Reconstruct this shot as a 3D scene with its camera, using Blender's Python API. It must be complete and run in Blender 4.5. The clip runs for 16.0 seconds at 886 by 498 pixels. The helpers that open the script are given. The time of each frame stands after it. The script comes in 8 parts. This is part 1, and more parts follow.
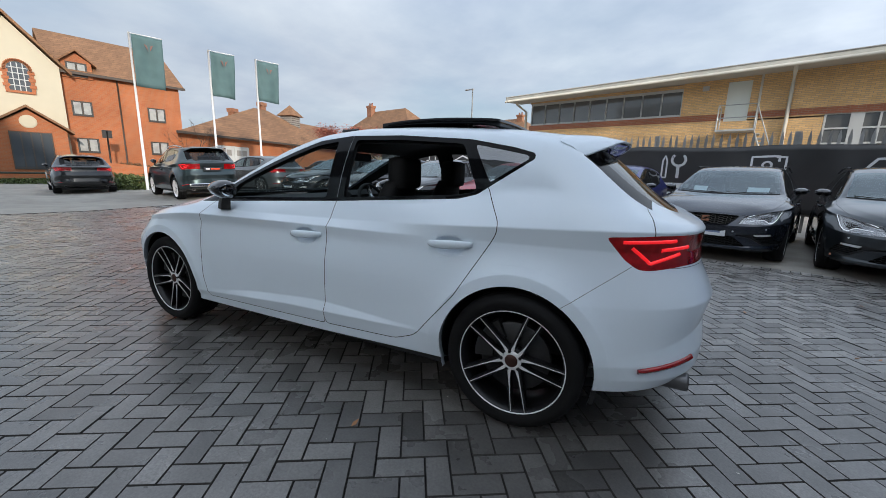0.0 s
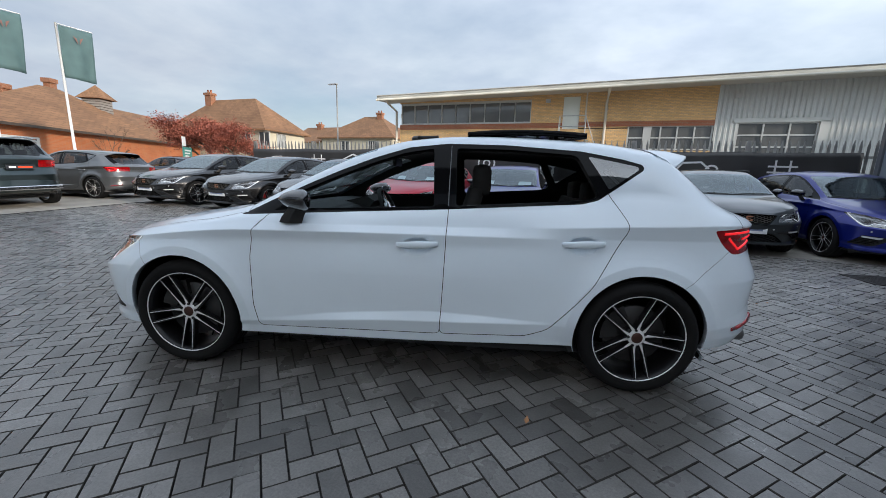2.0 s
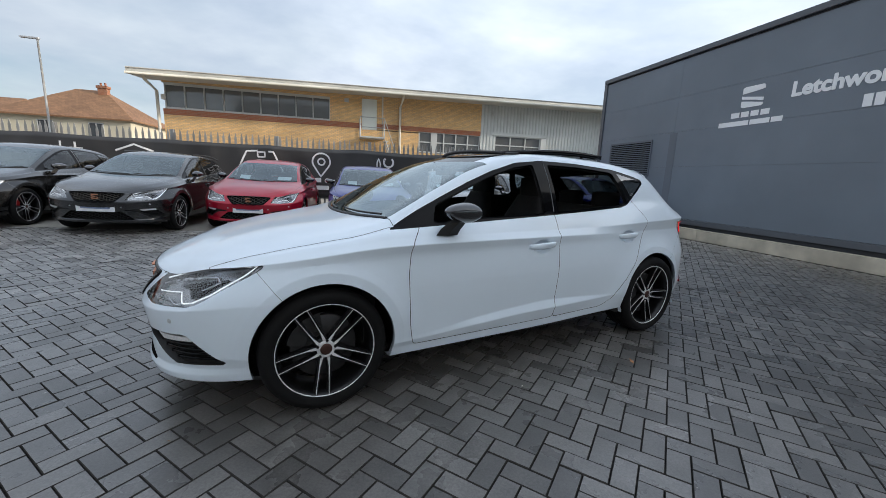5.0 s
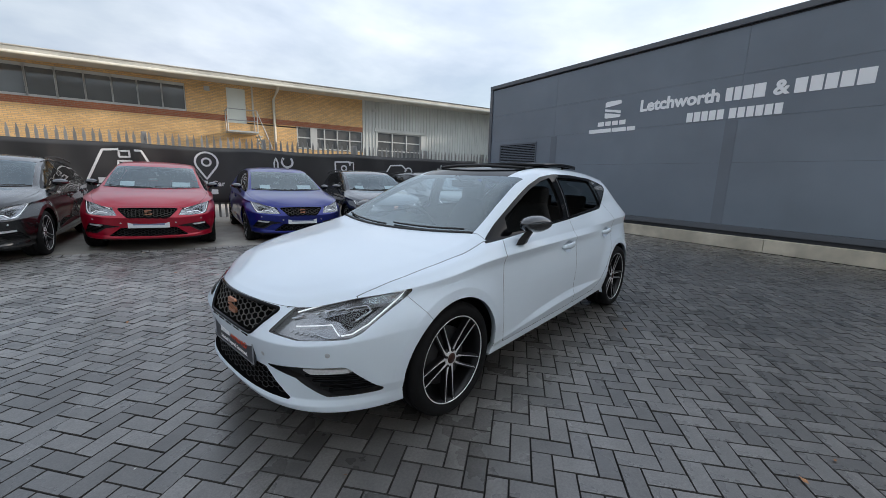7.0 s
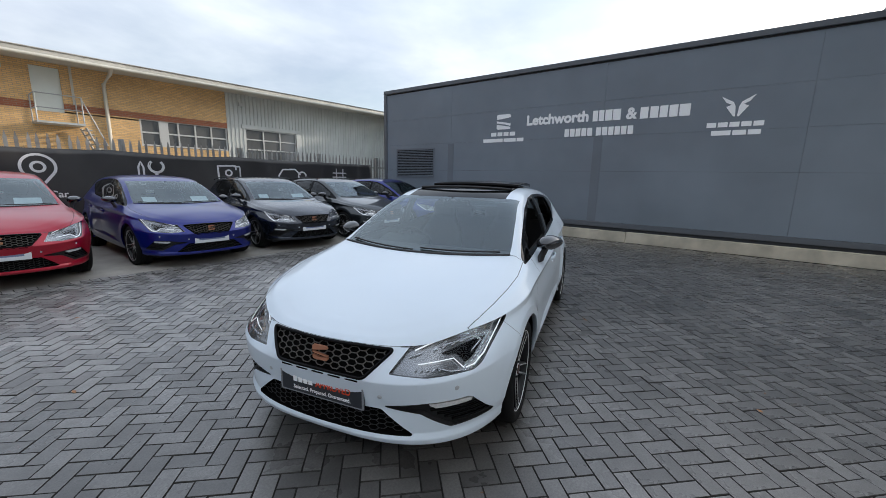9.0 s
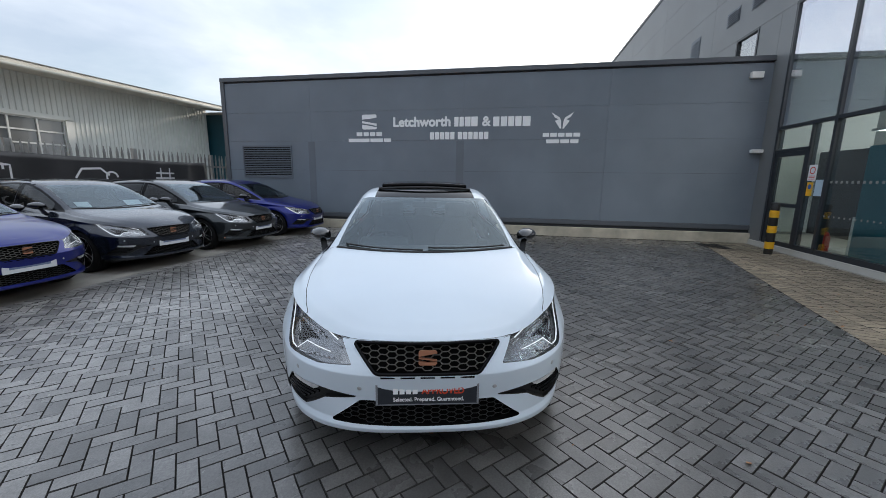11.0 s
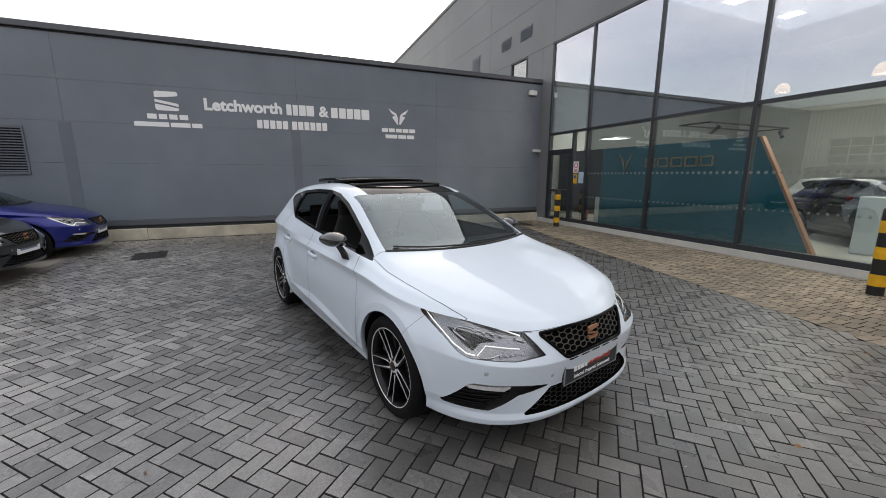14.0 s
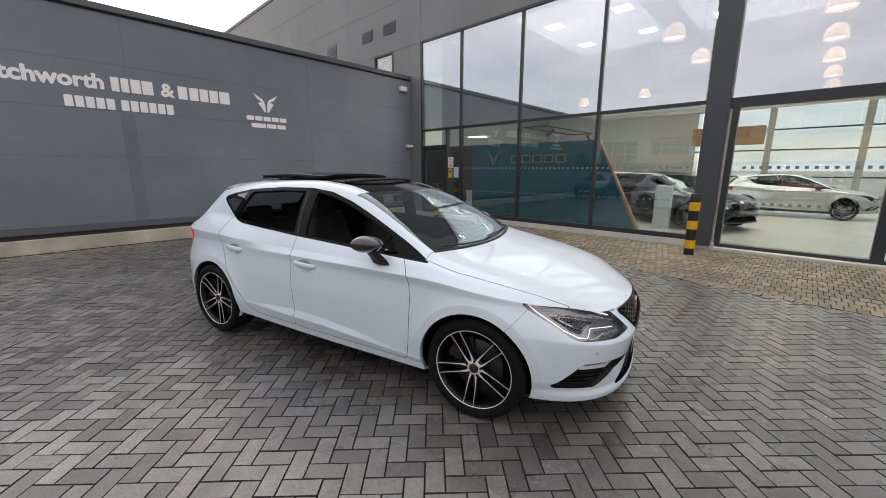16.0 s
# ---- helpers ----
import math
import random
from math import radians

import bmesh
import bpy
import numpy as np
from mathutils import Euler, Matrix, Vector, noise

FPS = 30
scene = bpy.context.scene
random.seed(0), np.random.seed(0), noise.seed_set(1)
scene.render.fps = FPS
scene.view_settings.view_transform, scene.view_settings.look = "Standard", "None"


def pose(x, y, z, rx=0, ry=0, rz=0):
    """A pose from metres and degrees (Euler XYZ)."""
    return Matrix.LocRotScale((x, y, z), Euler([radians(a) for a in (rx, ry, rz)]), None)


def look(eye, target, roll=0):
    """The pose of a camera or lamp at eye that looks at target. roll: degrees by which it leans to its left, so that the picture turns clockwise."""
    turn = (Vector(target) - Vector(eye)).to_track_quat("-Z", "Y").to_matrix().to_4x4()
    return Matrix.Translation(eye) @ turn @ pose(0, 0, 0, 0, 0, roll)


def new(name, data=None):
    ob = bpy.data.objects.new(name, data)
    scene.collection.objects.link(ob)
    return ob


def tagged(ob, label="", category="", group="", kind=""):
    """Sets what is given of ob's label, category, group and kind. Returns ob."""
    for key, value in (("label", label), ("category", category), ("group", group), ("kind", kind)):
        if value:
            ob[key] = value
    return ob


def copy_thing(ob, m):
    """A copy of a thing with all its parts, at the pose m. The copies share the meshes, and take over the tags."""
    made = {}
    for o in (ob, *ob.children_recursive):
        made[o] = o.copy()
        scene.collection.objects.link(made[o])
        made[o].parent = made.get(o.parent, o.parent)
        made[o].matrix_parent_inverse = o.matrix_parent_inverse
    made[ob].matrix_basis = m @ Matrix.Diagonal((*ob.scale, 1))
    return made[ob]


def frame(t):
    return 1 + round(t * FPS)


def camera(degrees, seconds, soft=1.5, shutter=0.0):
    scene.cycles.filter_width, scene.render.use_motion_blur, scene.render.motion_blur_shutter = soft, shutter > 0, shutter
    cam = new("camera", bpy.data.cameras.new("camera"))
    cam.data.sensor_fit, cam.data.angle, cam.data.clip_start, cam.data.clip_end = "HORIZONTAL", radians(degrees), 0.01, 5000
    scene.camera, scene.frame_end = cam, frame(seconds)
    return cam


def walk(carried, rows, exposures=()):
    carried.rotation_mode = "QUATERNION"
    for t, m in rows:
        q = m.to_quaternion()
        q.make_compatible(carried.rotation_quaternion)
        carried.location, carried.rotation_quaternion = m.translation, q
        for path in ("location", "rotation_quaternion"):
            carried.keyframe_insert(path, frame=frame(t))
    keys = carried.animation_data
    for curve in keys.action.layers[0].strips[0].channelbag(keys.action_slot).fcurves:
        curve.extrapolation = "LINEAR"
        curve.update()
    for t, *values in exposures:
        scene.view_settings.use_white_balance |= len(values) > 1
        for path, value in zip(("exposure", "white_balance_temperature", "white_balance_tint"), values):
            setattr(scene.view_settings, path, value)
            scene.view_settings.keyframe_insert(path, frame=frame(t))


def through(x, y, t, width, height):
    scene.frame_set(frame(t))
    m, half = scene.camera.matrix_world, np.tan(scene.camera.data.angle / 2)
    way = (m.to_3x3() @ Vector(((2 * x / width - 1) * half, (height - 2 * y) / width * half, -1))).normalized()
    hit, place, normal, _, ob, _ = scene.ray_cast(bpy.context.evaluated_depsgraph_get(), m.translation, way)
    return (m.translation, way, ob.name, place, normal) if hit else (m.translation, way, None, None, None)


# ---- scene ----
cam = camera(98.9, 16.0, soft=0.8)
PATH = [
    (0, (0.006, 0.12, 1.164), (-1.264, 1.613, 0.767), 1.6),
    (0.5, (-0.248, -0.134, 1.186), (-1.366, 1.476, 0.79), 1.7),
    (1, (-0.523, -0.345, 1.183), (-1.486, 1.363, 0.788), 1.6),
    (1.5, (-0.833, -0.489, 1.194), (-1.634, 1.301, 0.799), 1.6),
    (2, (-1.177, -0.656, 1.185), (-1.813, 1.2, 0.795), 1.6),
    (2.5, (-1.499, -0.774, 1.171), (-1.973, 1.13, 0.784), 1.6),
    (3, (-1.852, -0.856, 1.174), (-2.151, 1.084, 0.789), 1.6),
    (3.5, (-2.194, -0.967, 1.191), (-2.321, 0.992, 0.808), 1.6),
    (4, (-2.511, -1.043, 1.195), (-2.446, 0.919, 0.814), 1.5),
    (4.2, (-2.664, -1.048, 1.195), (-2.507, 0.91, 0.82), 1.8),
    (6.3, (-4.046, -0.815, 1.27), (-3.142, 0.93, 0.897), 1.7),
    (6.5, (-4.171, -0.796, 1.283), (-3.215, 0.921, 0.912), 1.5),
    (7, (-4.486, -0.682, 1.312), (-3.386, 0.946, 0.939), 1.4),
    (7.5, (-4.73, -0.535, 1.38), (-3.533, 1.023, 1.006), 1.3),
    (8, (-4.975, -0.4, 1.421), (-3.672, 1.07, 1.047), 1.3),
    (8.5, (-5.209, -0.239, 1.454), (-3.769, 1.099, 1.082), 1.3),
    (9, (-5.409, -0.014, 1.498), (-3.828, 1.153, 1.13), 1.2),
    (9.2, (-5.506, 0.087, 1.502), (-3.869, 1.18, 1.15), 1.7),
    (11.3, (-6.146, 1.323, 1.495), (-4.197, 1.578, 1.127), 0.6),
    (11.5, (-6.188, 1.446, 1.496), (-4.231, 1.625, 1.124), 0.6),
    (12, (-6.18, 1.768, 1.502), (-4.215, 1.748, 1.128), 0.4),
    (12.5, (-6.182, 2.112, 1.498), (-4.232, 1.871, 1.123), 0.3),
    (13, (-6.145, 2.435, 1.481), (-4.232, 1.992, 1.103), 0.3),
    (13.5, (-6.044, 2.76, 1.511), (-4.174, 2.162, 1.13), 0.3),
    (14, (-5.896, 3.104, 1.488), (-4.077, 2.364, 1.108), 0.1),
    (14.5, (-5.751, 3.429, 1.484), (-4.002, 2.539, 1.098), 0.0),
    (15, (-5.548, 3.724, 1.496), (-3.895, 2.669, 1.105), 0.0),
    (15.5, (-5.342, 4.013, 1.492), (-3.823, 2.775, 1.094), -0.2),
    (16, (-5.069, 4.223, 1.495), (-3.721, 2.803, 1.089), 0.1),
]
walk(cam, [(t, look(eye, target, roll)) for t, eye, target, roll in PATH],
     exposures=[(0, 1.28, 6080, 9), (4, 1.37, 6180, 9), (9, 1.32, 6300, 10), (11.5, 1.36, 6300, 10), (13.5, 1.56, 7000, 13), (16, 1.66, 7400, 16)])

# world, sun, exposure
SUN_DIR = Vector((0.926, -0.266, 0.285)).normalized()
world = bpy.data.worlds.new("sky")
scene.world = world
world.use_nodes = True
wn, wl = world.node_tree.nodes, world.node_tree.links
wn.clear()


def wnode(kind, **inputs):
    n = wn.new(kind)
    for k, v in inputs.items():
        n.inputs[k].default_value = v
    return n


out = wnode("ShaderNodeOutputWorld")
bg = wnode("ShaderNodeBackground")
bg.inputs["Strength"].default_value = 0.1
sky = wn.new("ShaderNodeTexSky")
sky.sky_type = "NISHITA"
sky.sun_disc = False
sky.sun_elevation = math.asin(SUN_DIR.z)
sky.sun_rotation = math.atan2(SUN_DIR.x, SUN_DIR.y)
coord = wn.new("ShaderNodeTexCoord")
sep = wn.new("ShaderNodeSeparateXYZ")
wl.new(coord.outputs["Generated"], sep.inputs[0])


def wmath(op, a, b=None, clamp=False):
    n = wn.new("ShaderNodeMath")
    n.operation = op
    n.use_clamp = clamp
    for i, v in enumerate((a, b)):
        if v is None:
            continue
        if isinstance(v, (int, float)):
            n.inputs[i].default_value = v
        else:
            wl.new(v, n.inputs[i])
    return n.outputs[0]


# cloud sheet: the direction is flattened onto a plane overhead
zz = wmath("ADD", wmath("MAXIMUM", sep.outputs["Z"], 0.0), 0.16)
comb = wn.new("ShaderNodeCombineXYZ")
wl.new(wmath("DIVIDE", sep.outputs["X"], zz), comb.inputs[0])
wl.new(wmath("DIVIDE", sep.outputs["Y"], zz), comb.inputs[1])
cl1 = wnode("ShaderNodeTexNoise", Scale=0.55, Detail=6.0, Roughness=0.52, Distortion=0.35)
wl.new(comb.outputs[0], cl1.inputs["Vector"])
cl2 = wnode("ShaderNodeTexNoise", Scale=1.7, Detail=5.0, Roughness=0.55)
wl.new(comb.outputs[0], cl2.inputs["Vector"])
cover = wn.new("ShaderNodeMapRange")
wl.new(cl1.outputs["Fac"], cover.inputs["Value"])
cover.inputs["From Min"].default_value, cover.inputs["From Max"].default_value = 0.36, 0.60
cover.inputs["To Min"].default_value, cover.inputs["To Max"].default_value = 0.45, 1.0
shade = wn.new("ShaderNodeValToRGB")
wl.new(cl2.outputs["Fac"], shade.inputs[0])
shade.color_ramp.elements[0].position, shade.color_ramp.elements[0].color = 0.32, (4.9, 5.4, 6.2, 1)
shade.color_ramp.elements[1].position, shade.color_ramp.elements[1].color = 0.68, (6.5, 6.9, 7.3, 1)
# thin cloud glows towards the sun
dot = wn.new("ShaderNodeVectorMath")
dot.operation = "DOT_PRODUCT"
wl.new(coord.outputs["Generated"], dot.inputs[0])
dot.inputs[1].default_value = SUN_DIR
near = wmath("MAXIMUM", dot.outputs["Value"], 0.0)
glow = wmath("ADD", wmath("MULTIPLY", wmath("POWER", near, 60.0), 28.0),
             wmath("ADD", wmath("MULTIPLY", wmath("POWER", near, 9.0), 3.2), wmath("MULTIPLY", wmath("POWER", near, 2.2), 1.15)))
glowc = wn.new("ShaderNodeMix")
glowc.data_type, glowc.blend_type = "RGBA", "MULTIPLY"
glowc.inputs["Factor"].default_value = 1.0
wl.new(glow, glowc.inputs[6])
glowc.inputs[7].default_value = (1.0, 0.93, 0.82, 1)
cloud = wn.new("ShaderNodeMix")
cloud.data_type, cloud.blend_type = "RGBA", "ADD"
cloud.inputs["Factor"].default_value = 1.0
wl.new(shade.outputs[0], cloud.inputs[6])
wl.new(glowc.outputs[2], cloud.inputs[7])
mixs = wn.new("ShaderNodeMix")
mixs.data_type = "RGBA"
wl.new(cover.outputs[0], mixs.inputs["Factor"])
wl.new(sky.outputs[0], mixs.inputs[6])
wl.new(cloud.outputs[2], mixs.inputs[7])
# an overcast dome is brightest overhead
lift = wn.new("ShaderNodeMapRange")
lift.interpolation_type = "SMOOTHSTEP"
wl.new(sep.outputs["Z"], lift.inputs["Value"])
for k, v in (("From Min", 0.2), ("From Max", 0.75), ("To Min", 0.61), ("To Max", 0.90)):
    lift.inputs[k].default_value = v
# and dimmer away from the sun
away = wn.new("ShaderNodeMapRange")
wl.new(dot.outputs["Value"], away.inputs["Value"])
for k, v in (("From Min", -0.9), ("From Max", 0.1), ("To Min", 0.68), ("To Max", 1.0)):
    away.inputs[k].default_value = v
zen = wmath("MULTIPLY", lift.outputs[0], away.outputs[0])
dome = wn.new("ShaderNodeVectorMath")
dome.operation = "SCALE"
wl.new(mixs.outputs[2], dome.inputs[0])
wl.new(zen, dome.inputs["Scale"])
wl.new(dome.outputs[0], bg.inputs["Color"])
wl.new(bg.outputs[0], out.inputs[0])

sun = new("sun", bpy.data.lights.new("sun", "SUN"))
sun.data.energy, sun.data.angle, sun.data.color = 1.5, radians(2.0), (1.0, 0.86, 0.70)
sun.matrix_world = look((0, 0, 30), Vector((0, 0, 30)) - SUN_DIR)

# ceiling lighting of the showroom
for lx in (2.0, -3.0, -8.0):
    la = new("showroom_light", bpy.data.lights.new("showroom_light", "AREA"))
    la.data.shape, la.data.size, la.data.size_y, la.data.energy, la.data.color = "RECTANGLE", 4.0, 9.0, 150.0, (1.0, 0.96, 0.91)
    la.matrix_world = pose(lx, -11.0, 7.1)

# ---- materials ----
MATS = {}


def mat(name, color, rough=0.6, metal=0.0, vary=0.0, scale=8.0, bump=0.0, bscale=60.0, coat=0.0, color2=None,
        isle=0.0, obj=0.0, spec=0.5, stain=0.0, stain_scale=0.6, stretch=(1, 1, 1), emit=0.0, rvary=0.0):
    """A Principled material with noise at two scales, optional tone by island or by object, stains and fine relief."""
    if name in MATS:
        return MATS[name]
    m = bpy.data.materials.new(name)
    MATS[name] = m
    m.use_nodes = True
    nt = m.node_tree
    n, l = nt.nodes, nt.links
    b = n["Principled BSDF"]
    b.inputs["Roughness"].default_value, b.inputs["Metallic"].default_value = rough, metal
    b.inputs["Specular IOR Level"].default_value = spec
    b.inputs["Coat Weight"].default_value = coat
    b.inputs["Coat Roughness"].default_value = 0.03
    c = (*color, 1)
    if emit:
        b.inputs["Emission Color"].default_value, b.inputs["Emission Strength"].default_value = c, emit
    b.inputs["Base Color"].default_value = c
    if not (vary or bump or isle or obj or stain):
        return m
    tc = n.new("ShaderNodeTexCoord")
    mp = n.new("ShaderNodeMapping")
    mp.inputs["Scale"].default_value = stretch
    l.new(tc.outputs["Object"], mp.inputs[0])

    def noise_fac(s, det=4.0):
        t = n.new("ShaderNodeTexNoise")
        t.inputs["Scale"].default_value, t.inputs["Detail"].default_value = s, det
        l.new(mp.outputs[0], t.inputs["Vector"])
        return t.outputs["Fac"]

    def ranged(fac, lo, hi, a=0.3, z=0.7):
        r = n.new("ShaderNodeMapRange")
        l.new(fac, r.inputs["Value"])
        for k, v in (("From Min", a), ("From Max", z), ("To Min", lo), ("To Max", hi)):
            r.inputs[k].default_value = v
        return r.outputs[0]

    def mixc(fac, a, c2, mode="MIX"):
        x = n.new("ShaderNodeMix")
        x.data_type, x.blend_type = "RGBA", mode
        for sock, v in ((x.inputs["Factor"], fac), (x.inputs[6], a), (x.inputs[7], c2)):
            if isinstance(v, (int, float)):
                sock.default_value = v
            elif isinstance(v, tuple):
                sock.default_value = v
            else:
                l.new(v, sock)
        return x.outputs[2]

    cur = c
    if vary:
        dark = (*(tuple(v * (1 - vary) for v in color) if color2 is None else color2), 1)
        cur = mixc(ranged(noise_fac(scale), 0, 1), dark, c)
    if stain:
        cur = mixc(ranged(noise_fac(stain_scale, 6.0), 0, 1, 0.42, 0.62), mixc(1.0, cur, (1 - stain,) * 3 + (1,), "MULTIPLY"), cur)
    if isle or obj:
        src = n.new("ShaderNodeNewGeometry").outputs["Random Per Island"] if isle else n.new("ShaderNodeObjectInfo").outputs["Random"]
        r = n.new("ShaderNodeMapRange")
        l.new(src, r.inputs["Value"])
        r.inputs["To Min"].default_value, r.inputs["To Max"].default_value = 1 - (isle or obj), 1 + (isle or obj) * 0.8
        g = n.new("ShaderNodeCombineColor")
        for k in range(3):
            l.new(r.outputs[0], g.inputs[k])
        cur = mixc(1.0, cur, g.outputs[0], "MULTIPLY")
    if not isinstance(cur, tuple):
        l.new(cur, b.inputs["Base Color"])
    if rvary:
        l.new(ranged(noise_fac(scale * 0.37, 5.0), max(0.05, rough - rvary), min(1, rough + rvary)), b.inputs["Roughness"])
    if bump:
        bp = n.new("ShaderNodeBump")
        bp.inputs["Strength"].default_value, bp.inputs["Distance"].default_value = bump, 0.004
        l.new(noise_fac(bscale, 6.0), bp.inputs["Height"])
        l.new(bp.outputs[0], b.inputs["Normal"])
    return m


def glass(name, tint, rough=0.0, r0=0.06, body=None, through=1.0, sheen=(0.9, 0.9, 0.9)):
    """A thin pane: tinted see-through, with gloss that grows towards grazing angles from r0."""
    if name in MATS:
        return MATS[name]
    m = bpy.data.materials.new(name)
    MATS[name] = m
    m.use_nodes = True
    n, l = m.node_tree.nodes, m.node_tree.links
    n.clear()
    o = n.new("ShaderNodeOutputMaterial")
    tr = n.new("ShaderNodeBsdfTransparent")
    tr.inputs[0].default_value = (*tint, 1)
    gl = n.new("ShaderNodeBsdfGlossy")
    gl.inputs["Roughness"].default_value = rough
    gl.inputs["Color"].default_value = (*sheen, 1)
    lw = n.new("ShaderNodeLayerWeight")
    lw.inputs[0].default_value = 0.5
    pw = n.new("ShaderNodeMath")
    pw.operation = "POWER"
    l.new(lw.outputs["Facing"], pw.inputs[0])
    pw.inputs[1].default_value = 4.0
    fr = n.new("ShaderNodeMath")
    fr.operation = "MULTIPLY_ADD"
    l.new(pw.outputs[0], fr.inputs[0])
    fr.inputs[1].default_value, fr.inputs[2].default_value = 1.0 - r0, r0
    mx = n.new("ShaderNodeMixShader")
    base = tr.outputs[0]
    if body:
        df = n.new("ShaderNodeBsdfDiffuse")
        df.inputs[0].default_value = (*body, 1)
        m2 = n.new("ShaderNodeMixShader")
        m2.inputs[0].default_value = through
        l.new(df.outputs[0], m2.inputs[1])
        l.new(tr.outputs[0], m2.inputs[2])
        base = m2.outputs[0]
    l.new(fr.outputs[0], mx.inputs[0])
    l.new(base, mx.inputs[1])
    l.new(gl.outputs[0], mx.inputs[2])
    l.new(mx.outputs[0], o.inputs[0])
    return m


def brickwork(name, c1, c2, mortar, w=0.225, h=0.075, axis="XZ"):
    """Brick courses for far walls."""
    if name in MATS:
        return MATS[name]
    m = mat(name, c1, 0.85, vary=0.01)
    n, l = m.node_tree.nodes, m.node_tree.links
    b = n["Principled BSDF"]
    tc = n.new("ShaderNodeTexCoord")
    sp = n.new("ShaderNodeSeparateXYZ")
    l.new(tc.outputs["Object"], sp.inputs[0])
    ad = n.new("ShaderNodeMath")
    l.new(sp.outputs[0], ad.inputs[0])
    l.new(sp.outputs[1], ad.inputs[1])
    cb = n.new("ShaderNodeCombineXYZ")
    l.new(ad.outputs[0], cb.inputs[0])
    l.new(sp.outputs[2], cb.inputs[1])
    bt = n.new("ShaderNodeTexBrick")
    l.new(cb.outputs[0], bt.inputs["Vector"])
    bt.inputs["Scale"].default_value = 1.0
    bt.inputs["Brick Width"].default_value, bt.inputs["Row Height"].default_value = w, h
    bt.inputs["Mortar Size"].default_value = 0.008
    for k, c in (("Color1", c1), ("Color2", c2), ("Mortar", mortar)):
        bt.inputs[k].default_value = (*c, 1)
    ns = n.new("ShaderNodeTexNoise")
    ns.inputs["Scale"].default_value, ns.inputs["Detail"].default_value = 0.5, 6.0
    l.new(tc.outputs["Object"], ns.inputs["Vector"])
    rg = n.new("ShaderNodeMapRange")
    l.new(ns.outputs["Fac"], rg.inputs["Value"])
    for k, v in (("From Min", 0.3), ("From Max", 0.7), ("To Min", 0.8), ("To Max", 1.12)):
        rg.inputs[k].default_value = v
    mu = n.new("ShaderNodeMix")
    mu.data_type, mu.blend_type = "RGBA", "MULTIPLY"
    mu.inputs["Factor"].default_value = 1.0
    l.new(bt.outputs["Color"], mu.inputs[6])
    l.new(rg.outputs[0], mu.inputs[7])
    l.new(mu.outputs[2], b.inputs["Base Color"])
    return m


def tilework(name, c1, c2, pitch=0.33):
    """Rows of roof tiles for far roofs: rows follow the height."""
    return brickwork(name, c1, c2, tuple(v * 0.45 for v in c1), w=0.28, h=pitch * 0.55)


# ---- mesh helpers ----
def part(name, bm, material, parent=None, label="", smooth=False):
    me = bpy.data.meshes.new(name)
    bm.to_mesh(me)
    bm.free()
    for m in (material if isinstance(material, (list, tuple)) else (material,)):
        me.materials.append(m)
    if smooth:
        for p in me.polygons:
            p.use_smooth = True
    ob = new(name, me)
    if parent:
        ob.parent = parent
    if label:
        ob["label"] = label
    return ob


def thing(name, label, category, m=None, group="", kind=""):
    ob = new(name)
    ob.empty_display_size = 0.2
    if m is not None:
        ob.matrix_basis = m
    return tagged(ob, label, category, group, kind)


def box(bm, x0, x1, y0, y1, z0, z1, bevel=0.0, mi=0, m=None):
    b = bmesh.new() if bevel else bm
    vs = [b.verts.new((x, y, z)) for x in (x0, x1) for y in (y0, y1) for z in (z0, z1)]
    fs = [b.faces.new([vs[i] for i in q]) for q in ((0, 1, 3, 2), (4, 6, 7, 5), (0, 4, 5, 1), (2, 3, 7, 6), (0, 2, 6, 4), (1, 5, 7, 3))]
    for f in fs:
        f.material_index = mi
    if bevel:
        bmesh.ops.bevel(b, geom=b.edges[:], offset=bevel, segments=2, affect="EDGES", profile=0.6)
        for f in b.faces:
            f.material_index = mi
        join(bm, b, m)
    elif m is not None:
        for v in vs:
            v.co = m @ v.co
    return bm


def join(bm, other, m=None):
    """Moves the geometry of other into bm."""
    if m is not None:
        bmesh.ops.transform(other, matrix=m, verts=other.verts[:])
    made = {v: bm.verts.new(v.co) for v in other.verts}
    for f in other.faces:
        try:
            g = bm.faces.new([made[v] for v in f.verts])
            g.material_index, g.smooth = f.material_index, f.smooth
        except ValueError:
            pass
    other.free()
    return bm


def prism(bm, pts, a, b, axis="y", mi=0):
    """A flat outline drawn through from a to b along an axis; pts are the other two coordinates in order."""
    def at(p, v):
        return {"x": (v, p[0], p[1]), "y": (p[0], v, p[1]), "z": (p[0], p[1], v)}[axis]
    lo = [bm.verts.new(at(p, a)) for p in pts]
    hi = [bm.verts.new(at(p, b)) for p in pts]
    k = len(pts)
    fs = [bm.faces.new(lo), bm.faces.new(hi[::-1])]
    for i in range(k):
        fs.append(bm.faces.new((lo[i], hi[i], hi[(i + 1) % k], lo[(i + 1) % k])))
    for f in fs:
        f.material_index = mi
    bmesh.ops.recalc_face_normals(bm, faces=fs)
    return bm


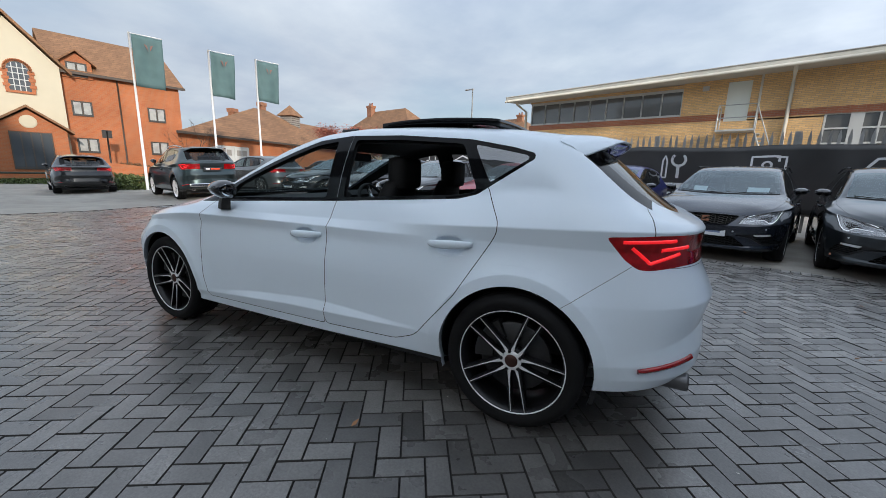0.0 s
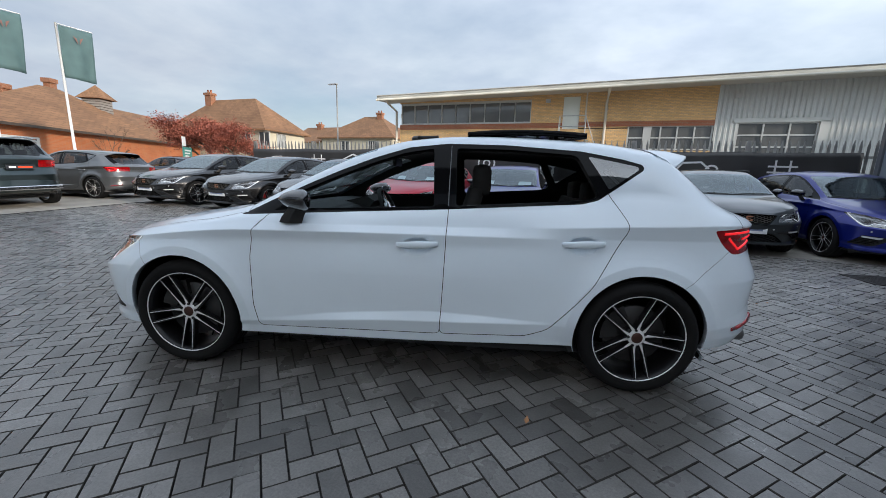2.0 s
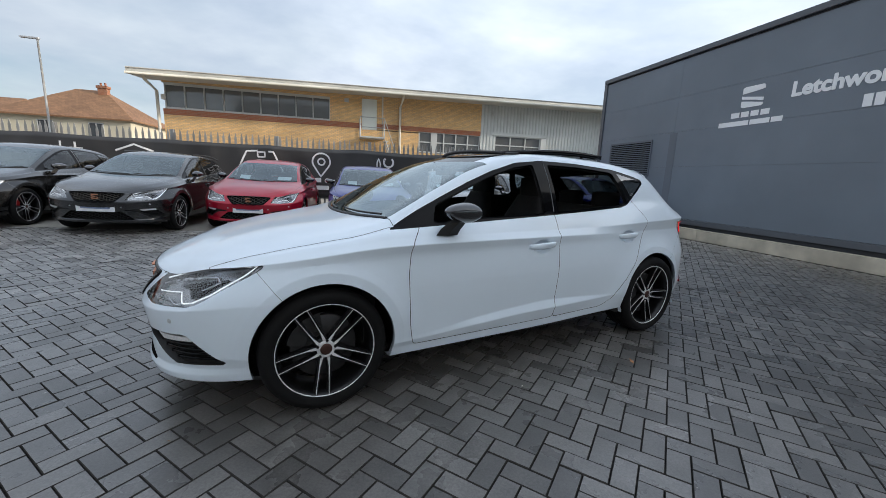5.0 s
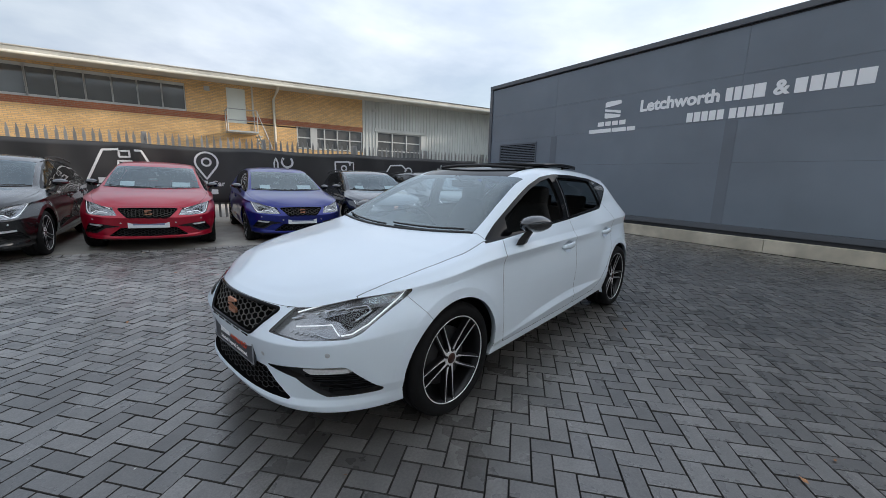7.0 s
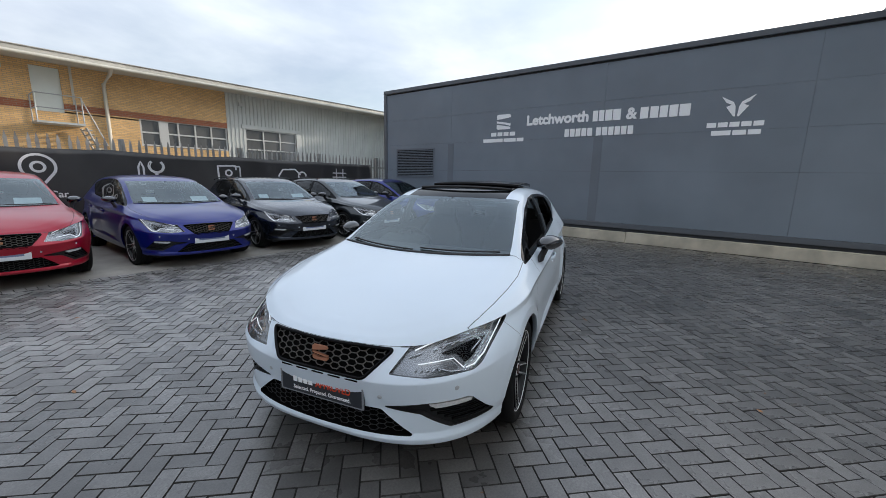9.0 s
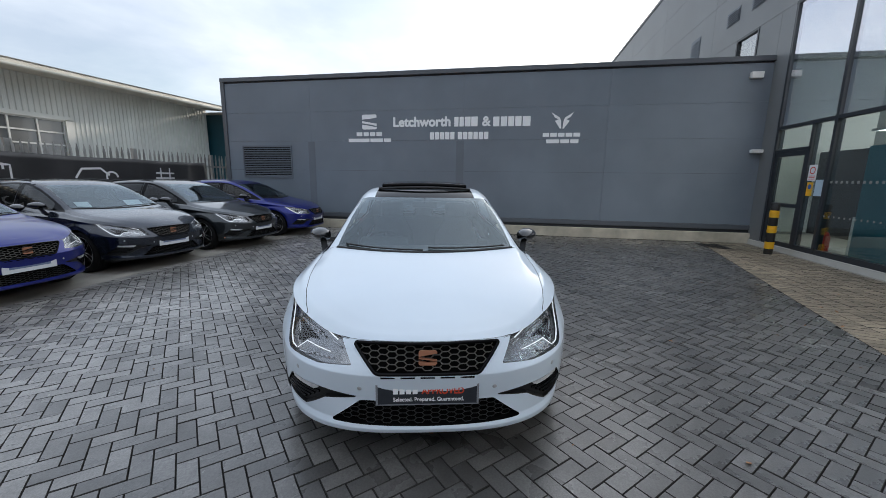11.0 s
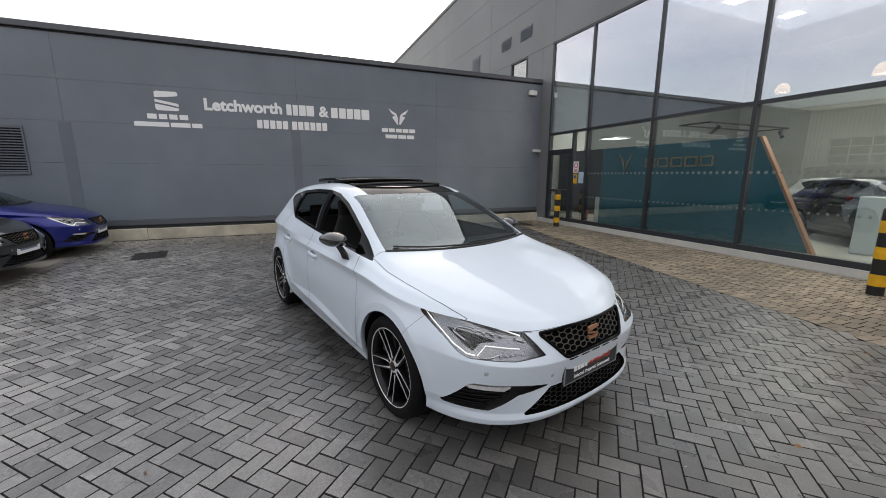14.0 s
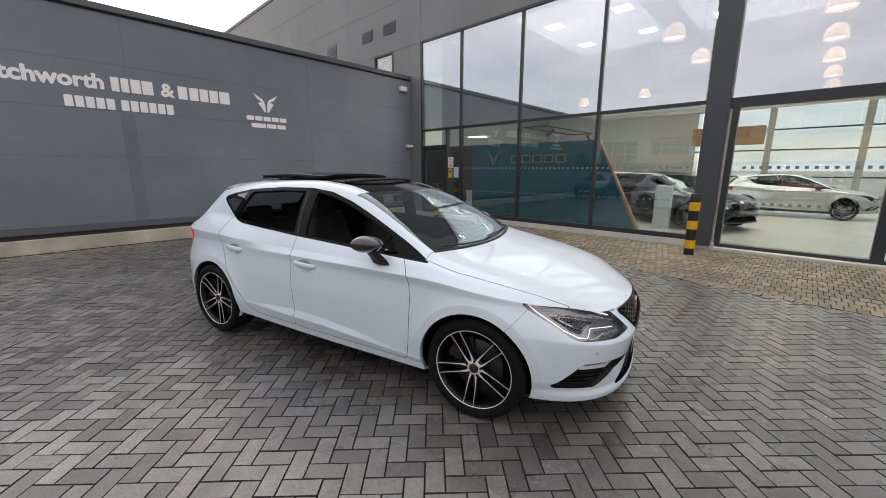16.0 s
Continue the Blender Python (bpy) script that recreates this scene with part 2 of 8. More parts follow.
def tube(bm, pts, r, seg=8, mi=0, caps=True, closed=False, r1=None):
    """A round bar along points."""
    pts = [Vector(p) for p in pts]
    rings = []
    k = len(pts)
    for i, p in enumerate(pts):
        a = pts[(i - 1) % k] if (i or closed) else p
        b = pts[(i + 1) % k] if (i < k - 1 or closed) else p
        d = (b - a).normalized()
        up = Vector((0, 0, 1)) if abs(d.z) < 0.9 else Vector((1, 0, 0))
        u = d.cross(up).normalized()
        w = u.cross(d)
        rr = r if r1 is None else r + (r1 - r) * i / max(1, k - 1)
        rings.append([bm.verts.new(p + (u * math.cos(2 * math.pi * j / seg) + w * math.sin(2 * math.pi * j / seg)) * rr) for j in range(seg)])
    pairs = list(zip(rings, rings[1:])) + ([(rings[-1], rings[0])] if closed else [])
    for a, b in pairs:
        for j in range(seg):
            f = bm.faces.new((a[j], b[j], b[(j + 1) % seg], a[(j + 1) % seg]))
            f.material_index, f.smooth = mi, True
    if caps and not closed:
        for ring in (rings[0][::-1], rings[-1]):
            bm.faces.new(ring).material_index = mi
    return bm


def lathe(bm, prof, seg=32, axis="y", mi=0, at=(0, 0, 0), smooth=True):
    """Turns a profile of (radius, along) about an axis."""
    rings = []
    for r, a in prof:
        ring = []
        for j in range(seg):
            c, s = math.cos(2 * math.pi * j / seg) * r, math.sin(2 * math.pi * j / seg) * r
            co = {"y": (c, a, s), "z": (c, s, a), "x": (a, c, s)}[axis]
            ring.append(bm.verts.new(Vector(co) + Vector(at)))
        rings.append(ring)
    fs = []
    for a, b in zip(rings, rings[1:]):
        for j in range(seg):
            f = bm.faces.new((a[j], b[j], b[(j + 1) % seg], a[(j + 1) % seg]))
            f.material_index, f.smooth = mi, smooth
            fs.append(f)
    bmesh.ops.recalc_face_normals(bm, faces=fs)
    return bm


def text_mesh(name, words, size, material, m, parent=None, depth=0.003, width=None, bold=0.0):
    """Lettering as a mesh, left edge and baseline at the pose m; stretched to width if given."""
    cu = bpy.data.curves.new(name, "FONT")
    cu.body, cu.size, cu.extrude = words, size, depth
    cu.offset = size * 0.019
    ob = bpy.data.objects.new(name, cu)
    scene.collection.objects.link(ob)
    dg = bpy.context.evaluated_depsgraph_get()
    me = bpy.data.meshes.new_from_object(ob.evaluated_get(dg))
    bpy.data.objects.remove(ob)
    if width:
        k = width / max(1e-6, max(v.co.x for v in me.vertices))
        for v in me.vertices:
            v.co.x *= k
    if bold:
        bm = bmesh.new()
        for dx, dy, dz in ((0, 0, 0), (bold, 0, 0.0006), (bold / 2, bold * 0.7, 0.0012), (bold / 2, -bold * 0.4, 0.0018)):
            k = len(bm.verts)
            bm.from_mesh(me)
            bm.verts.ensure_lookup_table()
            bmesh.ops.translate(bm, vec=(dx, dy, dz), verts=bm.verts[k:])
        bm.to_mesh(me)
        bm.free()
    me.materials.clear()
    me.materials.append(material)
    o = new(name, me)
    o.matrix_basis = m
    if parent:
        o.parent = parent
    return o

# ---- ground ----
asphalt = mat("asphalt", (0.40, 0.375, 0.33), 0.65, vary=0.3, scale=2.2, bump=0.5, bscale=140, stain=0.25, stain_scale=0.35, rvary=0.1)
joint_sand = mat("joint_sand", (0.010, 0.010, 0.011), 0.95, vary=0.4, scale=30)
PAVE_W, PAVE_E, PAVE_S, PAVE_N = -12.6, 4.86, -4.62, 6.85

def rise(x, y):
    """The yard climbs gently towards its north-west corner and falls off again beyond the flagpoles."""
    west = min(9.0, max(0.0, -2.9 - x)) * min(1.0, max(0.0, (x + 23.0) / 4.0))
    north = min(1.0, max(0.0, (y - 1.5) / 5.0)) * min(1.0, max(0.0, (19.0 - y) / 6.0))
    return 0.0195 * west * north


# one sheet to the horizon, dished a little under the block paving
bm = bmesh.new()
xs = [-2500, -300, -23, -21, -19] + [-18 + 0.9 * i for i in range(6)] + [PAVE_W] + [-11.9 + 0.9 * i for i in range(11)] + [0, PAVE_E, 300, 2500]
ys = [-2500, -300, PAVE_S, 1.5] + [2.5 + i for i in range(4)] + [6.5, PAVE_N, 9, 13, 15, 17, 19, 300, 2500]
grid = [[bm.verts.new((x, y, rise(x, y))) for y in ys] for x in xs]
low = {}


def bed(i, j):
    """Sand bed under the blocks."""
    if (i, j) not in low:
        p = grid[i][j].co
        low[i, j] = bm.verts.new((p.x, p.y, p.z - 0.012))
    return low[i, j]


W0, W1, N0, N1 = xs.index(PAVE_W), xs.index(PAVE_E), ys.index(PAVE_S), ys.index(PAVE_N)
for i in range(len(xs) - 1):
    for j in range(len(ys) - 1):
        ring4 = ((i, j), (i + 1, j), (i + 1, j + 1), (i, j + 1))
        if W0 <= i < W1 and N0 <= j < N1:
            bm.faces.new([bed(*q) for q in ring4]).material_index = 1
        else:
            bm.faces.new([grid[a][b] for a, b in ring4])
rim = [((i, j), (i + 1, j)) for i in range(W0, W1) for j in (N0, N1)] + [((i, j), (i, j + 1)) for i in (W0, W1) for j in range(N0, N1)]
for a, b in rim:
    bm.faces.new((grid[a[0]][a[1]], grid[b[0]][b[1]], bed(*b), bed(*a))).material_index = 1
bmesh.ops.recalc_face_normals(bm, faces=bm.faces[:])
ground = tagged(part("ground", bm, [asphalt, joint_sand]), "worn grey tarmac yard around the block paving", "ground", kind="structure")

# ---- grey clad annex ----
clad_dark = mat("dark_cladding", (0.200, 0.235, 0.278), 0.42, vary=0.12, scale=0.8, stain=0.12, stain_scale=0.5, spec=0.45, rvary=0.08)
clad_cap = mat("cladding_trim", (0.105, 0.115, 0.130), 0.4, vary=0.1, scale=1.5)
seam_dark = mat("seam_shadow", (0.035, 0.039, 0.046), 0.7)
AX, A_S, A_N = 4.95, -4.76, 10.38
annex = thing("annex_wall", "dark grey metal-clad annex wall with white lettering", "wall", kind="structure")
bm = bmesh.new()
# cladding panels, each a sheet with open seams between
rows = [(0.46, 1.75), (1.75, 2.62), (2.62, 3.47), (3.47, 4.36)]
cols = [-4.76, -1.1, 2.72, 7.4, 10.36]
for c0, c1 in zip(cols, cols[1:]):
    for r0, r1 in rows:
        b2 = bmesh.new()
        box(b2, AX, AX + 0.08, c0 + 0.002, c1 - 0.002, r0 + 0.002, r1 - 0.002)
        part("panel", b2, clad_dark, annex)
box(bm, AX + 0.02, AX + 9.0, A_S + 0.01, A_N - 0.02, 0.0, 4.40)
part("core", bm, seam_dark, annex)
bm = bmesh.new()
box(bm, AX - 0.05, AX + 9.02, A_S, A_N + 0.03, 4.40, 4.52, 0.012)
part("parapet_cap", bm, clad_cap, annex, "folded grey metal parapet capping")
bm = bmesh.new()
box(bm, AX - 0.04, AX + 0.1, A_N - 0.10, A_N + 0.03, 0.2, 4.40, 0.01)
part("corner_trim", bm, clad_cap, annex)
bm = bmesh.new()
box(bm, AX - 0.02, AX + 9.0, A_N - 0.02, A_N + 0.02, 0.2, 4.40)
part("side_panel", bm, clad_dark, annex)
bm = bmesh.new()
box(bm, AX - 0.035, AX + 0.1, A_S + 0.02, A_N - 0.1, 0.34, 0.455, 0.008)
part("base_flashing", bm, clad_cap, annex, "grey metal drip flashing")
# thin slabs added to draw two darker bands up the lower wall
for yc in (7.4, 2.8):
    bm = bmesh.new()
    box(bm, AX - 0.006, AX + 0.05, yc - 0.11, yc + 0.11, 0.46, 2.60)
    part("cover_strip", bm, mat("cover_strip", (0.150, 0.172, 0.204), 0.5, vary=0.1, scale=2), annex)
# louvred vent
vent = thing("wall_vent", "dark louvred metal vent set in the grey wall", "vent")
bm = bmesh.new()
box(bm, AX - 0.03, AX + 0.02, 8.08, 9.79, 1.50, 1.55)
box(bm, AX - 0.03, AX + 0.02, 8.08, 9.79, 2.44, 2.49)
box(bm, AX - 0.03, AX + 0.02, 8.08, 8.11, 1.551, 2.439)
box(bm, AX - 0.03, AX + 0.02, 9.76, 9.79, 1.551, 2.439)
part("frame", bm, mat("vent_metal", (0.13, 0.15, 0.18), 0.5), vent)
# black sheet stands in for the shade behind the slats
part("backing", box(bmesh.new(), AX - 0.008, AX - 0.003, 8.12, 9.75, 1.54, 2.45), mat("slat_gap_shade", (0.004, 0.004, 0.005), 0.9), vent)
for i in range(16):
    z = 1.56 + i * 0.055
    bm = bmesh.new()
    prism(bm, [(AX - 0.03, z), (AX + 0.015, z + 0.040), (AX + 0.015, z + 0.048), (AX - 0.03, z + 0.008)], 8.11, 9.76, "y")
    part("slat", bm, MATS["vent_metal"], vent)
# concrete upstand along the foot of the wall
bm = bmesh.new()
box(bm, 4.86, 5.0, A_S, 1.9, -0.05, 0.26, 0.012)
box(bm, 4.86, 5.0, 1.905, 6.2, -0.05, 0.255, 0.012)
box(bm, 4.86, 5.0, 6.205, A_N, -0.05, 0.26, 0.012)
upstand = tagged(part("concrete_upstand", bm, mat("pale_concrete", (0.66, 0.60, 0.48), 0.85, vary=0.25, scale=4, bump=0.3, bscale=80, stain=0.25, stain_scale=1.5)),
                 "pale cast concrete upstand at the wall foot", "kerb", kind="structure")

# lettering: the maker's and dealer's marks are plain shapes
white_vinyl = mat("white_vinyl", (0.92, 0.93, 0.94), 0.4)
sign = thing("wall_sign", "white vinyl lettering and marks on the grey wall", "sign")
WR = pose(AX - 0.004, 0, 0) @ Matrix(((0, 0, -1, 0), (-1, 0, 0, 0), (0, 1, 0, 0), (0, 0, 0, 1)))


def wall_bars(name, bars):
    for y0, y1, z0, z1 in bars:
        part(name, box(bmesh.new(), AX - 0.007, AX - 0.001, min(y0, y1), max(y0, y1), z0, z1), white_vinyl, sign)


bm = bmesh.new()
for pts in ([(5.74, 3.22), (5.74, 3.33), (5.70, 3.36), (5.32, 3.36), (5.29, 3.33), (5.29, 3.27), (5.50, 3.24)],
            [(5.74, 3.18), (5.29, 3.10), (5.29, 3.03), (5.45, 3.07), (5.74, 3.12)],
            [(5.74, 3.08), (5.55, 3.05), (5.29, 3.00), (5.29, 2.96), (5.33, 2.94), (5.70, 2.94), (5.74, 2.97)]):
    prism(bm, pts, AX - 0.007, AX - 0.001, "x")
part("mark", bm, white_vinyl, sign)
wall_bars("bar", [(5.92, 5.74, 2.75, 2.86), (5.70, 5.54, 2.75, 2.86), (5.50, 5.34, 2.75, 2.86), (5.30, 5.13, 2.75, 2.86)])
wall_bars("bar", [(6.18, 5.52, 2.58, 2.68), (5.49, 5.10, 2.58, 2.68), (5.07, 4.86, 2.58, 2.68)])
text_mesh("lettering", "Letchworth", 0.36, white_vinyl, pose(0, 4.80, 3.01) @ WR, sign, width=1.70, bold=0.016)
wall_bars("bar", [(2.98, 2.86, 2.99, 3.25), (2.83, 2.71, 2.99, 3.25), (2.68, 2.52, 2.99, 3.25), (2.50, 2.32, 2.99, 3.25)])
text_mesh("lettering", "&", 0.36, white_vinyl, pose(0, 2.20, 3.0) @ WR, sign, bold=0.012)
wall_bars("bar", [(1.89, 1.72, 2.98, 3.24), (1.68, 1.51, 2.98, 3.24), (1.48, 1.32, 2.98, 3.24), (1.29, 1.12, 2.98, 3.24), (1.09, 0.88, 2.98, 3.24)])
wall_bars("bar", [(3.68 - i * 0.148 - (0.07 if i > 4 else 0), 3.56 - i * 0.148 - (0.07 if i > 4 else 0), 2.64, 2.84) for i in range(11)])
bm = bmesh.new()
for s in (1, -1):
    prism(bm, [(0.05 + s * 0.29, 3.32), (0.05 + s * 0.20, 3.19), (0.05 + s * 0.10, 3.14), (0.05 + s * 0.19, 3.10), (0.05 + s * 0.05, 2.90), (0.05 + s * 0.015, 2.90),
               (0.05 + s * 0.03, 3.10), (0.05 + s * 0.07, 3.19)], AX - 0.007, AX - 0.001, "x")
part("mark", bm, white_vinyl, sign)
wall_bars("bar", [(0.54 - i * 0.2, 0.37 - i * 0.2, 2.69, 2.79) for i in range(5)])
wall_bars("bar", [(0.44, 0.10, 2.52, 2.62), (0.07, -0.16, 2.52, 2.62), (-0.19, -0.40, 2.52, 2.62)])
# alarm box and small camera plate
for nm, y0, z0, w, h, lab in (("alarm_box", -4.50, 4.00, 0.26, 0.15, "white plastic alarm box on the grey wall"), ("junction_box", -4.74, 2.25, 0.26, 0.09, "slim white junction box on the grey wall")):
    bm = bmesh.new()
    box(bm, AX - 0.12, AX - 0.001, y0, y0 + w, z0, z0 + h, 0.02)
    tagged(part(nm, bm, mat("white_plastic", (0.75, 0.75, 0.74), 0.4)), lab, "box")

# ---- showroom ----
SY = -4.76
clad_grey = mat("grey_cladding", (0.20, 0.21, 0.215), 0.45, vary=0.08, scale=0.7, stain=0.1, stain_scale=0.4)
frame_dark = mat("dark_frame", (0.026, 0.031, 0.038), 0.38)
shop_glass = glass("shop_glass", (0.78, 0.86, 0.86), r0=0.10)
# same glass for the upper panes, its brighter, bluer sky reflection set by hand
upper_sky_glass = glass("sky_bright_upper_glass", (0.66, 0.76, 0.76), r0=0.50, sheen=(0.93, 0.92, 1.0))
showroom = thing("showroom", "grey clad car showroom with tall glazed front", "building", kind="structure")
GZT = 5.42
bm = bmesh.new()
# wall above the glass and to the east of it, with seams, around the openings
for c0, c1 in zip((-16.0, -9.0, -6.0, -3.6, 0.65, 4.42, 8.4, 13.0, 18.0), (-9.0, -6.0, -3.6, 0.65, 4.42, 8.4, 13.0, 18.0, 26.0)):
    for r0, r1 in ((5.46, 6.9), (6.9, 8.2), (8.2, 9.4)):
        b2 = bmesh.new()
        box(b2, c0 + 0.004, c1 - 0.004, SY - 0.06, SY + 0.02, r0 + 0.004, r1 - 0.004)
        part("panel", b2, clad_grey, showroom)
for c0, c1, r0, r1 in ((4.42, 4.95, 0.0, 5.46), (4.95, 5.80, 4.3, 5.46), (6.85, 13.0, 4.3, 5.46), (13.0, 26.0, 0.0, 5.46), (5.80, 6.85, 4.3, 4.62)):
    b2 = bmesh.new()
    box(b2, c0 + 0.003, c1 - 0.003, SY - 0.06, SY + 0.02, r0, r1 - 0.004)
    part("panel", b2, clad_grey, showroom)
bm = bmesh.new()
box(bm, -16.0, 26.0, SY - 0.30, SY - 0.08, 5.44, 9.4)
part("core", bm, seam_dark, showroom)
bm = bmesh.new()
box(bm, -16.1, 26.1, SY - 14.6, SY + 0.06, 9.4, 9.55, 0.02)
part("roof", bm, clad_cap, showroom)
# small upper window and vents
w = part("window", box(bmesh.new(), 5.84, 6.81, SY - 0.03, SY - 0.02, 4.66, 5.42), glass("upper_glass", (0.5, 0.55, 0.56), r0=0.3), showroom)
bm = bmesh.new()
for a in ((5.80, 6.85, 5.40, 5.46), (5.80, 5.86, 4.6, 5.4), (6.79, 6.85, 4.6, 5.4), (5.80, 6.85, 4.6, 4.66)):
    box(bm, a[0], a[1], SY - 0.05, SY + 0.035, a[2], a[3])
part("frame", bm, frame_dark, w)
for x0, x1, z0, z1 in ((5.62, 6.30, 6.02, 6.40), (6.90, 7.56, 6.02, 6.40), (9.3, 10.0, 5.7, 6.42)):
    bm = bmesh.new()
    box(bm, x0, x1, SY + 0.02, SY + 0.035, z0, z1)
    v = part("vent", bm, MATS["vent_metal"], showroom)
    for i in range(6):
        z = z0 + 0.03 + i * (z1 - z0 - 0.06) / 6
        bm = bmesh.new()
        prism(bm, [(SY + 0.035, z + 0.035), (SY + 0.06, z), (SY + 0.06, z + 0.01), (SY + 0.035, z + 0.045)], x0 + 0.03, x1 - 0.03, "x")
        part("slat", bm, MATS["vent_metal"], v)


def glazing(x0, x1, z0, z1, name="pane", pane=shop_glass):
    bm = bmesh.new()
    box(bm, x0, x1, SY - 0.012, SY, z0, z1)
    o = part(name, bm, pane, showroom)
    o.visible_shadow = False
    return o


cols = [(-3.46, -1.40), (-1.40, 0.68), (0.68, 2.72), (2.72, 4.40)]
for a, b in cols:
    glazing(a + 0.03, b - 0.03, 2.80, GZT, pane=upper_sky_glass)
for a, b in cols[:3]:
    glazing(a + 0.03, b - 0.03, 0.22, 2.74)
glazing(3.34, 4.36, 2.28, 2.74)
glazing(2.76, 3.26, 0.22, 2.74)
glazing(-8.6, -3.84, 2.80, GZT + 1.6, pane=upper_sky_glass)
glazing(-14.9, -8.7, 0.2, GZT)
glazing(-5.95, -3.98, 0.10, 2.62)
glazing(-8.55, -6.1, 0.10, 2.62)
bm = bmesh.new()
for x in (4.40, 2.72, 0.68, -1.40):
    b2 = bmesh.new()
    box(b2, x - 0.035, x + 0.035, SY - 0.10, SY + 0.035, 0.15, GZT + 0.02, 0.004)
    part("mullion", b2, frame_dark, showroom)
b2 = bmesh.new()
box(b2, 3.27, 3.33, SY - 0.10, SY + 0.03, 0.05, 2.74, 0.004)
part("mullion", b2, frame_dark, showroom)
for z0, z1, x0, x1 in ((2.735, 2.805, -3.5, 4.43), (GZT - 0.01, GZT + 0.06, -3.5, 4.46), (0.12, 0.225, -3.5, 3.3), (2.22, 2.285, 3.3, 4.40)):
    b2 = bmesh.new()
    box(b2, x0, x1, SY - 0.09, SY + 0.03, z0, z1, 0.004)
    part("transom", b2, frame_dark, showroom)
# round-edged corner pier by the entrance, entrance frame and door leaves
b2 = bmesh.new()
box(b2, -3.84, -3.46, SY - 0.30, SY + 0.10, 0.05, 9.4, 0.02)
part("pier", b2, mat("pier_cladding", (0.055, 0.064, 0.074), 0.4, vary=0.08, scale=1.0), showroom)
for x0, x1, z0, z1 in ((-8.7, -3.84, 2.62, 2.80), (-3.98, -3.88, 0.05, 2.62), (-6.1, -5.95, 0.05, 2.62), (-8.7, -8.55, 0.05, 2.62), (-5.95, -3.98, 0.05, 0.11), (-8.55, -6.1, 0.05, 0.11)):
    b2 = bmesh.new()
    box(b2, x0, x1, SY - 0.10, SY + 0.04, z0, z1, 0.004)
    part("door_frame", b2, frame_dark, showroom)
# small service door beside the annex
sd = part("service_door", box(bmesh.new(), 3.36, 4.34, SY - 0.05, SY - 0.01, 0.05, 2.2), glass("door_glass", (0.62, 0.70, 0.68), r0=0.1), showroom)
for a in ((3.33, 3.43, 0.05, 2.22), (4.28, 4.38, 0.05, 2.22), (3.43, 4.28, 2.12, 2.22), (3.43, 4.28, 0.05, 0.22), (3.43, 4.28, 1.0, 1.08)):
    b2 = bmesh.new()
    box(b2, a[0], a[1], SY - 0.07, SY + 0.01, a[2], a[3])
    part("rail", b2, frame_dark, sd)
bm = bmesh.new()
box(bm, -16.0, -3.9, SY - 0.1, SY + 0.20, -0.02, 0.05, 0.01)
box(bm, -3.9, 4.95, SY - 0.1, SY + 0.05, -0.02, 0.12, 0.01)
part("sill", bm, mat("grey_sill", (0.56, 0.55, 0.51), 0.5, vary=0.15, scale=3), showroom, "grey metal threshold")
# interior shell
floor_in = mat("showroom_floor", (0.62, 0.60, 0.55), 0.25, vary=0.08, scale=1.2)
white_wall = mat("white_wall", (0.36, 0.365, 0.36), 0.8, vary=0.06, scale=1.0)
bm = bmesh.new()
box(bm, -16, 26, SY - 14.5, SY - 0.1, -0.1, 0.045)
part("floor", bm, floor_in, showroom)
bm = bmesh.new()
box(bm, 7.5, 7.7, SY - 14.4, SY - 4.2, 0.05, 9.4)
part("inner_wall", bm, mat("grey_wall", (0.22, 0.23, 0.23), 0.8, vary=0.08, scale=1.0), showroom)
bm = bmesh.new()
box(bm, 7.5, 7.7, SY - 4.19, SY - 0.3, 0.05, 9.4)
part("inner_wall", bm, mat("painted_wall", (0.80, 0.80, 0.78), 0.8, vary=0.06, scale=1.0), showroom)
bm = bmesh.new()
box(bm, -16, 26, SY - 14.4, SY - 0.3, 7.2, 7.4)
part("inner_ceiling", bm, mat("ceiling_dark", (0.13, 0.13, 0.135), 0.8, vary=0.1, scale=1), showroom)
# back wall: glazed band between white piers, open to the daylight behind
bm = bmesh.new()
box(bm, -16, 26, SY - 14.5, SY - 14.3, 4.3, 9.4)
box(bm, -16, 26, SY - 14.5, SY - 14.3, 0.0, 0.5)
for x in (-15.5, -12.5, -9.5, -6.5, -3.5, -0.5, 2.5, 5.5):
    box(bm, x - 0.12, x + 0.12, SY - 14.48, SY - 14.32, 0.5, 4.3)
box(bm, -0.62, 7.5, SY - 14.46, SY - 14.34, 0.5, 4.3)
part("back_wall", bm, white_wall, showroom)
bm = bmesh.new()
for z in (1.2, 2.4, 3.3):
    box(bm, -16, 7.5, SY - 14.44, SY - 14.36, z, z + 0.06)
part("back_rail", bm, frame_dark, showroom)
bm = bmesh.new()
box(bm, -16.2, -16.0, SY - 14.5, SY, 0, 9.4)
part("end_wall", bm, clad_grey, showroom)
# teal feature wall with a maker's mark and plain bronze bars
teal = mat("teal_panel", (0.012, 0.125, 0.165), 0.45, vary=0.1, scale=1.0)
FW = SY - 0.62
bm = bmesh.new()
prism(bm, [(2.76, 0.05), (-2.28, 0.05), (-1.18, 2.24), (2.76, 2.24)], FW - 0.10, FW, "y")
tw = tagged(part("feature_wall", bm, teal), "dark teal display wall inside the showroom glass", "display wall")
bronze = mat("bronze_letters", (0.36, 0.26, 0.17), 0.35, metal=0.5)
bm = bmesh.new()
